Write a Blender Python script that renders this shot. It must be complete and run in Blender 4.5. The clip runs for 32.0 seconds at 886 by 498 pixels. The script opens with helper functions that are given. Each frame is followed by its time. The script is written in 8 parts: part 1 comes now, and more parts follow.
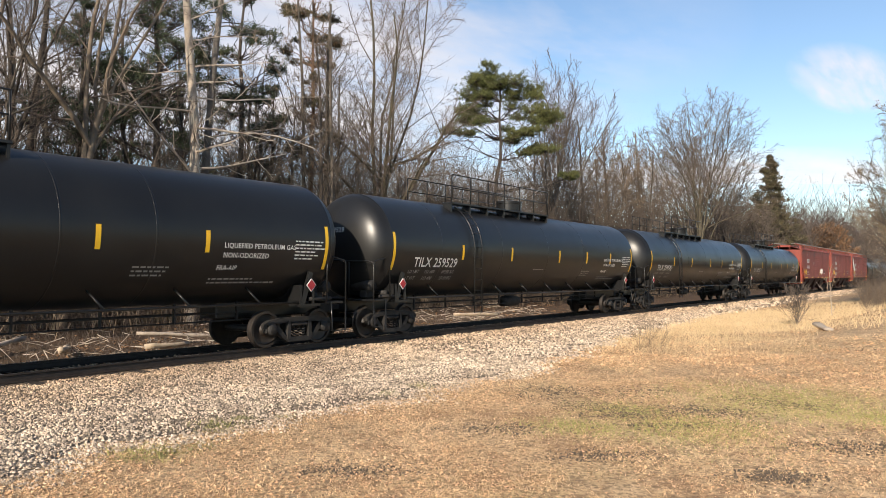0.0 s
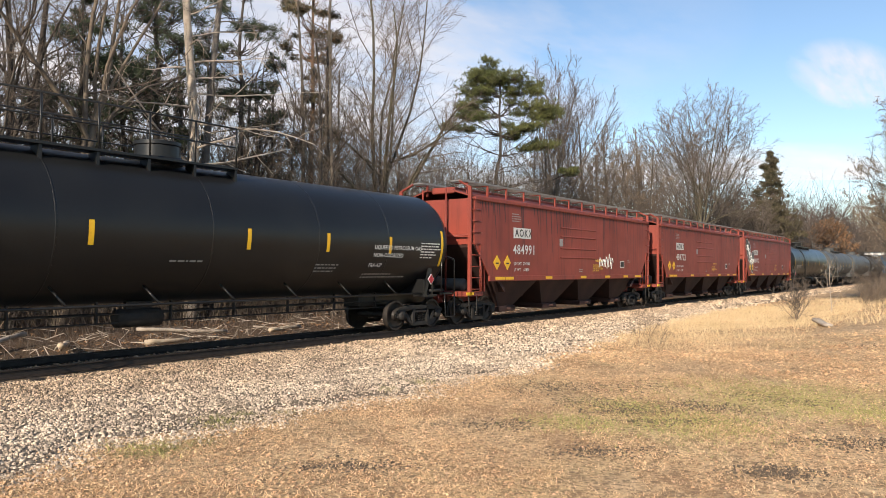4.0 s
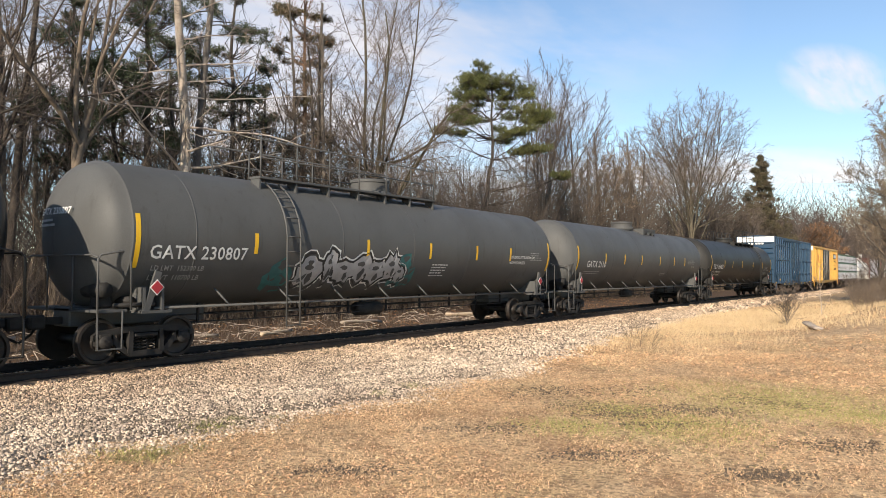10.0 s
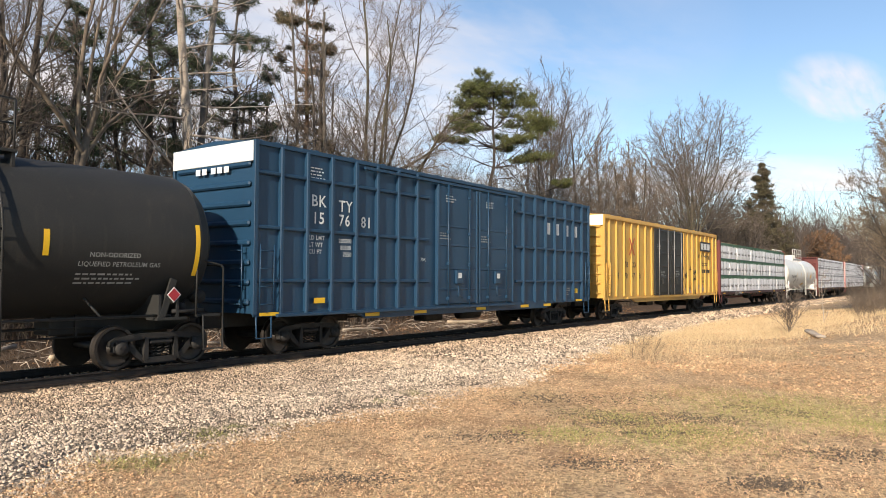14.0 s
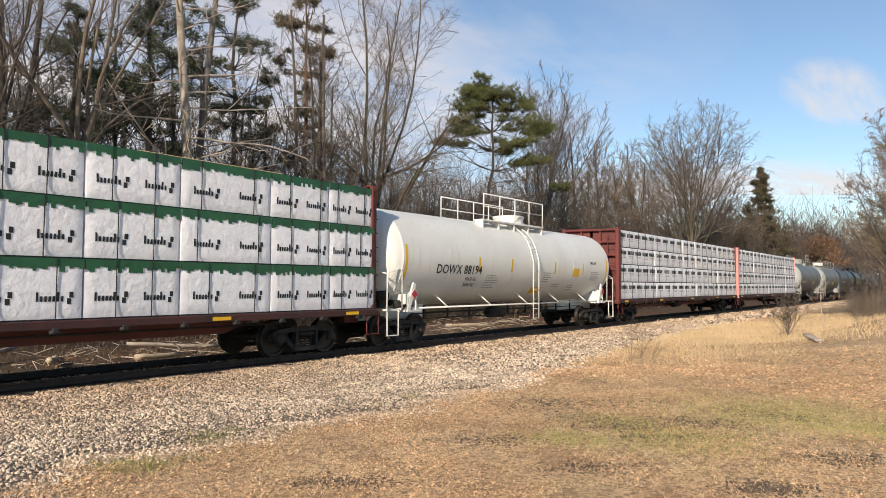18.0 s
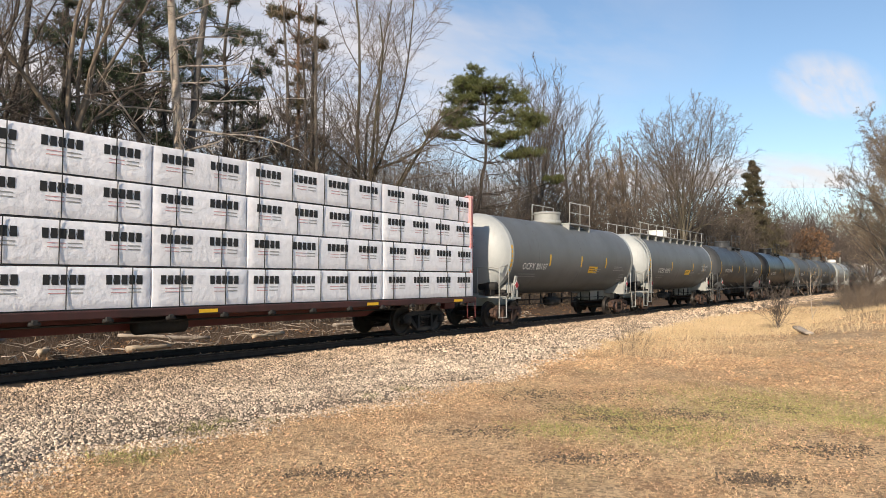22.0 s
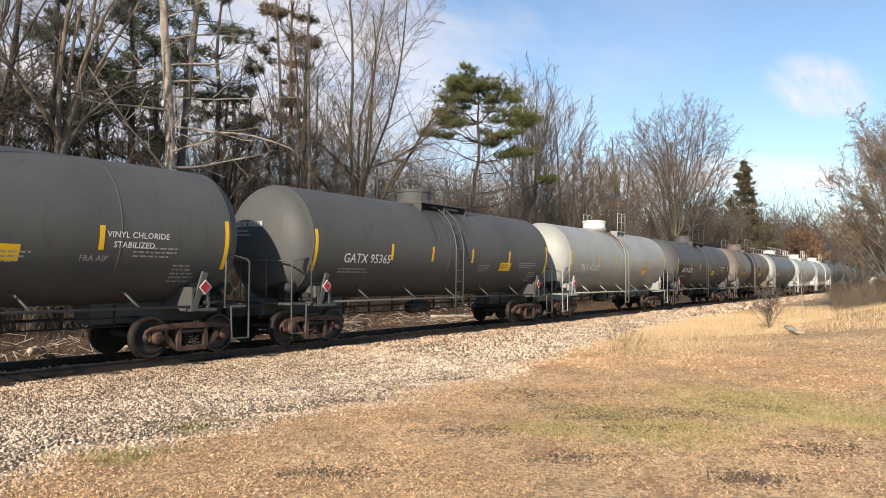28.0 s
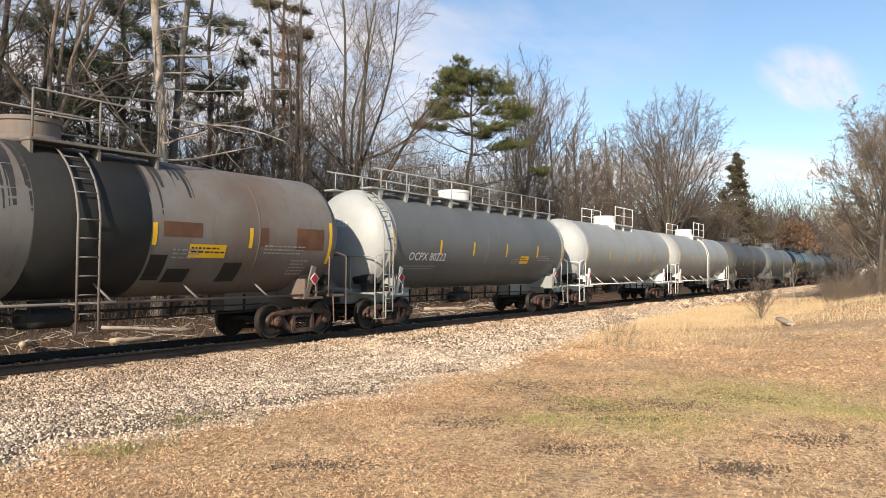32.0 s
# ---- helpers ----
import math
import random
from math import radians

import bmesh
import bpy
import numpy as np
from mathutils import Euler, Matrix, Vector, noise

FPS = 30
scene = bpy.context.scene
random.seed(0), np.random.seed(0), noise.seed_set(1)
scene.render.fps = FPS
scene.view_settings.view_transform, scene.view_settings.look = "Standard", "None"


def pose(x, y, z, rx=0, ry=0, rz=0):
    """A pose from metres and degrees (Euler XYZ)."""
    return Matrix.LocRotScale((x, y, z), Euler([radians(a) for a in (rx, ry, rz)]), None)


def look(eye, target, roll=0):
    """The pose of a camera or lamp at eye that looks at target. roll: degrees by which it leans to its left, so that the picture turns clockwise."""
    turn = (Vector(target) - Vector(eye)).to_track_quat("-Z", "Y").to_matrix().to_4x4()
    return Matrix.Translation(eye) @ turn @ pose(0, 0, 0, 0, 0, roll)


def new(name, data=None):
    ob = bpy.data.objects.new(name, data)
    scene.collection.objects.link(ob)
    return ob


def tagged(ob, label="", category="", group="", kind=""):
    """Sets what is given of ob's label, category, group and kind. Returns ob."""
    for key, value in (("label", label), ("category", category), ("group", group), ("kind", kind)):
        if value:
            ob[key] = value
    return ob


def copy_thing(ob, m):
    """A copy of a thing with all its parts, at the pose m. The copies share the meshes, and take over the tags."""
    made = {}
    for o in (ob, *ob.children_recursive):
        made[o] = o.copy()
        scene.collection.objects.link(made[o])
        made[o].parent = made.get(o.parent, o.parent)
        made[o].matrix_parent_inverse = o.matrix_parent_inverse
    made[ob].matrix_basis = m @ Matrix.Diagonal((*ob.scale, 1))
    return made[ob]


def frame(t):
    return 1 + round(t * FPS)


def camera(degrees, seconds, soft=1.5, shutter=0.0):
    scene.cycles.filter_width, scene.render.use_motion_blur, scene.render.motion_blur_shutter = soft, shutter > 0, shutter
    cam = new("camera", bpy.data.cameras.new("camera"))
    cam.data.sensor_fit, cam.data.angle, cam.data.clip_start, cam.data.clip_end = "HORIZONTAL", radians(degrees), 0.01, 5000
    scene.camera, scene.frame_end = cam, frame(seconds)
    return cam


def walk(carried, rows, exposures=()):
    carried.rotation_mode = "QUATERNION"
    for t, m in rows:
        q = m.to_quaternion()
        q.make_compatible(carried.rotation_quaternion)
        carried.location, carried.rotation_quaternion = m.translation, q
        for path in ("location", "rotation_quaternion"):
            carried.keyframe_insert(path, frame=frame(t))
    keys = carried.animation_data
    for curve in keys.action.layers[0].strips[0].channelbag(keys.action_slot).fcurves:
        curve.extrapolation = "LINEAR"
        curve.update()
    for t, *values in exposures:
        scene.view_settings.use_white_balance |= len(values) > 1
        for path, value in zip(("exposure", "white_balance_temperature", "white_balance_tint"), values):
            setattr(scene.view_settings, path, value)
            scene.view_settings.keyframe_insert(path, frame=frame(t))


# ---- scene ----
# The track runs along x, rail tops at z = 0; the train comes from +x and leaves to -x.
CAM_Y, CAM_Z = -15.04, 1.904
cam = camera(62.58, 32.0, soft=0.6)
# seconds, heading from +y towards +x, upward tilt, lean (degrees)
AIM = (
    (0.0, 53.82, 1.80, 0.32), (0.5, 53.82, 1.77, 0.32), (1.0, 53.82, 1.74, 0.32), (1.5, 53.83, 1.70, 0.32), (2.0, 53.83, 1.66, 0.33),
    (2.5, 53.83, 1.62, 0.33), (3.0, 53.81, 1.56, 0.33), (3.5, 53.81, 1.51, 0.33), (5.5, 53.90, 1.45, 0.34), (6.0, 53.92, 1.49, 0.34),
    (6.5, 53.99, 1.55, 0.33), (7.0, 54.10, 1.61, 0.32), (7.5, 54.23, 1.65, 0.31), (8.0, 54.35, 1.68, 0.29), (8.5, 54.43, 1.69, 0.28),
    (9.0, 54.46, 1.70, 0.27), (9.5, 54.46, 1.73, 0.27), (10.0, 54.45, 1.78, 0.28), (10.5, 54.44, 1.84, 0.30), (11.0, 54.41, 1.92, 0.32),
    (11.5, 54.36, 2.00, 0.34), (12.0, 54.31, 2.11, 0.34), (12.5, 54.30, 2.23, 0.33), (13.0, 54.30, 2.34, 0.32), (13.5, 54.31, 2.39, 0.32),
    (14.0, 54.33, 2.39, 0.31), (14.5, 54.34, 2.36, 0.31), (16.5, 54.37, 2.46, 0.32), (17.0, 54.37, 2.50, 0.35), (17.5, 54.38, 2.57, 0.40),
    (18.0, 54.42, 2.64, 0.45), (18.5, 54.48, 2.70, 0.50), (19.0, 54.57, 2.72, 0.54), (19.5, 54.67, 2.66, 0.57), (20.0, 54.78, 2.54, 0.58),
    (20.5, 54.87, 2.39, 0.58), (21.0, 54.93, 2.24, 0.58), (21.5, 54.98, 2.12, 0.57), (22.0, 55.02, 2.03, 0.57), (22.5, 55.04, 1.96, 0.57),
    (23.0, 55.08, 1.91, 0.57), (23.5, 55.17, 1.90, 0.58), (24.0, 55.31, 1.93, 0.59), (24.5, 55.46, 1.98, 0.63), (25.0, 55.59, 2.02, 0.66),
    (25.5, 55.66, 2.04, 0.67), (27.5, 55.61, 1.96, 0.67), (28.0, 55.59, 1.97, 0.67), (28.5, 55.61, 1.97, 0.66), (29.0, 55.67, 1.92, 0.65),
    (29.5, 55.76, 1.83, 0.61), (30.0, 55.86, 1.69, 0.58), (30.5, 55.96, 1.56, 0.56), (31.0, 56.03, 1.46, 0.55), (31.5, 56.08, 1.41, 0.55),
    (32.0, 56.12, 1.39, 0.56))


def aim(yaw, pitch, lean):
    a, b = radians(yaw), radians(pitch)
    eye = Vector((0, CAM_Y, CAM_Z))
    return look(eye, eye + 20 * Vector((math.sin(a) * math.cos(b), math.cos(a) * math.cos(b), math.sin(b))), lean)


EXPOSURE = 0.46
walk(cam, [(t, aim(y, p, r)) for t, y, p, r in AIM],
     exposures=[(t, EXPOSURE + e, 6900, 10) for t, e in ((0, 0.03), (14.5, 0.03), (17, -0.14), (18.5, -0.25), (20.5, -0.05), (22.5, -0.16), (24, -0.05), (32, 0.03))])

# ---- light ----
SUN = Vector((-1, -0.26, 0.48)).normalized()
world = bpy.data.worlds.new("sky")
scene.world = world
world.use_nodes = True
wn = world.node_tree.nodes
sky = wn.new("ShaderNodeTexSky")
sky.sky_type, sky.sun_disc = "NISHITA", False
sky.sun_elevation, sky.sun_rotation = math.asin(SUN.z), math.atan2(SUN.x, SUN.y)
sky.air_density, sky.dust_density, sky.ozone_density = 1.0, 0.15, 3.0
wn["Background"].inputs["Strength"].default_value = 0.125
world.node_tree.links.new(sky.outputs[0], wn["Background"].inputs["Color"])
sun = new("sun", bpy.data.lights.new("sun", "SUN"))
sun.data.energy, sun.data.angle, sun.data.color = 5.0, radians(0.5), (1.0, 0.9, 0.77)
sun.matrix_world = look(SUN * 100, (0, 0, 0))

# ---- materials ----
def shader(name, col, col2=None, rough=0.6, metal=0.0, scale=3.0, detail=40.0, streak=0.0, dirt=(0.12, 0.09, 0.06),
           dirt_amount=0.0, bump=0.1, island=0.0, objvar=0.0, coat=0.0, gloss=0.5):
    """A surface with a coarse and a fine pattern, vertical streaks of dirt, and fine relief."""
    m = bpy.data.materials.new(name)
    m.use_nodes = True
    n, l = m.node_tree.nodes, m.node_tree.links
    b = n["Principled BSDF"]
    tc = n.new("ShaderNodeTexCoord")
    col2 = col2 or tuple(c * 0.72 for c in col)

    def noise_tex(s, vec, det=4.0, r=0.55):
        t = n.new("ShaderNodeTexNoise")
        t.inputs["Scale"].default_value, t.inputs["Detail"].default_value, t.inputs["Roughness"].default_value = s, det, r
        l.new(vec, t.inputs["Vector"])
        return t.outputs["Fac"]

    def mapped(sx, sy, sz):
        mp = n.new("ShaderNodeMapping")
        mp.inputs["Scale"].default_value = (sx, sy, sz)
        l.new(tc.outputs["Object"], mp.inputs["Vector"])
        return mp.outputs[0]

    def ramp(fac, lo, hi):
        r = n.new("ShaderNodeMapRange")
        r.inputs["From Min"].default_value, r.inputs["From Max"].default_value = lo, hi
        l.new(fac, r.inputs["Value"])
        return r.outputs[0]

    def mix(fac, a, c, mode="MIX"):
        x = n.new("ShaderNodeMix")
        x.data_type, x.blend_type = "RGBA", mode
        if isinstance(fac, float):
            x.inputs[0].default_value = fac
        else:
            l.new(fac, x.inputs[0])
        for k, v in ((6, a), (7, c)):
            if isinstance(v, tuple):
                x.inputs[k].default_value = (*v, 1)
            else:
                l.new(v, x.inputs[k])
        return x.outputs[2]

    coarse = noise_tex(scale, tc.outputs["Object"])
    fine = noise_tex(detail, tc.outputs["Object"], 3.0)
    c = mix(ramp(coarse, 0.35, 0.65), col, col2)
    c = mix(ramp(fine, 0.3, 0.75), c, mix(0.35, c, tuple(q * 0.55 for q in col)))
    if streak:
        s = noise_tex(1.0, mapped(5.0, 5.0, 0.35), 5.0, 0.65)
        c = mix(ramp(s, 0.66 - 0.22 * streak, 0.78), c, mix(min(1.0, 0.35 + streak * 0.5), c, dirt))
    if dirt_amount:
        c = mix(ramp(noise_tex(scale * 0.45, tc.outputs["Object"], 6.0, 0.65), 0.62 - 0.3 * dirt_amount, 0.85), c, dirt)
    if island or objvar:
        src = n.new("ShaderNodeNewGeometry").outputs["Random Per Island"] if island else n.new("ShaderNodeObjectInfo").outputs["Random"]
        h = n.new("ShaderNodeHueSaturation")
        amount = island or objvar
        mr = n.new("ShaderNodeMapRange")
        mr.inputs["To Min"].default_value, mr.inputs["To Max"].default_value = 1 - amount, 1 + amount
        l.new(src, mr.inputs["Value"])
        l.new(mr.outputs[0], h.inputs["Value"])
        l.new(c, h.inputs["Color"])
        c = h.outputs[0]
    l.new(c, b.inputs["Base Color"])
    rr = n.new("ShaderNodeMapRange")
    rr.inputs["To Min"].default_value, rr.inputs["To Max"].default_value = max(0.03, rough - 0.1), min(1, rough + 0.12)
    l.new(coarse, rr.inputs["Value"])
    l.new(rr.outputs[0], b.inputs["Roughness"])
    b.inputs["Metallic"].default_value = metal
    b.inputs["Specular IOR Level"].default_value = gloss
    b.inputs["Coat Weight"].default_value = coat
    if bump:
        bp = n.new("ShaderNodeBump")
        bp.inputs["Strength"].default_value, bp.inputs["Distance"].default_value = bump, 0.02
        l.new(fine, bp.inputs["Height"])
        l.new(bp.outputs[0], b.inputs["Normal"])
    return m


BLACK = shader("black_paint", (0.011, 0.011, 0.0115), (0.015, 0.015, 0.015), gloss=0.36, rough=0.33, scale=0.6, streak=0.12, dirt=(0.02, 0.018, 0.016), bump=0.02)
BLACK_WORN = shader("worn_black_paint", (0.031, 0.031, 0.03), (0.04, 0.039, 0.037), gloss=0.14, rough=0.46, scale=0.6, streak=0.4, dirt=(0.06, 0.052, 0.044), bump=0.03)
CHARCOAL = shader("charcoal_paint", (0.058, 0.06, 0.063), (0.046, 0.048, 0.05), gloss=0.22, rough=0.42, scale=0.6, streak=0.3, dirt=(0.08, 0.075, 0.07), bump=0.03)
GREY_DARK = shader("dark_grey_paint", (0.102, 0.103, 0.101), (0.082, 0.082, 0.08), gloss=0.16, rough=0.5, scale=0.5, streak=0.35, dirt=(0.04, 0.035, 0.03), bump=0.03)
GREY_MID = shader("grey_paint", (0.155, 0.163, 0.165), (0.125, 0.131, 0.132), gloss=0.25, rough=0.48, scale=0.5, streak=0.4, dirt=(0.09, 0.08, 0.07), bump=0.03)
GREY_PALE = shader("pale_grey_paint", (0.36, 0.365, 0.345), (0.3, 0.3, 0.28), rough=0.5, scale=0.5, streak=0.4, dirt=(0.2, 0.17, 0.13), bump=0.03)
PALE_HEAD = shader("weathered_white_paint", (0.42, 0.43, 0.42), (0.33, 0.34, 0.33), rough=0.5, scale=0.8, streak=0.3, dirt=(0.25, 0.22, 0.18), bump=0.03)
WHITE = shader("white_paint", (0.78, 0.77, 0.73), (0.7, 0.68, 0.63), rough=0.42, scale=0.6, streak=0.35, dirt=(0.4, 0.34, 0.26), bump=0.03)
RUSTY = shader("rusted_grey_paint", (0.22, 0.208, 0.19), (0.15, 0.142, 0.13), gloss=0.25, rough=0.65, scale=0.5, streak=0.5, dirt=(0.15, 0.075, 0.042), dirt_amount=0.6, bump=0.08)
RED = shader("oxide_red_paint", (0.29, 0.05, 0.031), (0.2, 0.036, 0.023), rough=0.55, scale=0.5, streak=0.7, dirt=(0.07, 0.016, 0.014), bump=0.04)
RED_BEAM = shader("brick_red_paint", (0.17, 0.036, 0.03), (0.11, 0.026, 0.022), rough=0.6, scale=0.8, streak=0.5, dirt=(0.09, 0.03, 0.025), bump=0.05)
PINK_BEAM = shader("faded_red_paint", (0.72, 0.32, 0.3), (0.62, 0.25, 0.23), rough=0.65, scale=0.8, streak=0.4, dirt=(0.25, 0.09, 0.07), bump=0.05)
RUST_PATCH = shader("brown_rust_patch", (0.16, 0.07, 0.035), (0.09, 0.045, 0.025), rough=0.8, scale=2.0, bump=0.1)
STAIN = shader("dark_red_stain", (0.085, 0.016, 0.014), (0.06, 0.012, 0.011), rough=0.5, scale=2.0, bump=0.0)
SPILL = shader("dried_spill", (0.035, 0.032, 0.03), (0.055, 0.05, 0.045), rough=0.55, scale=2.0, bump=0.05)
# grimy red with the shade along the deck edge in its colour
SILL = shader("shaded_grimy_red_sill", (0.07, 0.02, 0.017), (0.035, 0.015, 0.013), rough=0.7, scale=1.2, streak=0.6, dirt=(0.02, 0.014, 0.012), bump=0.1)
# near-black red for the slopes, pockets and sill under the hopper body
UNDERBODY = shader("dark_red_underbody", (0.05, 0.018, 0.014), (0.025, 0.012, 0.01), rough=0.8, scale=0.8, bump=0.1)
BLUE = shader("blue_paint", (0.011, 0.048, 0.098), (0.009, 0.04, 0.082), rough=0.45, scale=0.5, streak=0.3, dirt=(0.02, 0.035, 0.05), bump=0.03)
YELLOW_BOX = shader("yellow_boxcar_paint", (0.62, 0.36, 0.075), (0.56, 0.33, 0.085), rough=0.5, scale=0.6, streak=0.5, dirt=(0.3, 0.17, 0.07), bump=0.03)
STRIPE = shader("reflective_yellow", (0.85, 0.5, 0.02), (0.8, 0.45, 0.02), rough=0.4, bump=0.0)
MARK = shader("white_lettering", (0.75, 0.75, 0.73), (0.66, 0.66, 0.63), rough=0.6, bump=0.0, scale=6.0)
MARK_DIM = shader("worn_white_lettering", (0.36, 0.36, 0.35), (0.26, 0.26, 0.25), rough=0.6, bump=0.0, scale=6.0)
MARK_BLACK = shader("black_lettering", (0.02, 0.02, 0.02), rough=0.6, bump=0.0)
MARK_FADED = shader("faded_red_print", (0.7, 0.36, 0.36), rough=0.6, bump=0.0)
MARK_RED = shader("red_lettering", (0.45, 0.03, 0.04), rough=0.6, bump=0.0)
IRON = shader("grimy_cast_iron", (0.022, 0.019, 0.017), (0.012, 0.011, 0.01), rough=0.75, metal=0.0, scale=5.0, bump=0.25)
IRON_RUST = shader("rusty_cast_iron", (0.1, 0.052, 0.034), (0.05, 0.03, 0.022), rough=0.8, scale=5.0, bump=0.25)
WHEEL = shader("worn_steel_wheel", (0.035, 0.027, 0.022), (0.018, 0.015, 0.013), rough=0.55, metal=0.2, scale=6.0, bump=0.15)
RAIL = shader("rail_steel", (0.04, 0.03, 0.025), (0.026, 0.02, 0.018), rough=0.6, metal=0.3, scale=4.0, bump=0.2)
RAIL_TOP = shader("polished_rail_head", (0.45, 0.44, 0.43), (0.36, 0.34, 0.33), rough=0.25, metal=0.9, scale=8.0, bump=0.05)
TIE = shader("creosoted_timber", (0.03, 0.022, 0.017), (0.02, 0.016, 0.013), rough=0.9, scale=3.0, bump=0.5, objvar=0.25)
GRATE = shader("galvanised_grating", (0.3, 0.29, 0.27), (0.22, 0.21, 0.2), rough=0.5, metal=0.4, scale=6.0, bump=0.1)
WRAP = shader("white_lumber_wrap", (0.9, 0.885, 0.91), (0.85, 0.84, 0.87), rough=0.4, scale=1.6, detail=7.0, bump=0.9, objvar=0.06)
WRAP_GREEN = shader("green_lumber_wrap", (0.02, 0.11, 0.045), (0.015, 0.08, 0.035), rough=0.5, scale=1.6, detail=6.0, bump=0.6)
WOOD = shader("sawn_timber", (0.5, 0.36, 0.2), (0.42, 0.29, 0.15), rough=0.8, scale=4.0, bump=0.2)
SILVER = shader("silver_spray_paint", (0.42, 0.42, 0.43), (0.33, 0.33, 0.34), rough=0.5, bump=0.0)
TEAL = shader("teal_spray_paint", (0.02, 0.16, 0.16), (0.02, 0.1, 0.11), rough=0.5, bump=0.0)
BARK = shader("grey_brown_bark", (0.145, 0.12, 0.096), (0.07, 0.057, 0.047), rough=0.9, scale=3.0, bump=0.5, objvar=0.3)
BARK_DARK = shader("dark_bark", (0.075, 0.058, 0.046), (0.04, 0.032, 0.026), rough=0.9, scale=3.0, bump=0.5, objvar=0.3)
BARK_PALE = shader("pale_weathered_bark", (0.5, 0.42, 0.34), (0.28, 0.225, 0.18), rough=0.85, scale=2.0, bump=0.4)
BARK_GREY = shader("grey_dead_wood", (0.17, 0.15, 0.13), (0.1, 0.085, 0.075), rough=0.9, scale=2.0, bump=0.4)
BARK_TAN = shader("tan_bark", (0.2, 0.155, 0.112), (0.095, 0.073, 0.055), rough=0.9, scale=2.0, bump=0.4, objvar=0.2)
BARK_OLIVE = shader("olive_grey_bark", (0.13, 0.11, 0.073), (0.068, 0.056, 0.04), rough=0.9, scale=1.5, bump=0.4)
BARK_PINE = shader("orange_pine_bark", (0.24, 0.13, 0.075), (0.14, 0.085, 0.055), rough=0.9, scale=2.0, bump=0.5)
TWIG = shader("bare_twigs", (0.16, 0.124, 0.097), (0.085, 0.065, 0.051), rough=0.85, scale=0.6, bump=0.0, objvar=0.3)
TWIG_TAN = shader("tan_twigs", (0.22, 0.16, 0.108), (0.125, 0.09, 0.061), rough=0.85, scale=0.6, bump=0.0, objvar=0.25)
TWIG_LEAFY = shader("withered_tan_leaves", (0.26, 0.2, 0.14), (0.15, 0.12, 0.09), rough=0.85, scale=1.5, bump=0.0, island=0.5)
NEEDLE_TAN = shader("brownish_needles", (0.085, 0.075, 0.032), (0.1, 0.075, 0.045), rough=0.75, scale=0.8, bump=0.0, island=0.45)
NEEDLE = shader("pine_needles", (0.085, 0.098, 0.026), (0.125, 0.13, 0.04), rough=0.7, scale=0.8, bump=0.0, island=0.35)
NEEDLE_DARK = shader("spruce_needles", (0.04, 0.06, 0.028), (0.065, 0.075, 0.035), rough=0.75, scale=0.8, bump=0.0, island=0.35)
WOODS_FAR = shader("far_bare_woods", (0.105, 0.08, 0.066), (0.062, 0.048, 0.04), rough=0.9, scale=0.2, bump=0.0, island=0.4)
STONE = shader("limestone_ballast", (0.6, 0.485, 0.37), (0.37, 0.287, 0.213), rough=0.9, scale=1.2, detail=30.0, bump=0.2, island=0.65)
STONE_PART = shader("limestone_piece", (0.6, 0.485, 0.37), (0.37, 0.287, 0.213), rough=0.9, scale=1.2, detail=30.0, bump=0.2, objvar=0.65)
# fines between the stones, coloured darker so the gaps look shaded
BED = shader("ballast_bed", (0.27, 0.213, 0.16), (0.1, 0.077, 0.058), rough=0.95, scale=11.0, detail=26.0, bump=1.0, dirt=(0.08, 0.065, 0.05), dirt_amount=0.35)
STRAW = shader("dry_grass", (0.8, 0.56, 0.33), (0.64, 0.42, 0.23), rough=0.85, scale=0.5, bump=0.0, island=0.4)
STRAW_TALL = shader("tall_dead_grass", (0.66, 0.49, 0.29), (0.56, 0.41, 0.23), rough=0.85, scale=0.5, bump=0.0, island=0.2)
THATCH = shader("brown_thatch", (0.34, 0.2, 0.1), (0.2, 0.12, 0.06), rough=0.9, scale=0.6, bump=0.0, island=0.5)
GREEN_DARK = shader("dark_green_grass", (0.13, 0.14, 0.045), (0.3, 0.24, 0.1), rough=0.85, scale=2.0, bump=0.0, island=0.5)
GREEN = shader("green_grass", (0.26, 0.27, 0.075), (0.4, 0.36, 0.13), rough=0.85, scale=0.5, bump=0.0, island=0.4)
LEAF = shader("fallen_leaves", (0.64, 0.4, 0.225), (0.45, 0.265, 0.14), rough=0.8, scale=0.7, bump=0.0, island=0.5)
LEAF_CURLED = shader("curled_pinkish_leaves", (0.7, 0.47, 0.3), (0.55, 0.33, 0.19), rough=0.75, scale=0.7, bump=0.0, island=0.45)
LEAF_DEAD = shader("orange_brown_leaves", (0.24, 0.13, 0.065), (0.15, 0.085, 0.045), rough=0.85, scale=0.7, bump=0.0, island=0.5)
LEAF_PALE = shader("pale_fallen_leaves", (0.7, 0.5, 0.29), (0.52, 0.35, 0.19), rough=0.8, scale=0.7, bump=0.0, island=0.35)
CLAY = shader("bare_soil", (0.085, 0.064, 0.046), (0.14, 0.1, 0.067), rough=0.95, scale=3.0, bump=0.6, island=0.4)
LOG = shader("split_log_wood", (0.6, 0.47, 0.33), (0.42, 0.33, 0.24), rough=0.85, scale=3.0, bump=0.3)


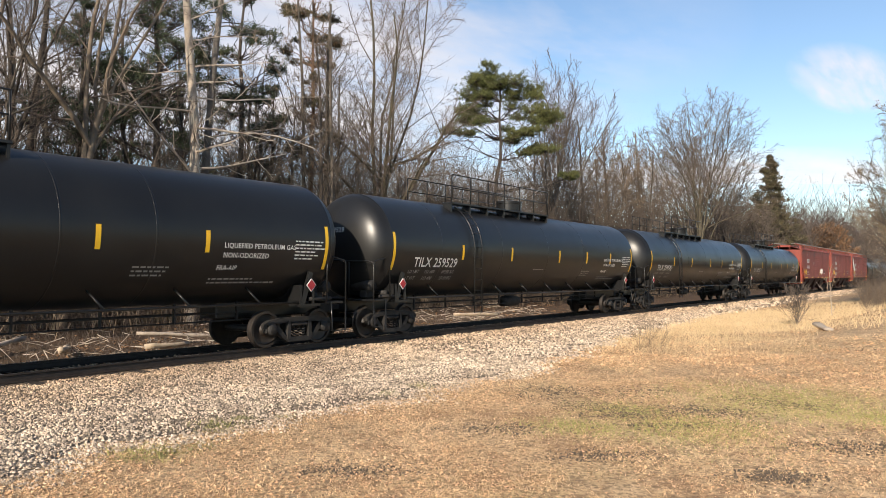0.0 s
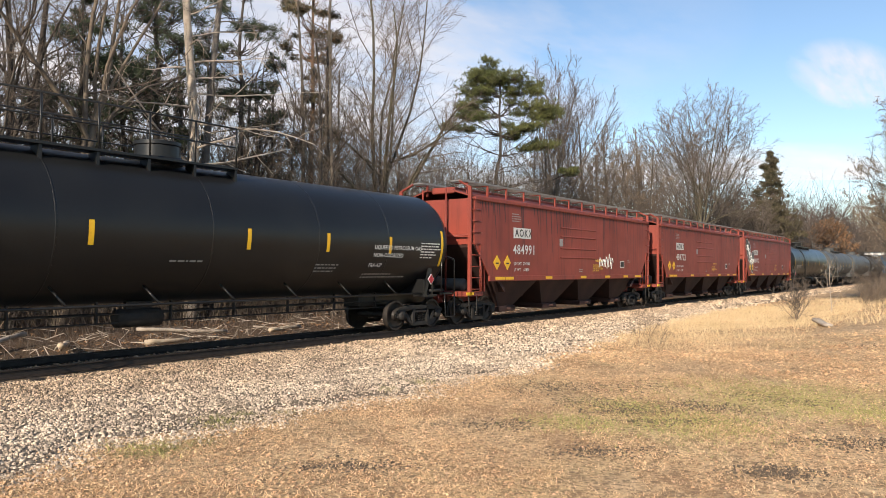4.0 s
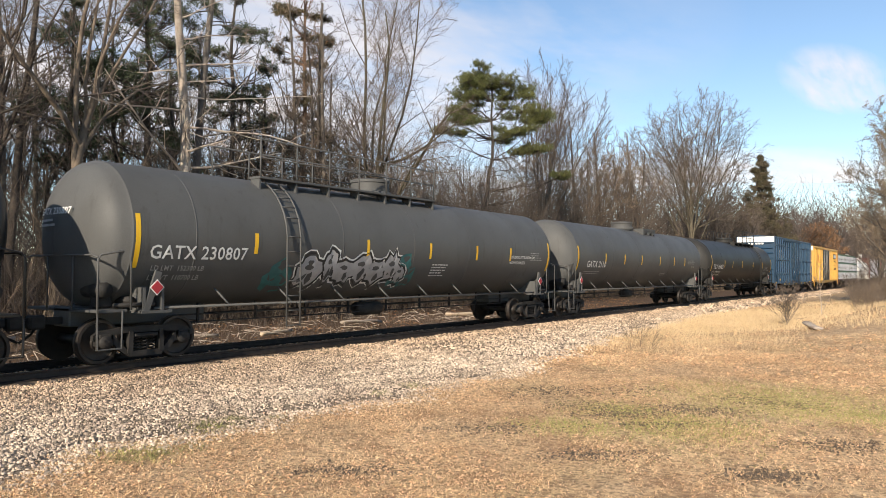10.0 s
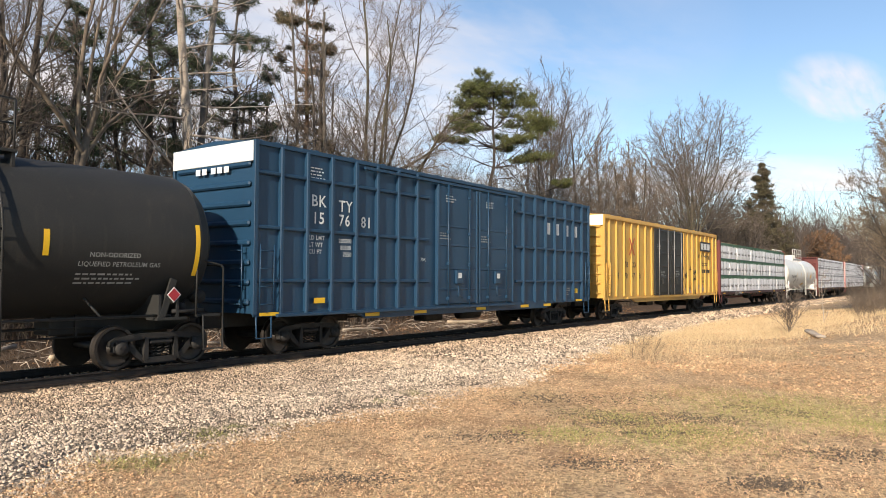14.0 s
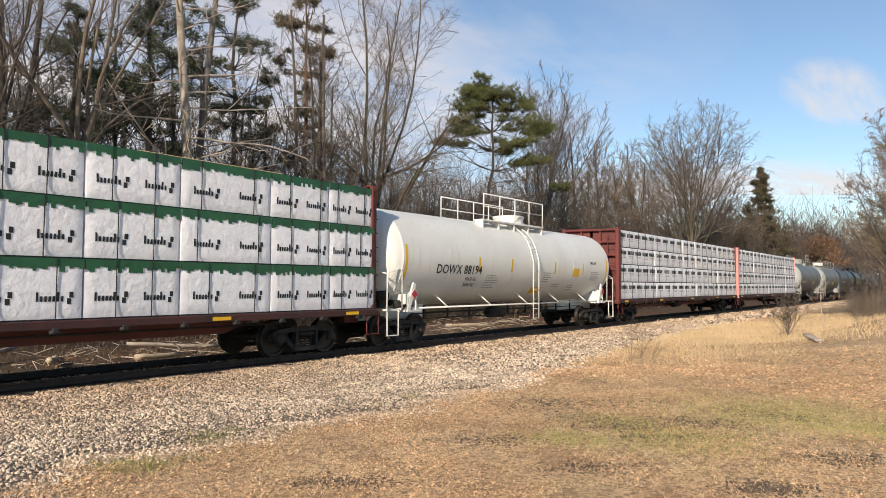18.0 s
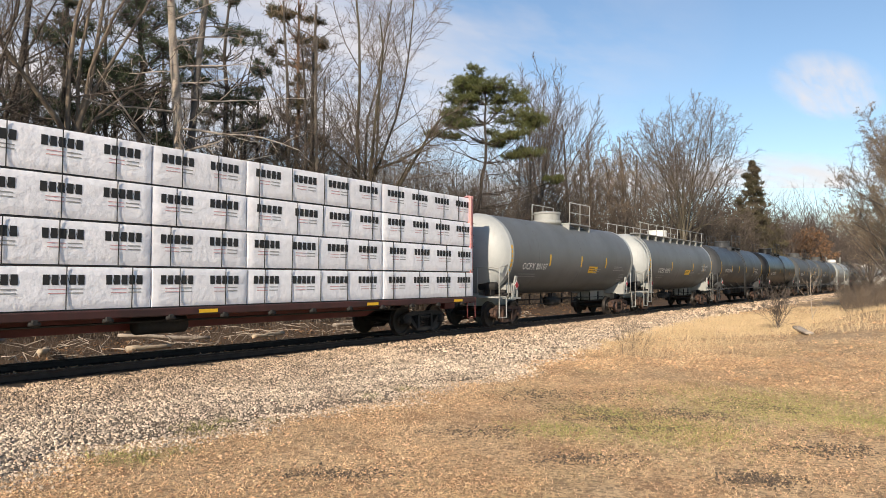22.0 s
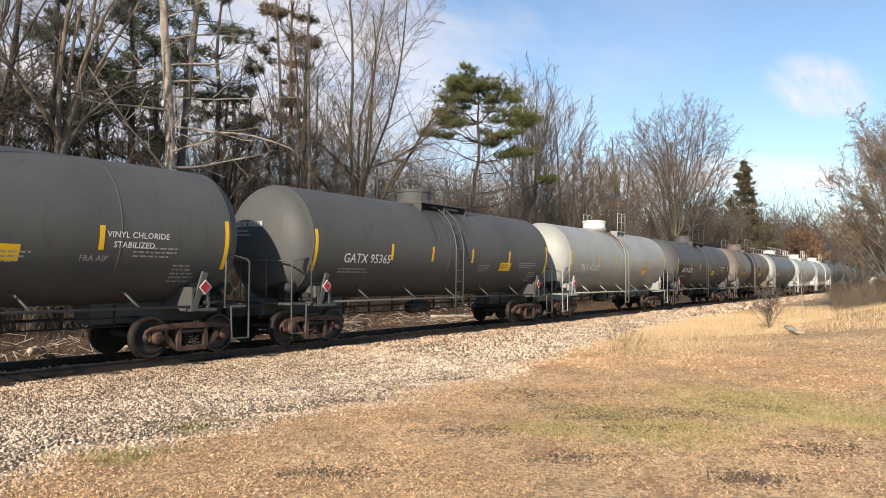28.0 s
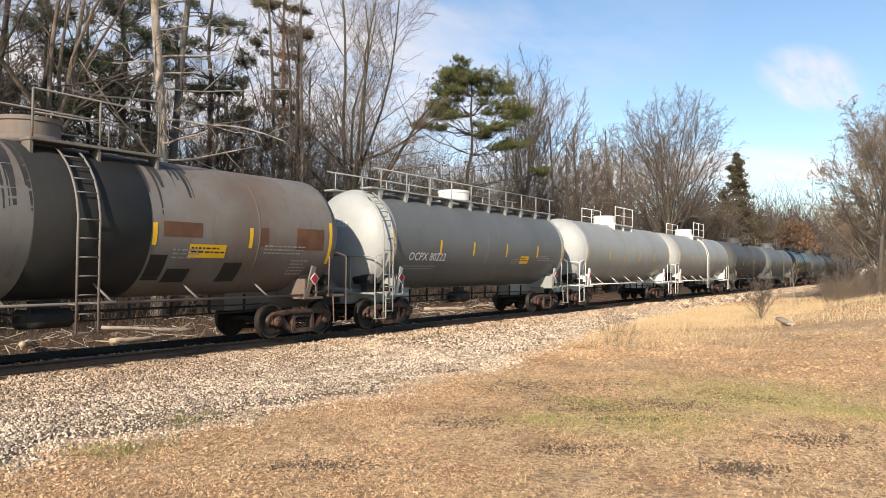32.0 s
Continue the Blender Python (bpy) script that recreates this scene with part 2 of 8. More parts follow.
def lawn_material():
    m = shader("lawn", (0.7, 0.49, 0.28), (0.58, 0.385, 0.205), rough=0.95, scale=0.35, detail=26.0, bump=1.0, dirt=(0.16, 0.11, 0.06), dirt_amount=0.22)
    n, l = m.node_tree.nodes, m.node_tree.links
    b = n["Principled BSDF"]
    old = b.inputs["Base Color"].links[0].from_socket
    tc = n.new("ShaderNodeTexCoord")
    for scale_, lo, hi, colour, amount in ((0.22, 0.54, 0.68, (0.44, 0.36, 0.13), 0.35), (0.8, 0.55, 0.72, (0.56, 0.3, 0.13), 0.6), (16.0, 0.46, 0.6, (0.13, 0.085, 0.045), 0.72), (1.7, 0.52, 0.66, (0.3, 0.17, 0.085), 0.65), (5.5, 0.52, 0.62, (0.2, 0.125, 0.065), 0.6)):
        t = n.new("ShaderNodeTexNoise")
        t.inputs["Scale"].default_value, t.inputs["Detail"].default_value = scale_, 5.0
        l.new(tc.outputs["Object"], t.inputs["Vector"])
        r = n.new("ShaderNodeMapRange")
        r.inputs["From Min"].default_value, r.inputs["From Max"].default_value, r.inputs["To Max"].default_value = lo, hi, amount
        l.new(t.outputs["Fac"], r.inputs["Value"])
        x = n.new("ShaderNodeMix")
        x.data_type = "RGBA"
        l.new(r.outputs[0], x.inputs[0])
        l.new(old, x.inputs[6])
        x.inputs[7].default_value = (*colour, 1)
        old = x.outputs[2]
    # leaf litter under the wood beyond the track, darkened for the train's shade
    sep = n.new("ShaderNodeSeparateXYZ")
    l.new(tc.outputs["Object"], sep.inputs[0])
    r = n.new("ShaderNodeMapRange")
    r.inputs["From Min"].default_value, r.inputs["From Max"].default_value = 2.6, 4.6
    l.new(sep.outputs["Y"], r.inputs["Value"])
    x = n.new("ShaderNodeMix")
    x.data_type = "RGBA"
    l.new(r.outputs[0], x.inputs[0])
    l.new(old, x.inputs[6])
    y = n.new("ShaderNodeMix")
    y.data_type, y.blend_type = "RGBA", "MULTIPLY"
    y.inputs[0].default_value = 1.0
    l.new(old, y.inputs[6])
    y.inputs[7].default_value = (0.17, 0.135, 0.115, 1)
    l.new(y.outputs[2], x.inputs[7])
    l.new(x.outputs[2], b.inputs["Base Color"])
    return m


LAWN = lawn_material()


def dusted(m, y0, y1, colour, amount):
    """Brown brake dust on the stones towards the rails, in uneven patches."""
    n, l = m.node_tree.nodes, m.node_tree.links
    b = n["Principled BSDF"]
    old = b.inputs["Base Color"].links[0].from_socket
    geo = n.new("ShaderNodeNewGeometry")
    sep = n.new("ShaderNodeSeparateXYZ")
    l.new(geo.outputs["Position"], sep.inputs[0])
    t = n.new("ShaderNodeTexNoise")
    t.inputs["Scale"].default_value, t.inputs["Detail"].default_value = 1.3, 6.0
    l.new(geo.outputs["Position"], t.inputs["Vector"])
    k = n.new("ShaderNodeMath")
    k.operation, k.inputs[1].default_value = "MULTIPLY_ADD", 3.0
    l.new(t.outputs["Fac"], k.inputs[0])
    l.new(sep.outputs["Y"], k.inputs[2])
    r = n.new("ShaderNodeMapRange")
    r.inputs["From Min"].default_value, r.inputs["From Max"].default_value, r.inputs["To Max"].default_value = y0 + 1.5, y1 + 1.5, amount
    l.new(k.outputs[0], r.inputs["Value"])
    x = n.new("ShaderNodeMix")
    x.data_type, x.blend_type = "RGBA", "MULTIPLY"
    l.new(r.outputs[0], x.inputs[0])
    l.new(old, x.inputs[6])
    x.inputs[7].default_value = (*colour, 1)
    l.new(x.outputs[2], b.inputs["Base Color"])


for m in (STONE, STONE_PART, BED):
    dusted(m, -5.0, -1.2, (0.8, 0.68, 0.56), 0.7)

# ---- mesh building ----
class MB:
    """Collects faces of one mesh."""

    def __init__(self):
        self.v, self.f, self.s, self.m = [], [], [], []

    def add(self, verts, faces, smooth=False, mi=0):
        k = len(self.v)
        self.v.extend(verts)
        self.f.extend(tuple(i + k for i in q) for q in faces)
        self.s.extend([smooth] * len(faces))
        self.m.extend([mi] * len(faces))
        return self

    def box(self, x0, x1, y0, y1, z0, z1, b=0.0, mi=0):
        b = min(b, 0.45 * min(x1 - x0, y1 - y0, z1 - z0))
        if b <= 0:
            v = [(x, y, z) for x in (x0, x1) for y in (y0, y1) for z in (z0, z1)]
            return self.add(v, [(0, 1, 3, 2), (4, 6, 7, 5), (0, 4, 5, 1), (2, 3, 7, 6), (0, 2, 6, 4), (1, 5, 7, 3)], False, mi)
        v, idx = [], {}
        for i, x in enumerate((x0, x1)):
            for j, y in enumerate((y0, y1)):
                for k, z in enumerate((z0, z1)):
                    sx, sy, sz = (b, -b)[i], (b, -b)[j], (b, -b)[k]
                    for a, p in enumerate(((x, y + sy, z + sz), (x + sx, y, z + sz), (x + sx, y + sy, z))):
                        idx[i, j, k, a] = len(v)
                        v.append(p)
        f = []
        for i in (0, 1):
            f.append([idx[i, j, k, 0] for j, k in ((0, 0), (0, 1), (1, 1), (1, 0))])
            f.append([idx[j, i, k, 1] for j, k in ((0, 0), (1, 0), (1, 1), (0, 1))])
            f.append([idx[j, k, i, 2] for j, k in ((0, 0), (0, 1), (1, 1), (1, 0))])
        for i in (0, 1):
            for j in (0, 1):
                f.append([idx[i, j, 0, 0], idx[i, j, 1, 0], idx[i, j, 1, 1], idx[i, j, 0, 1]])
                f.append([idx[i, 0, j, 0], idx[i, 1, j, 0], idx[i, 1, j, 2], idx[i, 0, j, 2]])
                f.append([idx[0, i, j, 1], idx[1, i, j, 1], idx[1, i, j, 2], idx[0, i, j, 2]])
                for k in (0, 1):
                    f.append([idx[i, j, k, a] for a in (0, 1, 2)])
        return self.add(v, f, False, mi)

    def tube(self, pts, r, n=6, cap=True, smooth=True, mi=0):
        pts = [Vector(p) for p in pts]
        rs = r if isinstance(r, (list, tuple)) else [r] * len(pts)
        up = None
        v, f = [], []
        for i, p in enumerate(pts):
            d = (pts[min(i + 1, len(pts) - 1)] - pts[max(i - 1, 0)]).normalized()
            if up is None:
                up = d.orthogonal().normalized()
            up = (up - d * up.dot(d)).normalized()
            w = d.cross(up)
            for k in range(n):
                a = 2 * math.pi * k / n
                q = p + (up * math.cos(a) + w * math.sin(a)) * rs[i]
                v.append((q.x, q.y, q.z))
        for i in range(len(pts) - 1):
            for k in range(n):
                a, b = i * n + k, i * n + (k + 1) % n
                f.append((a, b, b + n, a + n))
        if cap:
            f.append(tuple(range(n))[::-1])
            f.append(tuple(range((len(pts) - 1) * n, len(pts) * n)))
        return self.add(v, f, smooth, mi)

    def lathe(self, prof, n=48, axis="x", c=(0, 0), smooth=True, mi=0):
        """prof: (along the axis, radius); c: where the axis lies in the other two coordinates."""
        v, f = [], []
        for a, r in prof:
            for k in range(n):
                t = 2 * math.pi * k / n
                p, q = c[0] + r * math.cos(t), c[1] + r * math.sin(t)
                v.append((a, p, q) if axis == "x" else (p, a, q) if axis == "y" else (p, q, a))
        for i in range(len(prof) - 1):
            for k in range(n):
                a, b = i * n + k, i * n + (k + 1) % n
                f.append((a, b, b + n, a + n))
        for i in (0, len(prof) - 1):
            if prof[i][1] > 0.001:
                f.append(tuple(range(i * n, i * n + n)))
        return self.add(v, f, smooth, mi)

    def prism(self, poly, y0, y1, mi=0, axis="y"):
        """A polygon in x and z drawn out along y (or in y and z along x)."""
        n = len(poly)
        v = [((p, y, q) if axis == "y" else (y, p, q)) for y in (y0, y1) for p, q in poly]
        f = [tuple(range(n))[::-1], tuple(range(n, 2 * n))] + [(i, (i + 1) % n, (i + 1) % n + n, i + n) for i in range(n)]
        return self.add(v, f, False, mi)

    def mesh(self, name, mats):
        me = bpy.data.meshes.new(name)
        me.from_pydata(self.v, [], self.f)
        me.polygons.foreach_set("use_smooth", self.s)
        me.polygons.foreach_set("material_index", self.m)
        for q in mats if isinstance(mats, (list, tuple)) else [mats]:
            me.materials.append(q)
        bm = bmesh.new()
        bm.from_mesh(me)
        bmesh.ops.recalc_face_normals(bm, faces=bm.faces)
        bm.to_mesh(me)
        bm.free()
        return me


def part(name, mb, mats, parent, label="", at=None, sharp=None):
    me = mb if isinstance(mb, bpy.types.Mesh) else mb.mesh(name, mats)
    if sharp:
        me.set_sharp_from_angle(angle=radians(sharp))
    ob = new(name, me)
    ob.parent = parent
    if at is not None:
        ob.matrix_basis = at
    return tagged(ob, label)


CACHE = {}


def kept(key, build, mats):
    """One mesh for all the pieces that look alike."""
    k = (key, mats.name if not isinstance(mats, (list, tuple)) else tuple(q.name for q in mats))
    if k not in CACHE:
        CACHE[k] = build().mesh(key[0] if isinstance(key, tuple) else key, mats)
    return CACHE[k]


def thing(name, label, category, group="", at=None, kind=""):
    ob = new(name)
    ob.empty_display_size = 0.3
    if at is not None:
        ob.matrix_basis = at
    return tagged(ob, label, category, group, kind)


def lettering(txt, size, mat, parent, x, z, fit, bold=0.012, align="LEFT", spacing=1.05, name="lettering"):
    """Words on a surface that looks to -y: fit(x, z) gives the surface's y."""
    key = ("txt", txt, size, bold, align, spacing)
    if key not in CACHE:
        cu = bpy.data.curves.new("lettering", "FONT")
        cu.body, cu.size, cu.offset, cu.align_x, cu.resolution_u, cu.space_character = txt, size, bold * size, align, 2, spacing
        ob = bpy.data.objects.new("lettering", cu)
        scene.collection.objects.link(ob)
        me = bpy.data.meshes.new_from_object(ob.evaluated_get(bpy.context.evaluated_depsgraph_get()))
        CACHE[key] = ([tuple(v.co) for v in me.vertices], [tuple(p.vertices) for p in me.polygons])
        bpy.data.objects.remove(ob)
        bpy.data.curves.remove(cu)
        bpy.data.meshes.remove(me)
    vs, fs = CACHE[key]
    me = bpy.data.meshes.new("lettering")
    me.from_pydata([(x + v[0], fit(x + v[0], z + v[1]) - 0.011, z + v[1]) for v in vs], [], fs)
    me.materials.append(mat)
    return part(name, me, mat, parent)


def plates(rects, mat, parent, fit, name="marking", label="", out=0.005, rows=4):
    """Flat painted rectangles (x0, x1, z0, z1) that follow a surface."""
    mb = MB()
    for x0, x1, z0, z1 in rects:
        n = max(1, min(8, int((z1 - z0) / 0.12) + 1))
        if name == "reflective_stripe":
            mb = MB()
        v = []
        for i in range(n + 1):
            z = z0 + (z1 - z0) * i / n
            v += [(x0, fit(x0, z) - out, z), (x1, fit(x1, z) - out, z)]
        mb.add(v, [(2 * i, 2 * i + 1, 2 * i + 3, 2 * i + 2) for i in range(n)], True)
        if name == "reflective_stripe":
            part(name, mb, mat, parent, label)
    return part(name, mb, mat, parent, label) if name != "reflective_stripe" else None


def small_print(x, z, w, lines, mat, parent, fit, h=0.034, gap=0.085):
    """Lines of writing too small to read."""
    rnd = random.Random(int(x * 100) + lines)
    rects = []
    for i in range(lines):
        p, end = x, x + w * rnd.uniform(0.6, 1.0)
        while p < end - 0.04:
            q = min(end, p + rnd.uniform(0.05, 0.17))
            rects.append((p, q, z - i * gap, z - i * gap + h))
            p = q + 0.035
    plates(rects, mat, parent, fit, "small_print")


def blob(mb, cx, cz, rx, rz, fit, out, n=14, wob=0.12, seed=0, mi=0):
    rnd = random.Random(seed)
    v = [(cx, fit(cx, cz) - out, cz)]
    for i in range(n):
        a = 2 * math.pi * i / n
        k = 1 + rnd.uniform(-wob, wob)
        x, z = cx + rx * k * math.cos(a), cz + rz * k * math.sin(a)
        v.append((x, fit(x, z) - out, z))
    mb.add(v, [(0, 1 + i, 1 + (i + 1) % n) for i in range(n)], False, mi)


# ---- trucks, couplers ----
WHEEL_R = 0.457
SPIN = []      # (wheelset, car) pairs that turn as the train rolls


def wheelset_mb():
    mb = MB()
    for s in (-1, 1):
        prof = [(0.68, 0.12), (0.715, 0.36), (0.7, 0.4), (0.7, 0.475), (0.73, 0.478), (0.742, 0.459), (0.845, 0.448), (0.845, 0.39), (0.8, 0.37), (0.775, 0.3), (0.79, 0.17), (0.86, 0.13), (0.86, 0.06)]
        mb.lathe([(s * a, r) for a, r in prof], 24, "y")
    mb.lathe([(-1.1, 0.05), (-1.1, 0.085), (-0.86, 0.085), (-0.86, 0.09), (0.86, 0.09), (0.86, 0.085), (1.1, 0.085), (1.1, 0.05)], 14, "y")
    for s in (-1, 1):
        for k in range(3):
            a = k * 2.094
            mb.box(0.05 * math.cos(a) - 0.018, 0.05 * math.cos(a) + 0.018, min(s * 1.1, s * 1.125), max(s * 1.1, s * 1.125), 0.05 * math.sin(a) - 0.018, 0.05 * math.sin(a) + 0.018)
    return mb


def side_frame_mb(s):
    mb = MB()
    y0, y1 = (-1.07, -0.93) if s < 0 else (0.93, 1.07)
    mb.prism([(-1.12, 0.5), (-1.12, 0.6), (-0.98, 0.68), (-0.5, 0.74), (0.5, 0.74), (0.98, 0.68), (1.12, 0.6), (1.12, 0.5), (0.95, 0.56), (0.45, 0.62), (-0.45, 0.62), (-0.95, 0.56)], y0, y1)
    mb.prism([(-0.36, 0.13), (0.36, 0.13), (0.42, 0.24), (-0.42, 0.24)], y0 - 0.02, y1 + 0.02)
    for k in (-1, 1):
        mb.prism([(k * 0.36, 0.13), (k * 0.42, 0.27), (k * 0.72, 0.6), (k * 0.86, 0.6), (k * 0.62, 0.3)], y0, y1)
        mb.prism([(k * 0.3, 0.2), (k * 0.3, 0.66), (k * 0.38, 0.66), (k * 0.42, 0.2)], y0 - 0.03, y1)
        mb.box(k * 0.889 - 0.14, k * 0.889 + 0.14, y0 - 0.02, y1 + 0.02, 0.52, 0.63, 0.03)
        for e in (-1, 1):
            mb.box(k * 0.889 + e * 0.15 - 0.03, k * 0.889 + e * 0.15 + 0.03, y0, y1, 0.38, 0.6, 0.01)
        mb.lathe([(y0 - 0.05 if s < 0 else y1 + 0.05, 0.001), (y0 - 0.05 if s < 0 else y1 + 0.05, 0.13), (y0 if s < 0 else y1, 0.14), (y1 if s < 0 else y0, 0.14)], 14, "y", (k * 0.889, 0.457))
    return mb


def spring_mb(s):
    mb = MB()
    y = s * 1.0
    for cx in (-0.17, 0.0, 0.17):
        pts = []
        for i in range(23):
            a = i * 2 * math.pi / 5.5
            pts.append((cx + 0.068 * math.cos(a), y + 0.068 * math.sin(a), 0.25 + 0.27 * i / 22))
        mb.tube(pts, 0.016, 4)
    mb.box(-0.27, 0.27, y - 0.1, y + 0.1, 0.52, 0.6, 0.02)
    return mb


def bolster_mb():
    mb = MB()
    mb.box(-0.2, 0.2, -0.93, 0.93, 0.42, 0.62, 0.03)
    mb.lathe([(0.6, 0.3), (0.72, 0.2), (0.78, 0.2)], 16, "z")
    for k in (-1, 1):
        mb.tube([(k * 0.55, -0.8, 0.4), (k * 0.5, 0, 0.36), (k * 0.55, 0.8, 0.4)], 0.05, 6)
        for s in (-1, 1):
            mb.box(k * 0.47 - 0.05, k * 0.47 + 0.05, s * 0.77 - 0.06, s * 0.77 + 0.06, 0.3, 0.62, 0.01)
    return mb


def truck(car, x, mat):
    t = part("truck", kept("bolster", bolster_mb, mat), mat, car, "four-wheeled cast iron truck", pose(x, 0, 0))
    for s in (-1, 1):
        part("side_frame", kept(("side_frame", s), lambda: side_frame_mb(s), mat), mat, t)
        part("spring_nest", kept(("spring_nest", s), lambda: spring_mb(s), IRON), IRON, t)
    for k in (-1, 1):
        w = part("wheelset", kept("wheelset", wheelset_mb, WHEEL), WHEEL, t, "steel wheels on an axle", pose(k * 0.889, 0, WHEEL_R), sharp=40)
        SPIN.append((w, car))


def coupler_mb(s):
    mb = MB()
    mb.box(min(0, s * 0.45), max(0, s * 0.45), -0.07, 0.07, 0.79, 0.95, 0.02)
    mb.box(min(s * 0.4, s * 0.72), max(s * 0.4, s * 0.72), -0.17, 0.06, 0.72, 1.0, 0.04)
    mb.box(min(s * 0.52, s * 0.74), max(s * 0.52, s * 0.74), 0.04, 0.19, 0.74, 0.98, 0.05)
    mb.tube([(s * 0.35, 0.25, 0.85), (s * 0.5, 0.25, 0.6), (s * 0.75, 0.2, 0.45)], 0.025, 6)
    return mb


# ---- tank cars ----
def tank_car(c, L, mat, zc=2.66, r=1.57, name="tank_car", label="", dome=0.0, dome_h=0.5, dome_r=0.52, platform=None, rails=True, ladders=(), stripes=(),
             bands=(), truck_mat=IRON, trim=None, texts=(), prints=(), head_depth=0.78, spacing=None, topwalk=False, pale_dome=None, detail=True, hood=False,
             head_text="", placard=True, side_pipe=True, saddle_mat=None, stripe_mat=None, pale_head=None):
    trim = trim or mat
    car = thing(name, label, "tank car", "cars of the freight train", pose(c, 0, 0))
    H = L / 2

    def fit(x, z):
        d = max(-r + 0.001, min(r - 0.001, z - zc))
        return -math.sqrt(r * r - d * d)

    prof = []
    for i in range(9):
        a = math.pi / 2 * i / 8
        prof.append((-H - 0.05 - (head_depth - 0.12) * math.cos(a), max(0.0005, (r - 0.035) * math.sin(a))))
    prof.append((-H, r))
    prof += [(-H + 0.001 + L * i / 4, r) for i in range(1, 4)]
    prof += [(-p, q) for p, q in prof[:10]][::-1]
    part("tank_shell", MB().lathe(prof, 56, "x", (0, zc)), mat, car, sharp=25)
    if pale_head:
        for s in (-1, 1):
            cap = [(s * abs(a) if k < 9 else s * H, q + 0.004) for k, (a, q) in enumerate(prof[:10])]
            cap = [(a + s * 0.004, q) for a, q in cap[:9]] + [(s * H, r + 0.005), (s * (H - 0.24), r + 0.005), (s * (H - 0.25), r)]
            part("painted_head", MB().lathe(cap, 56, "x", (0, zc)), pale_head, car, "pale painted tank head", sharp=25)
    for b in bands:
        part("seam_band", MB().lathe([(b - 0.02, r), (b - 0.016, r + 0.004), (b + 0.016, r + 0.004), (b + 0.02, r)], 48, "x", (0, zc)), mat, car)
    tx = H - 0.62
    half = (spacing or L + 2.6) / 2
    zb = zc - r
    for s in (-1, 1):
        a, b = sorted((s * (H - 2.6), s * (H + 0.62)))
        part("stub_sill", MB().box(a, b, -0.33, 0.33, 0.74, max(1.12, zb + 0.06), 0.03), trim, car)
        a, b = sorted((s * (H + 0.02), s * (H + 0.62)))
        part("end_platform", MB().box(a, b, -1.42, 1.42, 1.06, 1.12, 0.01), trim, car)
        part("coupler", kept(("coupler", s), lambda: coupler_mb(s), IRON), IRON, car, "", pose(s * (half - 0.74), 0, 0))
        truck(car, s * tx, truck_mat)
        for y in (-1, 1):
            xs = s * tx
            poly = [(xs - 0.3, 1.06), (xs + 0.3, 1.06), (xs + 0.24, 1.5), (xs + 0.1, 1.92), (xs - 0.06, 1.92), (xs - 0.22, 1.5)]
            part("saddle", MB().prism(poly, y * 1.1 - 0.03, y * 1.1 + 0.03).box(xs - 0.3, xs - 0.24, min(y * 0.4, y * 1.42), max(y * 0.4, y * 1.42), 1.06, 1.55).box(xs + 0.12, xs + 0.18, min(y * 0.4, y * 1.42), max(y * 0.4, y * 1.42), 1.06, 1.62)
                 .prism([(xs - 0.3, 1.06), (xs - 0.16, 1.06), (xs + 0.12, 1.86), (xs - 0.02, 1.9)], y * 1.4 - 0.03, y * 1.4 + 0.03)
                 .box(xs - 0.34, xs + 0.36, y * 1.25 - 0.2, y * 1.25 + 0.2, 1.02, 1.08), saddle_mat or trim, car)
        xo, xi, yy = s * (H + 0.66), s * (H + 0.1), -1.45
        part("end_handrail", MB().tube([(xo, yy, 0.36), (xo, yy, 2.12), (xo - s * 0.06, yy, 2.2), (xi, yy, 2.3), (xi - s * 0.12, yy, 2.2), (xi - s * 0.14, yy, 1.1)], 0.022, 6)
             .tube([(xo, yy, 2.15), (xo, -1.2, 2.2), (xo, 1.2, 2.2), (xo, 1.45, 2.15), (xo, 1.45, 0.36)], 0.022, 6)
             .tube([(xo, -0.5, 2.2), (xo, -0.5, 1.1)], 0.018, 6).tube([(xo, 0.5, 2.2), (xo, 0.5, 1.1)], 0.018, 6), trim, car)
        part("sill_step", MB().tube([(xo, yy, 1.1), (xo, yy - 0.02, 0.36), (xo - s * 0.5, yy - 0.02, 0.36), (xo - s * 0.52, yy, 1.1)], 0.02, 6)
             .box(min(xo, xo - s * 0.5), max(xo, xo - s * 0.5), yy - 0.05, yy + 0.04, 0.345, 0.365), trim, car)
        if detail:
            part("brake_gear", MB().box(s * (H + 0.2) - 0.16, s * (H + 0.2) + 0.16, -0.9, -0.62, 1.14, 1.46, 0.03).tube([(s * (H + 0.3), -1.1, 1.5), (s * (H + 0.3), -0.4, 1.5)], 0.16, 10)
                 .tube([(s * (H + 0.25), -1.3, 1.2), (s * (H - 0.6), -1.38, 1.2)], 0.05, 6).tube([(s * (H - 0.2), -1.2, 1.28), (s * (H - 0.2), -0.7, 1.28)], 0.09, 8), IRON, car)
    # side pipe with its struts
    for y in (-1, 1) if side_pipe else ():
        part("side_pipe", MB().tube([(-H + 0.6, y * 1.36, 1.12), (H - 0.6, y * 1.36, 1.12)], 0.03, 6), trim, car)
        n = 8 if L > 16 else 5
        for i in range(n):
            x = -tx + 1.9 + (2 * tx - 3.4) * i / (n - 1)
            zt = 1.5
            part("strut", kept(("strut", y, round(zc - r, 2)), lambda: MB().tube([(0.0, y * 1.36, 1.12), (-0.2, -y * fit(0, zt) * 1.0, zt)], 0.028, 5), trim), trim, car, "", pose(x, 0, 0))
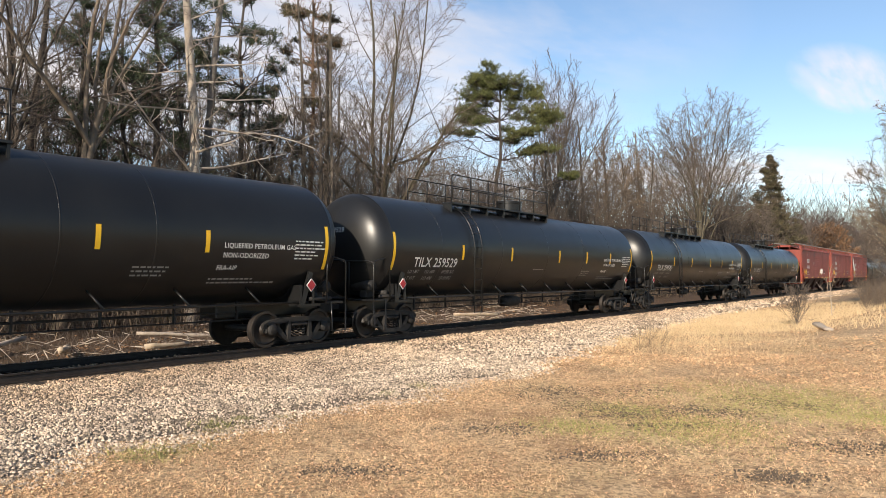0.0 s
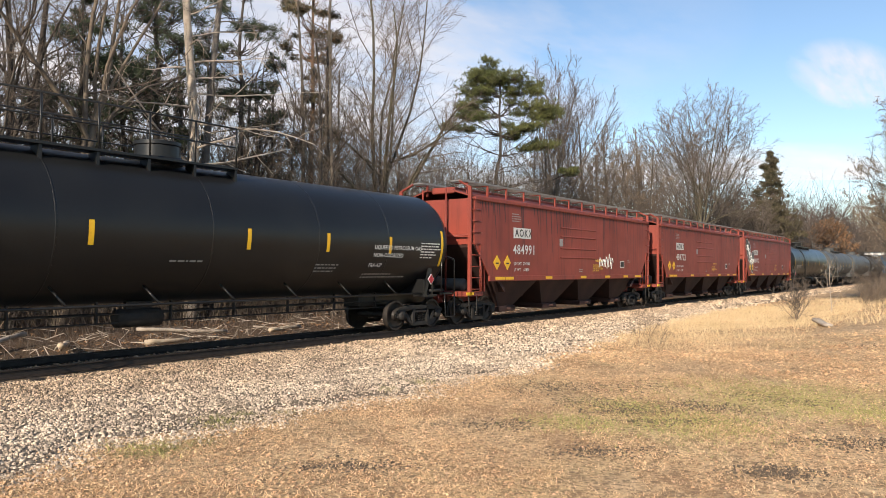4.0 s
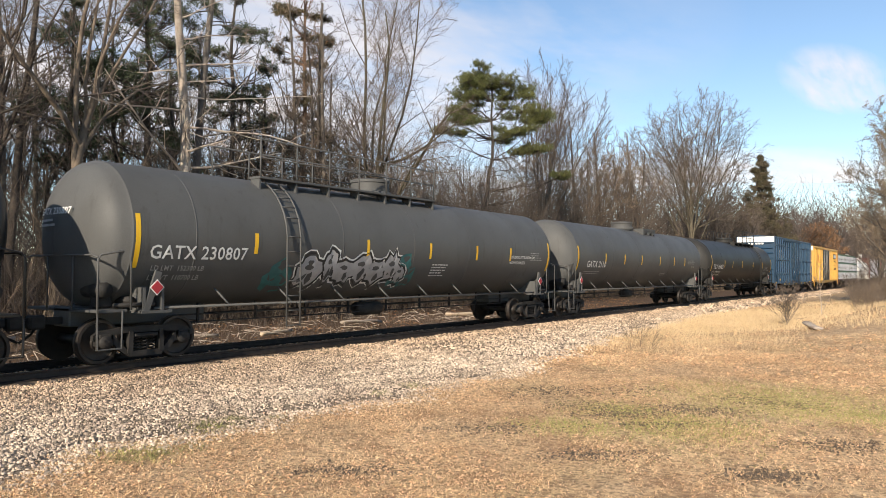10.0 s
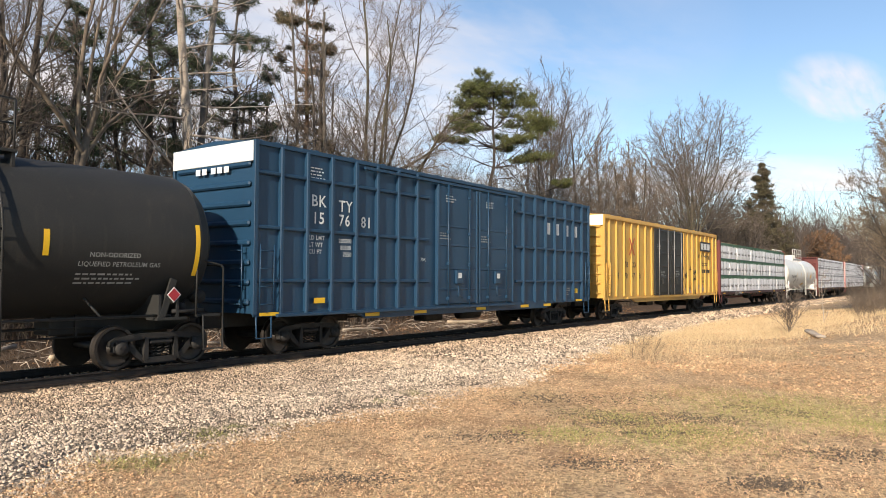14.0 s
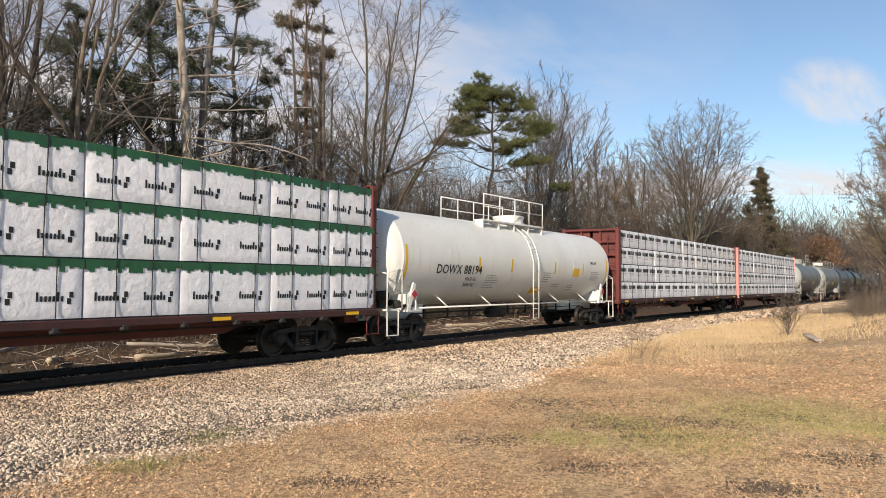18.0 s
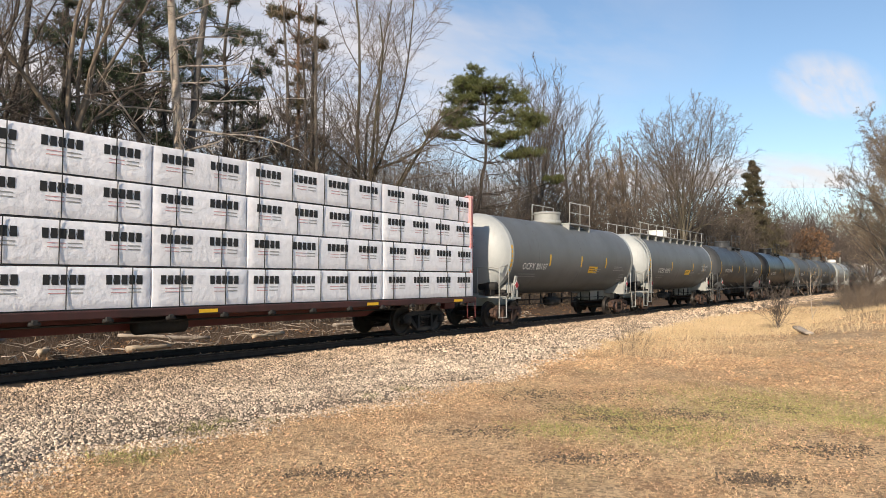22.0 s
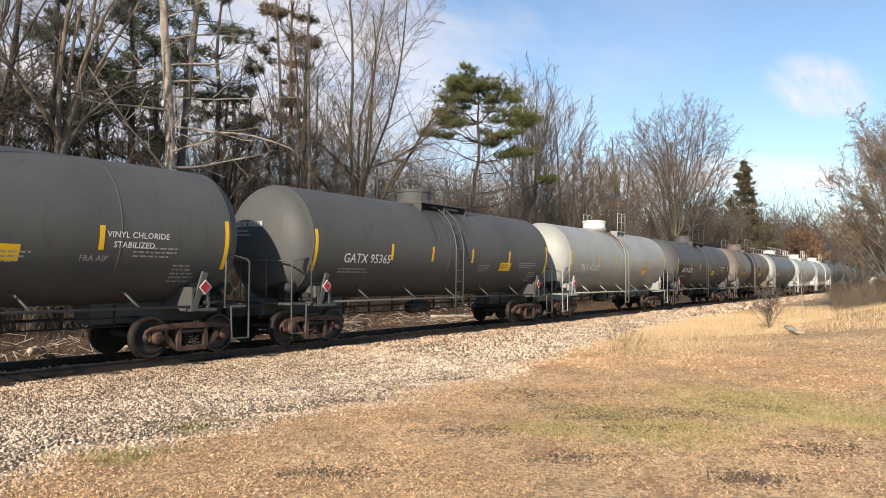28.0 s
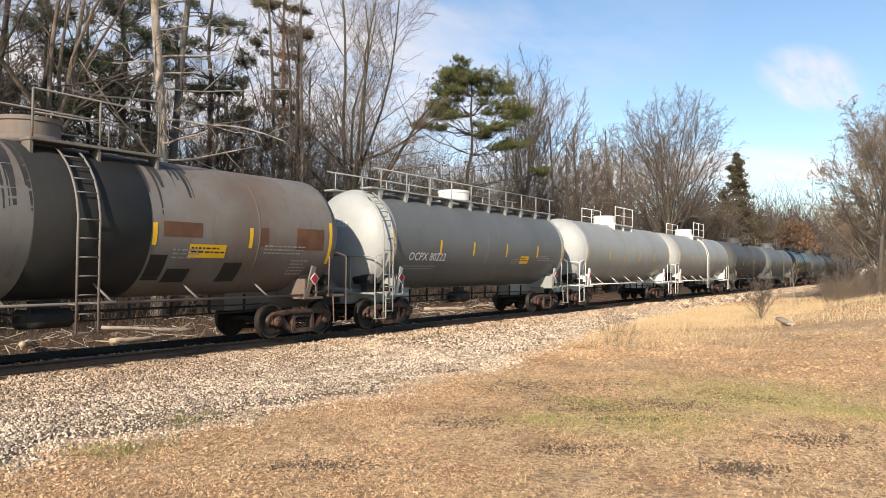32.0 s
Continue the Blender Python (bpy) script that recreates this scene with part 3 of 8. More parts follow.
    if detail:
        part("brake_reservoir", MB().tube([(-1.2, -0.45, 0.8), (-0.2, -0.45, 0.8)], 0.2, 12).box(-1.0, -0.4, -0.5, -0.4, 0.9, 1.15), IRON, car)
        pipe = MB().tube([(-tx, -0.6, 0.72), (tx, -0.6, 0.72)], 0.02, 5).tube([(-tx, 0.25, 0.86), (tx, 0.25, 0.86)], 0.025, 5).tube([(-tx + 1, -0.6, 0.9), (tx - 1, -0.6, 0.9)], 0.018, 5)
        for i in range(9):
            x = -tx + 1.6 + (2 * tx - 3.2) * i / 8
            pipe.box(x - 0.02, x + 0.02, -0.63, -0.57, 0.7, 1.16)
        part("brake_pipe", pipe, IRON, car)
    # top fittings
    top = zc + r
    part("protective_housing", MB().lathe([(top - 0.15, dome_r), (top + dome_h - 0.12, dome_r), (top + dome_h - 0.1, dome_r + 0.03), (top + dome_h - 0.02, dome_r + 0.03), (top + dome_h, dome_r - 0.05), (top + dome_h + 0.02, 0.001)], 28, "z", (dome, 0)), pale_dome or trim, car, sharp=35)
    part("nozzle_band", MB().lathe([(top - 0.05, dome_r + 0.06), (top + 0.12, dome_r + 0.06), (top + 0.12, dome_r)], 28, "z", (dome, 0)), trim, car)
    if platform:
        x0, x1 = platform
        zp = top - 0.02
        for y in (-0.78, 0.78):
            part("walkway", MB().box(x0, x1, y - 0.2, y + 0.2, zp - 0.03, zp + 0.03, 0.008), trim, car)
            n = max(2, int((x1 - x0) / 1.1))
            for i in range(n + 1):
                x = x0 + 0.05 + (x1 - x0 - 0.1) * i / n
                part("bracket", MB().prism([(x - 0.03, zp - 0.03), (x + 0.03, zp - 0.03), (x + 0.03, zp - 0.3), (x - 0.03, zp - 0.3)], y - 0.16, y + 0.16), trim, car)
                if rails:
                    part("rail_post", MB().tube([(x, y * 1.22, zp), (x, y * 1.22, zp + 0.95)], 0.022, 6), trim, car)
            if rails:
                part("handrail", MB().tube([(x0 + 0.05, y * 1.22, zp + 0.2), (x0 + 0.05, y * 1.22, zp + 0.95), (x1 - 0.05, y * 1.22, zp + 0.95), (x1 - 0.05, y * 1.22, zp + 0.2)], 0.022, 6)
                     .tube([(x0 + 0.05, y * 1.22, zp + 0.5), (x1 - 0.05, y * 1.22, zp + 0.5)], 0.018, 6), trim, car)
    if hood:
        for k in (0.9, 1.55, 2.2):
            part("wind_hood", MB().prism([(k - 0.28, top - 0.35), (k + 0.28, top - 0.1), (k + 0.3, top + 0.06), (k - 0.32, top + 0.06)], -0.95, -0.35), trim, car)
    if topwalk:
        for y in (-0.75, 0.75):
            part("running_board", MB().box(-H - 0.3, H + 0.3, y - 0.22, y + 0.22, top - 0.02, top + 0.03, 0.008), trim, car)
            for i in range(10):
                x = -H + 0.2 + (L - 0.4) * i / 9
                part("bracket", MB().prism([(x - 0.12, top - 0.02), (x + 0.12, top - 0.02), (x + 0.03, top - 0.32), (x - 0.03, top - 0.32)], y - 0.2, y + 0.2), trim, car)
                part("rail_post", MB().tube([(x, y * 1.25, top), (x, y * 1.25, top + 0.62)], 0.022, 6), trim, car)
            part("handrail", MB().tube([(-H - 0.2, y * 1.25, top + 0.62), (H + 0.2, y * 1.25, top + 0.62)], 0.02, 6), trim, car)
    for lx in ladders:
        path = [(-1.66, 0.55), (-1.66, zc + 0.1)]
        for i in range(1, 7):
            a = radians(4 + 56 * i / 6)
            path.append((-(r + 0.09) * math.cos(a), zc + (r + 0.09) * math.sin(a)))
        mb = MB()
        for e in (-0.22, 0.22):
            mb.tube([(lx + e, y, z) for y, z in path], 0.024, 6)
            mb.tube([(lx + e, -1.64, 1.12), (lx + e, -1.3, 1.12)], 0.02, 5)
        lad = part("ladder", mb, trim, car)
        z = 0.58
        while z < zc + 0.2:
            part("rung", kept("rung", lambda: MB().tube([(-0.22, 0, 0), (0.22, 0, 0)], 0.016, 5), trim), trim, lad, "", pose(lx, -1.66, z))
            z += 0.36
        for i in range(1, 5):
            a = radians(4 + 56 * (i + 0.5) / 5.5)
            part("rung", kept("rung", lambda: MB().tube([(-0.22, 0, 0), (0.22, 0, 0)], 0.016, 5), trim), trim, lad, "", pose(lx, -(r + 0.09) * math.cos(a), zc + (r + 0.09) * math.sin(a)))
    for i, x in enumerate(stripes):
        end = abs(abs(x) - H) < 0.5
        z0, z1 = (1.95, 3.05) if end else (2.3, 2.78)
        x = max(-H + 0.1, min(H - 0.1, x)) if end else x
        plates([(x - 0.055, x + 0.055, z0, z1)], stripe_mat or STRIPE, car, fit, "reflective_stripe", "yellow reflective stripe")
    for txt, size, x, z, m in texts:
        lettering(txt, size, m, car, x, z, fit)
    for x, z, w, n, m in prints:
        small_print(x, z, w, n, m, car, fit)
    if head_text:
        def hfit(y, z):
            d = min(0.98, math.hypot(y, z - zc) / r)
            return -H - head_depth * math.sqrt(1 - d * d)
        ob = lettering(head_text, 0.2, MARK, car, -0.75, zc + 0.38, lambda x, z: 0)
        for v in ob.data.vertices:
            v.co = (hfit(v.co.x, v.co.z) - 0.008, -v.co.x, v.co.z)
        rows_ = [(-0.7, -0.1, zc + 0.24, zc + 0.29), (-0.7, 0.0, zc + 0.14, zc + 0.19)]
        mb = MB()
        for a, b, z0, z1 in rows_:
            mb.add([(hfit(y, z) - 0.008, -y, z) for y, z in ((a, z0), (b, z0), (b, z1), (a, z1))], [(0, 1, 2, 3)])
        part("small_print", mb, MARK_DIM, car)
    if placard:
        for s in (1, -1):
            x = s * (tx + 0.02)
            h = 0.165
            part("hazard_placard", MB().prism([(x - h, 1.55), (x, 1.55 - h), (x + h, 1.55), (x, 1.55 + h)], -1.475, -1.46), MARK, car, "diamond hazard placard")
            k = 0.14
            part("placard_face", MB().prism([(x - k, 1.55), (x, 1.55 - k), (x + k, 1.55), (x, 1.55 + k)], -1.482, -1.476), MARK_RED, car)
    return car

# ---- covered hoppers ----
def hopper_car(c, number, mat=RED, graffiti=0):
    car = thing("covered_hopper", "oxide red covered hopper car with rain streaks and roof grating", "hopper car", "cars of the freight train", pose(c, 0, 0))
    W = 1.53

    def fit(x, z):
        return -W

    for y in (-1, 1):
        poly = [(-7.95, 4.22), (-7.95, 2.75), (-6.95, 1.55), (6.95, 1.55), (7.95, 2.75), (7.95, 4.22)]
        part("side_sheet", MB().prism(poly, y * W - 0.02, y * W + 0.02), mat, car)
        part("side_sill", MB().box(-7.1, 7.1, y * (W + 0.05) - 0.04, y * (W + 0.05) + 0.04, 1.45, 1.64, 0.015), mat, car)
        part("top_chord", MB().box(-7.97, 7.97, y * (W + 0.03) - 0.06, y * (W + 0.03) + 0.06, 4.18, 4.32, 0.02), mat, car)
        for k in (-1.7, 1.75):
            for z in (2.35, 2.72, 3.2, 3.55):
                if k < 0:
                    part("pressed_rib", MB().box(k, k + 3.4, y * W - 0.045, y * W + 0.045, z - 0.03, z + 0.03, 0.02), mat, car)
    for s in (-1, 1):
        for y in (-1, 1):
            part("roof_sheet", MB().prism([(y * W, 4.3), (y * 0.5, 4.62), (y * 0.5, 4.58), (y * W, 4.26)], min(0, s * 7.9), max(0, s * 7.9), axis="x"), mat, car)
    part("hatch_trough", MB().box(-7.6, 7.6, -0.5, 0.5, 4.5, 4.72, 0.03), mat, car)
    for y in (-0.85, 0.85):
        g = MB()
        for i in range(5):
            g.box(-8.0, 8.0, y - 0.25 + i * 0.125 - 0.012, y - 0.25 + i * 0.125 + 0.012, 4.84, 4.89)
        for i in range(100):
            x = -8.0 + 16.0 * i / 99
            g.box(x - 0.02, x + 0.02, y - 0.26, y + 0.26, 4.85, 4.88)
        part("roof_grating", g, GRATE, car, "galvanised roof walkway grating")
        for i in range(13):
            x = -7.7 + 15.4 * i / 12
            part("walkway_support", kept(("walkway_support", y), lambda: MB().box(-0.035, 0.035, y - 0.25, y - 0.2, 4.42, 4.82).box(-0.035, 0.035, y - 0.25, y + 0.25, 4.79, 4.82), mat), mat, car, "", pose(x, 0, 0))
    for s in (-1, 1):
        part("slope_sheet", MB().prism([(s * 7.9, 2.6), (s * 7.94, 2.75), (s * 5.9, 1.2), (s * 5.9, 1.05)], -1.5, 1.5), UNDERBODY, car)
        part("end_sheet", MB().box(min(s * 7.9, s * 7.95), max(s * 7.9, s * 7.95), -1.5, 1.5, 2.7, 4.25), mat, car)
        part("end_sill", MB().box(min(s * 7.3, s * 8.25), max(s * 7.3, s * 8.25), -1.5, 1.5, 0.95, 1.12, 0.02).box(min(s * 5.5, s * 8.3), max(s * 5.5, s * 8.3), -0.33, 0.33, 0.72, 1.1, 0.02), mat, car)
        part("coupler", kept(("coupler", s), lambda: coupler_mb(s), IRON), IRON, car, "", pose(s * (8.85 - 0.74), 0, 0))
        truck(car, s * 7.0, IRON)
        for y in (-1, 1):
            part("corner_post", MB().box(s * 8.12 - 0.05, s * 8.12 + 0.05, y * 1.48 - 0.06, y * 1.48 + 0.06, 1.0, 4.62, 0.01).tube([(s * 8.12, y * 1.48, 4.6), (s * 8.05, y * 1.0, 4.84)], 0.04, 6), mat, car)
            part("corner_brace", MB().box(s * 7.2 - 0.04, s * 7.2 + 0.04, y * 1.42 - 0.05, y * 1.42 + 0.05, 1.1, 2.0).tube([(s * 7.45, y * 1.48, 1.1), (s * 7.45, y * 1.48, 2.6)], 0.03, 6), mat, car)
            lad = part("ladder", MB().tube([(s * 7.62, y * 1.56, 1.1), (s * 7.62, y * 1.56, 2.7)], 0.02, 5), mat, car)
            for i in range(9):
                part("rung", kept(("rung", "hopper"), lambda: MB().tube([(-0.25, 0, 0), (0.25, 0, 0)], 0.016, 5), mat), mat, lad, "", pose(s * 7.87, y * 1.57, 1.2 + i * 0.38))
            part("sill_step", MB().tube([(s * 8.2, y * 1.5, 1.0), (s * 8.2, y * 1.52, 0.4), (s * 7.75, y * 1.52, 0.4), (s * 7.72, y * 1.5, 1.0)], 0.02, 6), IRON, car)
            part("reflector", MB().box(min(s * 7.95, s * 8.35), max(s * 7.95, s * 8.35), y * 1.53 - 0.01, y * 1.53 + 0.01, 1.0, 1.1), STRIPE, car, "yellow reflective stripe")
        part("brake_reservoir", MB().tube([(s * 7.6, -0.9, 1.35), (s * 7.6, 0.2, 1.35)], 0.2, 12).box(s * 7.5 - 0.2, s * 7.5 + 0.2, 0.3, 0.7, 1.12, 1.6, 0.03), GREY_DARK, car)
        part("end_cross_brace", MB().tube([(s * 8.12, -1.48, 3.0), (s * 8.12, 1.48, 3.0)], 0.03, 6).tube([(s * 8.12, -0.5, 1.1), (s * 8.12, -0.5, 4.6)], 0.03, 6).tube([(s * 8.12, 0.5, 1.1), (s * 8.12, 0.5, 4.6)], 0.03, 6), mat, car)
    for x in (-5.0, -1.68, 1.68, 5.0):
        def pocket():
            mb = MB()
            a = [(-1.62, -1.45, 1.5), (1.62, -1.45, 1.5), (1.62, 1.45, 1.5), (-1.62, 1.45, 1.5)]
            b = [(-0.5, -0.95, 0.5), (0.5, -0.95, 0.5), (0.5, 0.95, 0.5), (-0.5, 0.95, 0.5)]
            mb.add(a + b, [(0, 1, 5, 4), (1, 2, 6, 5), (2, 3, 7, 6), (3, 0, 4, 7), (4, 5, 6, 7)])
            return mb.box(-0.58, 0.58, -1.05, 1.05, 0.32, 0.52, 0.02).tube([(0, -1.2, 0.42), (0, 1.2, 0.42)], 0.05, 6)
        part("discharge_pocket", kept("discharge_pocket", pocket, UNDERBODY), UNDERBODY, car, "", pose(x, 0, 0))
    part("centre_sill", MB().box(-6, 6, -0.3, 0.3, 0.8, 1.3), UNDERBODY, car)
    plates([(-6.75, -6.12, 1.5, 1.6), (-6.08, -5.5, 1.5, 1.6), (6.0, 6.8, 1.5, 1.6)] + [(x, x + 0.55, 1.5, 1.6) for x in (-3.1, 0.0, 2.5, 4.6)], STRIPE, car, lambda x, z: -W - 0.095, "reflective_stripe", "yellow reflective stripe")
    f2 = lambda x, z: -W - 0.025
    plates([(-5.42, -4.15, 3.0, 3.38)], MARK, car, f2, "mark_panel", "white panel with car initials")
    lettering("AOKX", 0.4, MARK_BLACK, car, -5.32, 3.06, lambda x, z: -W - 0.03, spacing=1.2)
    lettering(number, 0.5, MARK, car, -5.45, 2.42, f2, spacing=1.12)
    lettering("LD LMT  224200", 0.16, MARK, car, -5.4, 2.02, f2)
    lettering("LT WT    61800", 0.16, MARK, car, -5.4, 1.8, f2)
    lettering("WARNING", 0.16, STRIPE, car, 1.6, 2.2, f2)
    small_print(1.35, 2.05, 1.1, 4, STRIPE, car, f2)
    small_print(-5.5, 3.85, 0.8, 4, MARK_DIM, car, f2)
    small_print(0.0, 1.85, 0.4, 2, MARK_DIM, car, f2)
    small_print(5.2, 2.3, 0.5, 2, MARK_DIM, car, f2)
    plates([(4.35, 4.85, 1.95, 2.28)], MARK, car, f2, "data_plate")
    plates([(4.4, 4.8, 2.0, 2.23)], MARK_BLACK, car, lambda x, z: -W - 0.03, "data_plate_face")
    for x in (-6.55, -5.85):
        part("hazard_placard", MB().prism([(x - 0.24, 2.1), (x, 1.84), (x + 0.24, 2.1), (x, 2.36)], -W - 0.04, -W - 0.028), STRIPE, car, "yellow diamond placard")
        plates([(x - 0.09, x + 0.09, 2.05, 2.1)], MARK_BLACK, car, lambda q, z: -W - 0.042, "placard_mark")
    plates([(-1.8, -1.5, 2.8, 3.1)], MARK_DIM, car, f2, "plate_outline")
    rnd = random.Random(int(c))
    x = -7.6
    while x < 7.7:
        if rnd.random() < 0.5 + 0.3 * math.sin(x * 1.1 + c):
            ln, w = rnd.uniform(0.15, 0.7) if rnd.random() < 0.6 else rnd.uniform(0.7, 1.9), rnd.uniform(0.015, 0.05)
            dx = rnd.uniform(0.0, 0.12) * ln
            q = [(x - w, 4.18), (x + w, 4.18), (x + dx + w * 0.7, 4.18 - ln * 0.6), (x + dx * 1.6 + w * 0.1, 4.18 - ln), (x + dx - w * 0.6, 4.18 - ln * 0.6)]
            st = MB().add([(a, -W - 0.023, b) for a, b in q], [(0, 1, 2, 3, 4)])
            part("rain_stain", st, STAIN, car, "dark rain stain running down from the roof")
        x += rnd.uniform(0.05, 0.3)
    if graffiti == 2:      # bubble letters on the end of the side sheet
        a, b = MB(), MB()
        for i, (gx, gz, gr) in enumerate(((-7.45, 3.75, 0.36), (-7.2, 3.3, 0.34), (-6.85, 3.5, 0.38), (-6.75, 2.95, 0.4), (-6.35, 2.75, 0.4), (-6.3, 2.3, 0.36), (-5.95, 2.5, 0.36), (-6.0, 2.05, 0.34), (-5.72, 2.95, 0.3))):
            blob(a, gx, gz, gr + 0.05, gr + 0.09, f2, 0.004 + 0.0006 * i, 16, 0.1, i)
            blob(b, gx, gz, gr, gr + 0.03, f2, 0.0043 + 0.0006 * i, 16, 0.1, i)
        part("graffiti_outline", a, MARK, car, "white outlined bubble lettering in spray paint")
        part("graffiti_fill", b, GREY_DARK, car)
        c2 = MB()
        rnd = random.Random(4)
        for i in range(16):
            gx = -7.4 + 1.6 * i / 15 + rnd.uniform(-0.1, 0.1)
            gz = 3.65 - 1.35 * i / 15 + rnd.uniform(-0.25, 0.25)
            a2 = rnd.uniform(0, 3.14)
            p = [(gx, -W - 0.042, gz), (gx + 0.2 * math.cos(a2), -W - 0.042, gz + 0.2 * math.sin(a2)), (gx + 0.3 * math.cos(a2 + 1), -W - 0.042, gz + 0.25 * math.sin(a2 + 1))]
            c2.tube(p, 0.02, 4)
        part("graffiti_strokes", c2, MARK, car)
    if graffiti == 1:      # a thin white tag
        rnd = random.Random(9)
        mb = MB()
        for i in range(9):
            x = 2.0 + i * 0.17
            mb.tube([(x, -W - 0.025, 2.0 + rnd.uniform(-0.1, 0.05)), (x + 0.1, -W - 0.025, 2.45 + rnd.uniform(-0.15, 0.15)), (x + 0.22, -W - 0.025, 2.0 + rnd.uniform(0, 0.3))], 0.022, 4)
        part("graffiti_tag", mb, MARK, car, "white spray paint tag")
    return car


# ---- boxcars ----
def box_body(car, L, W, zt, mat, end_top):
    part("body", MB().box(-L / 2, L / 2, -W + 0.05, W - 0.05, 1.08, zt - 0.06), mat, car)
    part("roof", MB().prism([(-W - 0.02, zt - 0.1), (-W - 0.02, zt), (0, zt + 0.12), (W + 0.02, zt), (W + 0.02, zt - 0.1)], -L / 2 - 0.02, L / 2 + 0.02, axis="x"), mat, car)
    for i in range(14):
        x = -L / 2 + L * (i + 0.5) / 14
        part("roof_rib", kept(("roof_rib", W, zt), lambda: MB().prism([(-W, zt - 0.02), (-W, zt + 0.03), (0, zt + 0.15), (W, zt + 0.03), (W, zt - 0.02)], -0.05, 0.05, axis="x"), mat), mat, car, "", pose(x, 0, 0))
    for s in (-1, 1):
        xe = s * L / 2
        for i in range(8):
            z = 1.35 + i * (zt - 1.9) / 7
            part("end_rib", MB().box(min(xe, xe + s * 0.09), max(xe, xe + s * 0.09), -W + 0.15, W - 0.15, z - 0.07, z + 0.07, 0.04), mat, car)
        part("end_panel", MB().box(min(xe, xe + s * 0.1), max(xe, xe + s * 0.1), -W + 0.02, W - 0.02, zt - 0.5, zt - 0.02, 0.01), end_top, car, "white painted panel at the top of the end")
        for y in (-1, 1):
            part("corner_post", MB().box(xe - 0.08, xe + 0.04, y * W - 0.05, y * W + 0.02, 1.05, zt, 0.01), mat, car)
            lad = part("ladder", MB().tube([(xe - s * 0.5, y * (W + 0.09), 1.2), (xe - s * 0.5, y * (W + 0.09), 2.7)], 0.018, 5).tube([(xe - s * 0.08, y * (W + 0.09), 1.2), (xe - s * 0.08, y * (W + 0.09), 2.7)], 0.018, 5), mat, car)
            for i in range(4):
                part("rung", kept(("rung", "box"), lambda: MB().tube([(-0.22, 0, 0), (0.22, 0, 0)], 0.016, 5), mat), mat, lad, "", pose(xe - s * 0.29, y * (W + 0.09), 1.3 + i * 0.42))
            part("sill_step", MB().tube([(xe - s * 0.05, y * W, 1.1), (xe - s * 0.05, y * (W + 0.02), 0.5), (xe - s * 0.5, y * (W + 0.02), 0.5), (xe - s * 0.5, y * W, 1.1)], 0.022, 6), mat, car)
        lad = part("ladder", MB().tube([(xe + s * 0.16, -1.3, 1.2), (xe + s * 0.16, -1.3, 2.7)], 0.018, 5), mat, car)
        for i in range(4):
            part("rung", kept(("rung", "boxend"), lambda: MB().tube([(0, -0.22, 0), (0, 0.22, 0)], 0.016, 5), mat), mat, lad, "", pose(xe + s * 0.16, -1.1, 1.3 + i * 0.42))
        part("draft_sill", MB().box(min(s * (L / 2 - 4.5), s * (L / 2 + 0.45)), max(s * (L / 2 - 4.5), s * (L / 2 + 0.45)), -0.33, 0.33, 0.7, 1.08, 0.02), IRON, car)
        part("coupler", kept(("coupler", s), lambda: coupler_mb(s), IRON), IRON, car, "", pose(s * (L / 2 + 0.86 - 0.74), 0, 0))
        truck(car, s * (L / 2 - 2.3), IRON)
    for y in (-1, 1):
        part("side_sill", MB().prism([(-L / 2, 1.1), (-L / 2, 1.0), (-L / 2 + 3.4, 1.0), (-L / 2 + 3.9, 0.82), (L / 2 - 3.9, 0.82), (L / 2 - 3.4, 1.0), (L / 2, 1.0), (L / 2, 1.1)], y * (W - 0.04) - 0.04, y * (W - 0.04) + 0.04), mat, car)
    part("brake_gear", MB().box(-1.6, -0.6, -0.8, -0.3, 0.55, 0.95, 0.04).tube([(0.6, -0.6, 0.72), (1.8, -0.6, 0.72)], 0.19, 12).tube([(-6, 0.3, 0.75), (6, 0.3, 0.75)], 0.03, 5), IRON, car)


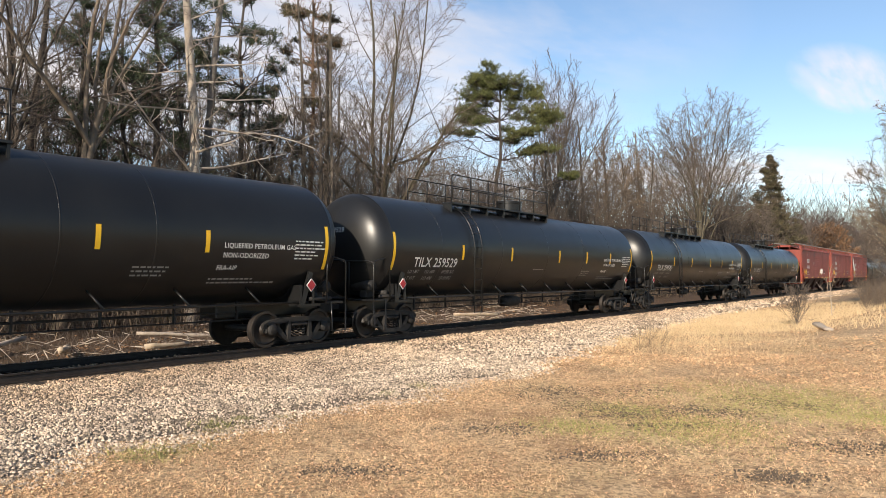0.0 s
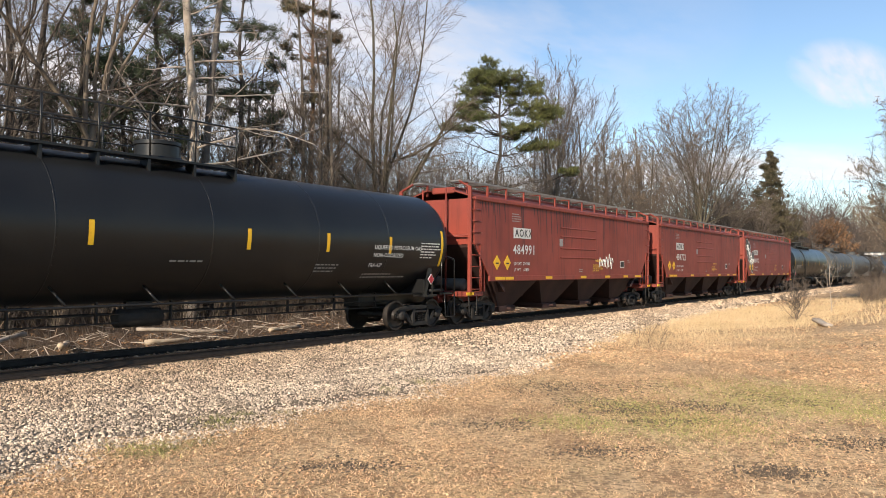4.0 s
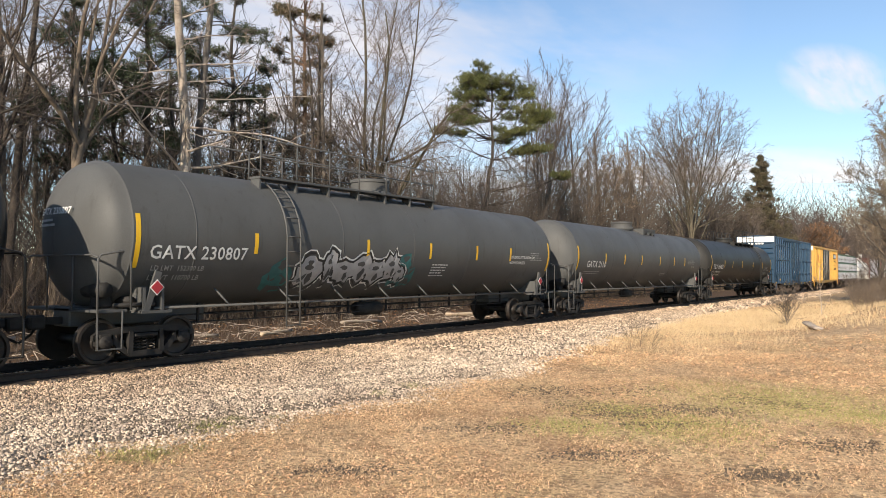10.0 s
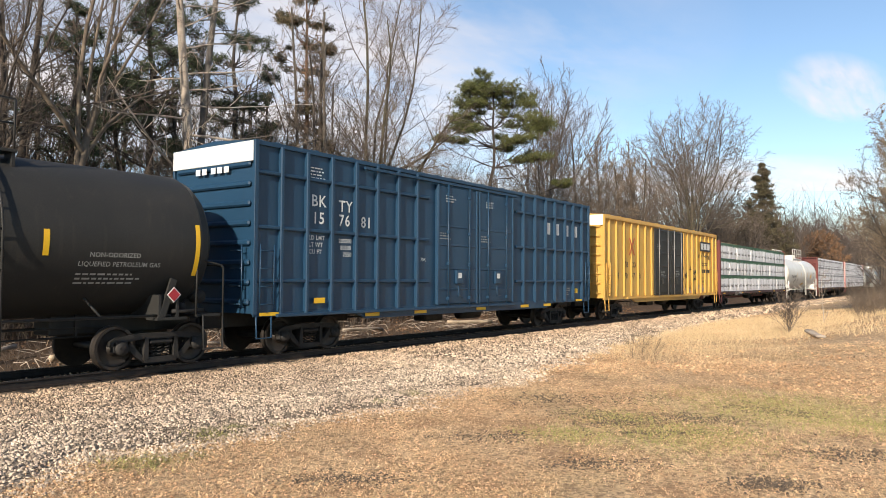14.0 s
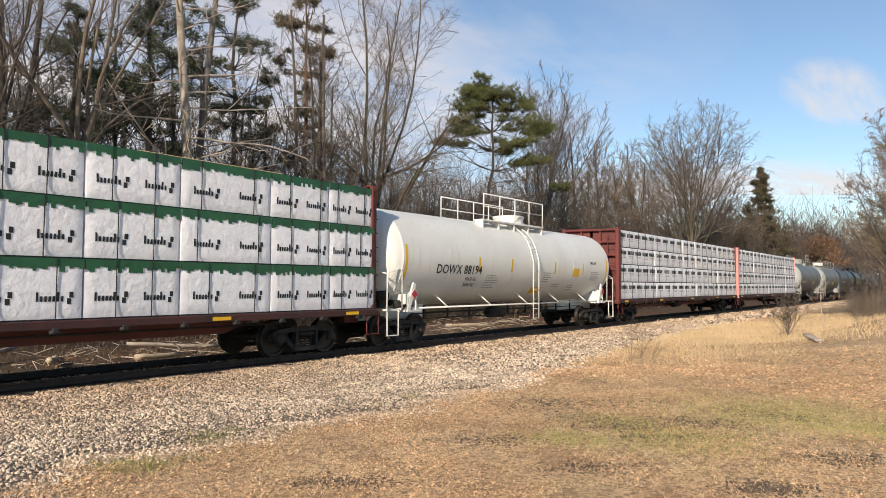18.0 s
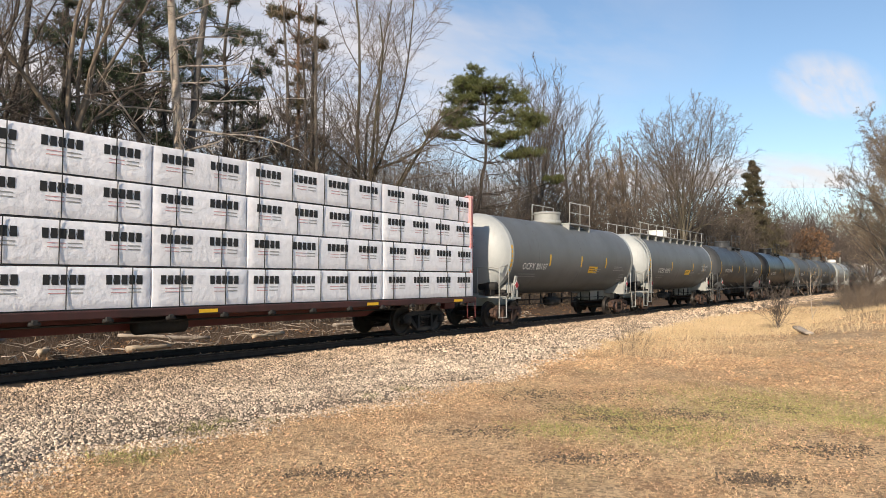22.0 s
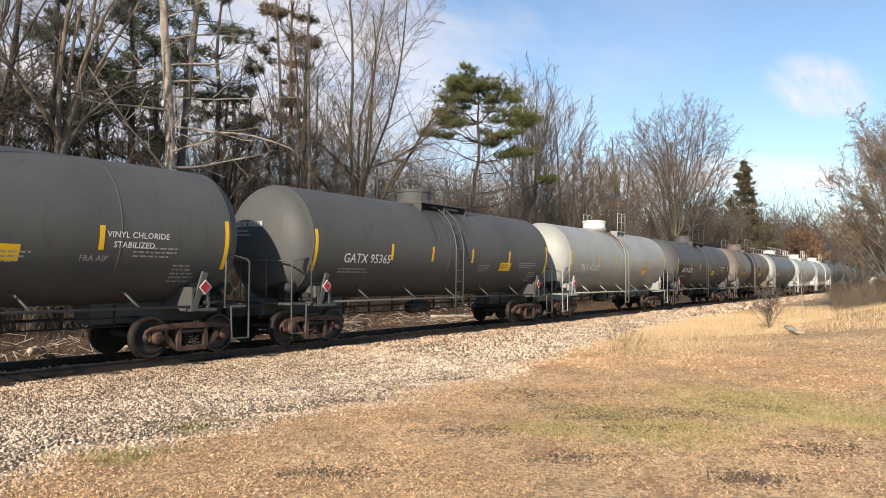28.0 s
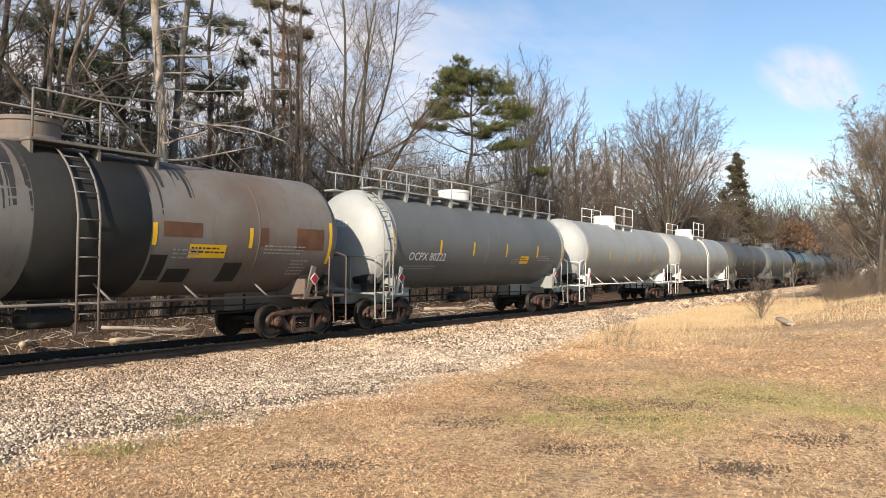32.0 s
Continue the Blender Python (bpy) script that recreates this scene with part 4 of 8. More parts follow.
def blue_boxcar(c):
    L, W, zt = 18.45, 1.58, 5.16
    car = thing("boxcar", "blue steel boxcar with ribbed sides and twin plug doors", "boxcar", "cars of the freight train", pose(c, 0, 0))
    box_body(car, L, W, zt, BLUE, MARK)
    xs = (-8.45, -7.6, -6.72, -5.79, -4.91, -3.98, -3.08, 3.44, 4.34, 5.22, 6.0, 6.92, 7.68, 8.53)
    for x in xs:
        for y in (-1, 1):
            part("side_post", kept(("side_post", y, "blue"), lambda: MB().prism([(-0.07, y * (W - 0.06)), (-0.04, y * W), (0.04, y * W), (0.07, y * (W - 0.06))], 0, 1).box(-0.045, 0.045, y * (W - 0.04) - 0.05, y * (W - 0.04) + 0.05, 1.05, zt - 0.08, 0.012), BLUE), BLUE, car, "", pose(x, 0, 0)) if False else part("side_post", kept(("side_post", y, "blue"), lambda: MB().box(-0.055, 0.055, y * (W - 0.01) - 0.07, y * (W - 0.01) + 0.07, 1.02, zt - 0.06, 0.02), BLUE), BLUE, car, "", pose(x, 0, 0))
    for z in (1.85, 3.12, 4.42):
        for y in (-1, 1):
            for a, b in ((-9.2, -2.45), (2.9, 9.2)):
                part("side_rib", MB().box(a, b, y * (W - 0.02) - 0.055, y * (W - 0.02) + 0.055, z - 0.05, z + 0.05, 0.025), BLUE, car)
    for a, b in ((-2.1, 0.22), (0.28, 2.62)):
        d = part("plug_door", MB().box(a, b, -W - 0.05, -W + 0.05, 1.12, 4.88, 0.02), BLUE, car, "blue plug door with lock rods")
        for x in (a + 0.06, b - 0.06):
            part("door_edge", MB().box(x - 0.05, x + 0.05, -W - 0.08, -W - 0.04, 1.1, 4.9, 0.01), BLUE, d)
        for x in (a + 0.55, b - 0.55):
            part("lock_rod", MB().tube([(x, -W - 0.1, 1.0), (x, -W - 0.1, 4.95)], 0.022, 6), BLUE, d)
            for z in (1.3, 2.4, 3.4, 4.6):
                part("rod_guide", kept("rod_guide", lambda: MB().box(-0.05, 0.05, -0.05, 0.05, -0.05, 0.05, 0.015), BLUE), BLUE, d, "", pose(x, -W - 0.09, z))
        for z in (1.6, 2.25, 3.0, 3.6):
            part("door_rib", MB().box(a + 0.1, b - 0.1, -W - 0.07, -W - 0.03, z - 0.03, z + 0.03, 0.012), BLUE, d)
        cx = (a + b) / 2
        part("door_lock", MB().box(cx - 0.2, cx + 0.2, -W - 0.14, -W - 0.04, 1.75, 2.2, 0.03).tube([(cx - 0.1, -W - 0.13, 1.7), (cx - 0.1, -W - 0.13, 1.35), (cx + 0.15, -W - 0.13, 1.35)], 0.02, 5), BLUE, d)
        plates([(cx - 0.12, cx + 0.08, 1.95, 2.12)], MARK, d, lambda x, z: -W - 0.14, "lock_decal")
        small_print(a + 0.45, 4.55, 0.7, 3, MARK, d, lambda x, z: -W - 0.055)
        small_print(a + 0.1, 3.35, 0.7, 3, MARK_DIM, d, lambda x, z: -W - 0.055)
    for y in (-1, 1):
        part("door_track", MB().box(-8.6, 2.7, y * (W + 0.06) - 0.05, y * (W + 0.06) + 0.05, 0.98, 1.06, 0.01).box(-5.5, 2.9, y * (W + 0.05) - 0.04, y * (W + 0.05) + 0.04, 4.92, 5.0, 0.01), BLUE, car)
    f = lambda x, z: -W + 0.045
    for txt, x, z in (("BK", -7.42, 3.76), ("15", -7.38, 3.32), ("TY", -6.42, 3.7), ("76", -6.42, 3.32), ("81", -5.55, 3.32)):
        lettering(txt, 0.42, MARK, car, x, z, f, spacing=1.1)
    for txt, x, z in (("LD LMT", -7.5, 2.9), ("LT WT", -7.5, 2.72), ("CU FT", -7.5, 2.54), ("205500", -6.42, 2.86), ("80500", -6.35, 2.68), ("7550", -6.25, 2.5), ("70K", -2.85, 2.45)):
        lettering(txt, 0.16, MARK, car, x, z, f)
    for i, x in enumerate((5.35, 6.12, 7.0, 7.82)):      # large white mark in four blocks
        plates([(x, x + 0.34, 3.72, 4.18)], MARK, car, f, "painted_mark")
    plates([(-7.35, -6.95, 1.28, 1.42)] + [(x, x + 0.6, 0.88, 0.98) for x in (-5.4, -3.2, 0.2, 3.2, 5.0)] + [(7.9, 8.5, 1.02, 1.1), (-9.1, -8.5, 1.02, 1.1)], STRIPE, car, lambda x, z: -W - 0.02, "reflective_stripe", "yellow reflective stripe")
    small_print(-7.45, 4.72, 0.6, 4, MARK, car, f)
    small_print(7.0, 1.55, 0.5, 4, MARK_DIM, car, f)
    plates([(7.75, 8.2, 1.35, 1.55)], STRIPE, car, f, "warning_label")
    for y in (-0.5, -0.25, 0.1, 0.35, 0.6):
        part("end_lettering", MB().box(-L / 2 - 0.106, -L / 2 - 0.1, -y - 0.09, -y + 0.09, 4.45, 4.6), MARK, car)
    return car


def yellow_boxcar(c):
    L, W, zt = 18.35, 1.58, 4.95
    car = thing("boxcar", "yellow ribbed boxcar with black double doors and graffiti", "boxcar", "cars of the freight train", pose(c, 0, 0))
    box_body(car, L, W, zt, YELLOW_BOX, WHITE)
    for x in (-8.55, -7.7, -6.75, -5.8, -4.88, -3.86, -2.95, 2.4, 3.2, 4.06, 5.0, 5.81, 6.69, 7.56, 8.41):
        for y in (-1, 1):
            part("side_post", kept(("side_post", y, "yellow"), lambda: MB().prism([(-0.11, y * (W - 0.055)), (-0.06, y * (W + 0.03)), (0.06, y * (W + 0.03)), (0.11, y * (W - 0.055))], 1.12, zt - 0.12, axis="y") if False else MB().box(-0.07, 0.07, y * (W - 0.02) - 0.055, y * (W - 0.02) + 0.055, 1.12, zt - 0.12, 0.04), YELLOW_BOX), YELLOW_BOX, car, "", pose(x, 0, 0))
    for a, b in ((-2.52, -0.1), (-0.04, 2.2)):
        d = part("door", MB().box(a, b, -W - 0.04, -W + 0.05, 1.12, 4.7, 0.02), BLACK_WORN, car, "black boxcar door")
        for z in (1.3, 2.0, 2.7, 3.4, 4.1, 4.6):
            part("door_rib", MB().box(a + 0.05, b - 0.05, -W - 0.07, -W - 0.03, z - 0.04, z + 0.04, 0.015), BLACK_WORN, d)
        for x in (a + 0.5, b - 0.5):
            part("lock_rod", MB().tube([(x, -W - 0.09, 1.05), (x, -W - 0.09, 4.75)], 0.022, 6), GRATE, d)
        part("door_lock", MB().box((a + b) / 2 - 0.2, (a + b) / 2 + 0.2, -W - 0.12, -W - 0.03, 1.7, 2.1, 0.03), BLACK_WORN, d)
        small_print(a + 0.3, 3.8, 0.7, 3, MARK_DIM, d, lambda x, z: -W - 0.045)
        small_print(a + 0.8, 2.4, 0.8, 4, MARK_DIM, d, lambda x, z: -W - 0.045)
    for y in (-1, 1):
        part("top_chord", MB().box(-L / 2, L / 2, y * W - 0.06, y * W + 0.05, zt - 0.2, zt - 0.08, 0.02), YELLOW_BOX, car)
        part("door_track", MB().box(-6.5, 6.5, y * (W + 0.04) - 0.05, y * (W + 0.04) + 0.05, 1.0, 1.08, 0.01), YELLOW_BOX, car)
    posts = (-8.55, -7.7, -6.75, -5.8, -4.88, -3.86, -2.95, 2.4, 3.2, 4.06, 5.0, 5.81, 6.69, 7.56, 8.41)
    f = lambda x, z: -W + 0.05
    f2 = lambda x, z: -W - 0.036 if min(abs(x - q) for q in posts) < 0.09 else -W + 0.05
    f3 = lambda x, z: -W - 0.04
    # black logo panel with white bars
    plates([(5.45, 7.75, 3.75, 4.35)], MARK_BLACK, car, f3, "logo_panel", "black panel with a white striped mark")
    plates([(5.65, 6.2, 3.86, 4.24), (6.3, 6.85, 3.86, 4.24), (6.95, 7.55, 3.86, 4.24)], MARK, car, lambda x, z: -W - 0.044, "logo_bars")
    for txt, x, z, s in (("Railcar Pooling", 5.15, 3.36, 0.38), ("Experts", 6.1, 2.86, 0.38)):
        lettering(txt, s, MARK_BLACK, car, x, z, f2)
    plates([(x, x + 0.2, 2.4, 2.62) for x in (6.0, 6.25, 6.5, 6.85, 7.1, 7.35)], MARK_BLACK, car, f2, "painted_mark")
    for txt, x, z in (("TB", -6.65, 2.55), ("OX", -5.7, 2.55), ("6", -7.5, 2.0), ("70", -6.65, 2.0), ("97", -5.7, 2.0), ("8", -4.7, 2.0)):
        lettering(txt, 0.4, MARK_BLACK, car, x, z, f)
    rnd = random.Random(3)
    mb = MB()
    for x0, z0, w in ((2.6, 2.1, 0.9), (4.4, 2.3, 0.5), (4.3, 1.95, 0.7), (3.6, 2.5, 0.6)):
        for i in range(6):
            x = x0 + w * i / 6
            mb.tube([(x, -W + 0.045, z0 + rnd.uniform(-0.1, 0.1)), (x + 0.08, -W + 0.045, z0 + rnd.uniform(0.05, 0.3)), (x + 0.16, -W + 0.045, z0 + rnd.uniform(-0.1, 0.1))], 0.014, 4)
    part("graffiti_tag", mb, MARK_BLACK, car, "black spray paint tags")
    a, b = MB(), MB()
    for k in (-1, 1):
        a.prism([(-5.9 - k * 0.42, 3.15), (-5.9 - k * 0.25, 3.15), (-5.9 + k * 0.42, 4.0), (-5.9 + k * 0.25, 4.0)], -W - 0.06, -W - 0.055)
    part("graffiti_cross", a, shader("orange_spray", (0.6, 0.16, 0.05), rough=0.6, bump=0.0), car, "orange crossed mark")
    for i in range(16):
        blob(b, rnd.uniform(2.6, 6.6), rnd.uniform(1.2, 1.55), rnd.uniform(0.1, 0.3), rnd.uniform(0.06, 0.2), f, 0.0015 * (i % 5), 14, 0.35, i)
    part("graffiti_smear", b, shader("faded_pink_spray", (0.46, 0.29, 0.17), (0.4, 0.3, 0.26), rough=0.7, bump=0.0, island=0.3), car)
    plates([(7.5, 7.9, 1.6, 2.0)], MARK, car, f, "data_plate")
    plates([(7.54, 7.86, 1.64, 1.96)], MARK_BLACK, car, lambda x, z: -W + 0.041, "data_plate_face")
    small_print(6.2, 2.1, 0.4, 6, MARK_BLACK, car, f)
    return car


# ---- centrebeam flatcars with lumber ----
def comb(rects, mat, parent, fy, name="printed_mark", upright=False):
    """A printed mark: plain blocks joined by a thin bar, laid on the folds of the wrap."""
    if not rects:
        return
    v, f = [], []
    for x0, x1, z0, z1 in rects:
        k = len(v)
        nx, nz = max(1, round((x1 - x0) / 0.07)), 3 if z1 - z0 > 0.09 else 1
        v += [(x0 + (x1 - x0) * i / nx, z0 + (z1 - z0) * j / nz) for j in range(nz + 1) for i in range(nx + 1)]
        f += [(k + j * (nx + 1) + i, k + j * (nx + 1) + i + 1, k + (j + 1) * (nx + 1) + i + 1, k + (j + 1) * (nx + 1) + i) for j in range(nz) for i in range(nx)]
        if k:
            f.append((k - 1, k, k + nx + 1) if not upright else (k - 1, k - 2, k))
    part(name, MB().add([(x, fy(x, z), z) for x, z in v], f), mat, parent)


def beam_car(c, L, mat, cols, rows, wrap, label, mark=""):
    car = thing("centerbeam_flatcar", label, "flatcar", "cars of the freight train", pose(c, 0, 0))
    H = L / 2
    ends, mat = mat, RED_BEAM
    for y in (-1, 1):
        part("side_sill", MB().box(-H - 0.1, H + 0.1, y * 1.46 - 0.06, y * 1.46 + 0.06, 0.98, 1.15, 0.02), SILL, car, "grimy red side sill, darkened for shade")
        for i in range(16):
            x = -H + 0.7 + (L - 1.4) * i / 15
            part("winch", kept(("winch", y), lambda: MB().box(-0.06, 0.06, y * 1.5 - 0.06, y * 1.5 + 0.06, 0.92, 1.02, 0.015).tube([(-0.1, y * 1.52, 0.94), (0.1, y * 1.52, 0.94)], 0.04, 8), IRON), IRON, car, "", pose(x, 0, 0))
    part("deck", MB().box(-H - 0.1, H + 0.1, -1.4, 1.4, 1.05, 1.13), mat, car)
    part("centre_sill", MB().prism([(-H + 3, 1.05), (-H + 4.2, 0.62), (H - 4.2, 0.62), (H - 3, 1.05)], -0.3, 0.3), mat, car)
    part("centre_beam", MB().box(-H, H, -0.09, 0.09, 4.2, 4.62, 0.02).box(-H, H, -0.05, 0.05, 1.1, 4.2), mat, car)
    for s in (-1, 1):
        xe = s * H
        b = part("bulkhead", MB().box(min(xe, xe - s * 0.06), max(xe, xe - s * 0.06), -1.42, 1.42, 1.1, 4.62), ends, car, "ribbed steel end bulkhead")
        for y in (-1.42, 1.42) if s < 0 else (-1.24, 1.24):
            part("bulkhead_post", MB().box(min(xe + s * 0.24, xe - s * 0.06), max(xe + s * 0.24, xe - s * 0.06), y - 0.09, y + 0.09, 0.95, 4.66, 0.02), ends, b)
        for y in (-0.5, 0.5):
            part("bulkhead_rib", MB().box(min(xe + s * 0.14, xe), max(xe + s * 0.14, xe), y - 0.05, y + 0.05, 1.1, 4.6, 0.02), ends, b)
        for z in (1.25, 1.9, 2.6, 3.3, 3.95, 4.55):
            part("bulkhead_rib", MB().box(min(xe + s * 0.18, xe), max(xe + s * 0.18, xe), -1.38, 1.38, z - 0.06, z + 0.06, 0.03), ends, b)
        part("end_sill", MB().box(min(xe, xe + s * 0.62), max(xe, xe + s * 0.62), -0.33, 0.33, 0.7, 1.1, 0.02).box(min(xe, xe + s * 0.35), max(xe, xe + s * 0.35), -1.42, 1.42, 0.95, 1.13, 0.02), mat, car)
        part("coupler", kept(("coupler", s), lambda: coupler_mb(s), IRON), IRON, car, "", pose(s * (H + 0.6 - 0.2), 0, 0))
        truck(car, s * (H - 2.2), IRON)
        for y in (-1, 1):
            part("sill_step", MB().tube([(xe + s * 0.2, y * 1.45, 1.0), (xe + s * 0.2, y * 1.47, 0.45), (xe - s * 0.3, y * 1.47, 0.45), (xe - s * 0.3, y * 1.45, 1.0)], 0.02, 6), mat, car)
            lad = part("ladder", MB().tube([(xe + s * 0.26, y * 0.95, 1.2), (xe + s * 0.26, y * 0.95, 4.4)], 0.016, 5), mat, car)
            for i in range(8):
                part("rung", kept(("rung", "beam"), lambda: MB().tube([(0, -0.2, 0), (0, 0.2, 0)], 0.014, 5), mat), mat, lad, "", pose(xe + s * 0.26, y * 1.15, 1.3 + i * 0.4))
    part("brake_pipe", MB().tube([(-H + 3, -1.0, 0.85), (H - 3, -1.0, 0.85)], 0.025, 5).tube([(-H + 3, 0.4, 0.75), (H - 3, 0.4, 0.75)], 0.03, 5).tube([(-1, -0.7, 0.75), (0.2, -0.7, 0.75)], 0.2, 10), IRON, car)
    plates([(x, x + 0.5, 1.02, 1.1) for x in (-H + 0.5, -H / 2, 0, H / 2, H - 1.2)], STRIPE, car, lambda x, z: -1.525, "reflective_stripe", "yellow reflective stripe")
    if mark:
        lettering(mark, 0.3, MARK, car, -H + 3.5, 0.94, lambda x, z: -1.53, spacing=1.3)
    rnd = random.Random(int(c))
    # packs: a sagging, slightly bulged wrapped block each
    for side in (-1, 1):
        for j in range(len(rows) - 1):
            for i in range(len(cols) - 1):
                x0, x1 = cols[i] + 0.02, cols[i + 1] - 0.02
                z0, z1 = rows[j] + 0.03, rows[j + 1] - 0.015
                lean = 0.03 * j
                y0, y1 = side * 0.12, side * (1.44 - lean + rnd.uniform(-0.015, 0.015))
                mb = MB()
                nx, nz = max(4, int((x1 - x0) / 0.1)), 10
                def bulge(u, w):
                    X, Z = u * (x1 - x0), w * (z1 - z0)
                    k = noise.noise(Vector((X * 1.6 + Z * 2.6 + i * 7, X * 0.5 - Z * 0.7 + j * 5, c)))
                    return 0.008 * math.sin(math.pi * u) * math.sin(math.pi * w) + (0.045 * max(0.0, 0.24 - abs(k)) + 0.025 * max(0.0, 0.2 - abs(noise.noise(Vector((X * 3.1 - Z * 4.4 + j * 3, X * 0.9 + Z, c + i)))))) * (0.4 + 0.6 * math.sin(math.pi * w))
                v, fc = [], []
                for a in range(nx + 1):
                    for b2 in range(nz + 1):
                        u, w = a / nx, b2 / nz
                        v.append((x0 + (x1 - x0) * u, y1 + side * bulge(u, w) if 0 < a < nx and 0 < b2 < nz else y1 - side * 0.02, z0 + (z1 - z0) * w))
                for a in range(nx):
                    for b2 in range(nz):
                        k = a * (nz + 1) + b2
                        fc.append((k, k + 1, k + nz + 2, k + nz + 1))
                mb.add(v, fc, True)
                ya, yb = sorted((y0, y1 - side * 0.02))
                mb.box(x0, x1, ya, yb - 0.001 if side < 0 else yb, z0, z1) if side > 0 else mb.box(x0, x1, ya + 0.001, yb, z0, z1)
                p = part("lumber_pack", mb, WRAP, car, "pack of lumber in printed white wrap")
                if side > 0:
                    continue
                yf = y1 - 0.019
                def face(x, z):
                    u, w = (x - x0) / (x1 - x0), (z - z0) / (z1 - z0)
                    return y1 - bulge(u, w) - 0.007
                if wrap == "black":
                    n = max(1, round((x1 - x0) / 1.12))
                    rects, small, red = [], [], []
                    off = rnd.uniform(-0.06, 0.06)
                    for q in range(n):
                        cx = x0 + (x1 - x0) * (q + 0.5) / n + off - 0.4
                        zz = z0 + (z1 - z0) * 0.58
                        for e in range(5):
                            a = cx + e * 0.165
                            rects.append((a, a + 0.125, zz, zz + 0.19))
                        for e in range(2):
                            small.append((cx + 0.48, cx + 0.76, zz - 0.09 - e * 0.075, zz - 0.068 - e * 0.075))
                            red.append((cx + 0.1, cx + 0.44, zz - 0.09 - e * 0.075, zz - 0.075 - e * 0.075))
                    marks = [rects[5 * q:5 * q + 5] for q in range(n)]
                    if rects:
                        for q in range(0, len(marks)):
                            comb(marks[q], MARK_BLACK, p, face)
                            for r in small[2 * q:2 * q + 2]:
                                comb([r], MARK_DIM, p, face, "small_print")
                            for r in red[2 * q:2 * q + 2]:
                                comb([r], MARK_FADED, p, face, "small_print")
                else:
                    gb = MB()
                    x = x0
                    while x < x1 - 0.02:
                        w = rnd.uniform(0.05, 0.12)
                        gb.box(x, min(x + w, x1), yf + 0.001, yf + 0.03, z1 - rnd.uniform(0.12, 0.24), z1)
                        x += w
                    gb.box(x0, x1, yf + 0.012, -0.15, z1 - 0.004, z1 + 0.012)
                    part("green_band", gb, WRAP_GREEN, p, "ragged green printed band")
                    n = max(1, round((x1 - x0) / 1.0))
                    rects = []
                    for q in range(n):
                        cx = x0 + (x1 - x0) * (q + 0.5) / n - 0.32
                        zz = z0 + 0.32
                        for e in range(7):
                            rects.append((cx + e * 0.075, cx + e * 0.075 + 0.045, zz, zz + (0.17 if e in (0, 5) else 0.1)))
                        rects += [(cx + 0.56, cx + 0.64, zz - 0.05, zz + 0.06), (cx + 0.6, cx + 0.68, zz + 0.07, zz + 0.18)]
                    for q in range(n):
                        comb(rects[9 * q:9 * q + 7], MARK_BLACK, p, face)
                        for r in rects[9 * q + 7:9 * q + 9]:
                            comb([r], MARK_BLACK, p, face)
                for q in range(max(1, round((x1 - x0) / 1.1))):
                    xs = x0 + (x1 - x0) * (q + rnd.uniform(0.3, 0.7)) / max(1, round((x1 - x0) / 1.1))
                    part("strap", MB().box(xs - 0.008, xs + 0.008, yf - 0.014, yf, z0 - 0.02, z1 + 0.012), MARK_BLACK, p)
                part("bearer", MB().box(x0, x1, yf + 0.05, yf + 0.4, z0 - 0.028, z0 - 0.001), MARK_BLACK, p)
    return car

# ---- ground, track ----
def smooth(a, b, t):
    t = np.clip((t - a) / (b - a), 0, 1)
    return t * t * (3 - 2 * t)


def ground_z(x, y):
    """Height of the ground: level lawn, a leafy bank to the south-east, a shallow ditch and rising woods beyond the track."""
    x, y = np.asarray(x, float), np.asarray(y, float)
    z = -0.31 + 0.03 * np.sin(x * 0.45 + 1) * np.sin(y * 0.6) + 0.02 * np.sin(x * 1.3 + y)
    z = z + 1.15 * np.exp(-((x - 36) / 11) ** 2 - ((y + 14.5) / 3.6) ** 2) + 0.5 * np.exp(-((x - 62) / 20) ** 2 - ((y + 11) / 3.0) ** 2)
    z = z - 0.25 * smooth(2.6, 4.5, y) + 0.35 * smooth(5, 14, y) + 0.9 * smooth(14, 60, y)
    return z


def sheet(name, xs, ys, zf, mat, label, kind="structure"):
    X, Y = np.meshgrid(xs, ys, indexing="ij")
    Z = zf(X, Y)
    n, m = X.shape
    v = np.stack([X, Y, Z], -1).reshape(-1, 3)
    i = np.arange(n * m).reshape(n, m)
    f = np.stack([i[:-1, :-1], i[1:, :-1], i[1:, 1:], i[:-1, 1:]], -1).reshape(-1, 4)
    me = bpy.data.meshes.new(name)
    me.from_pydata(v.tolist(), [], f.tolist())
    me.polygons.foreach_set("use_smooth", [True] * len(f))
    me.materials.append(mat)
    return tagged(new(name, me), label, "", "", kind)


gx = np.concatenate([np.linspace(-3000, -60, 12), np.linspace(-50, 0, 26), np.linspace(1, 80, 120), np.linspace(83, 200, 40), np.linspace(230, 3000, 14)])
gy = np.concatenate([np.linspace(-3000, -60, 10), np.linspace(-50, -22, 15), np.linspace(-21, 20, 110), np.linspace(22, 80, 30), np.linspace(100, 3000, 12)])
sheet("ground", gx, gy, ground_z, LAWN, "dry lawn strewn with fallen leaves")

EDGE_X = (-400, 3, 5, 8, 12, 15, 18.5, 26, 40, 60, 600)
EDGE_Y = (-7.2, -7.2, -6.6, -6.7, -7.1, -6.8, -6.2, -4.9, -3.9, -3.4, -3.2)


def bed_edge(x):
    return np.interp(x, EDGE_X, EDGE_Y) + 0.22 * np.sin(x * 1.7) + 0.14 * np.sin(x * 4.1 + 1)


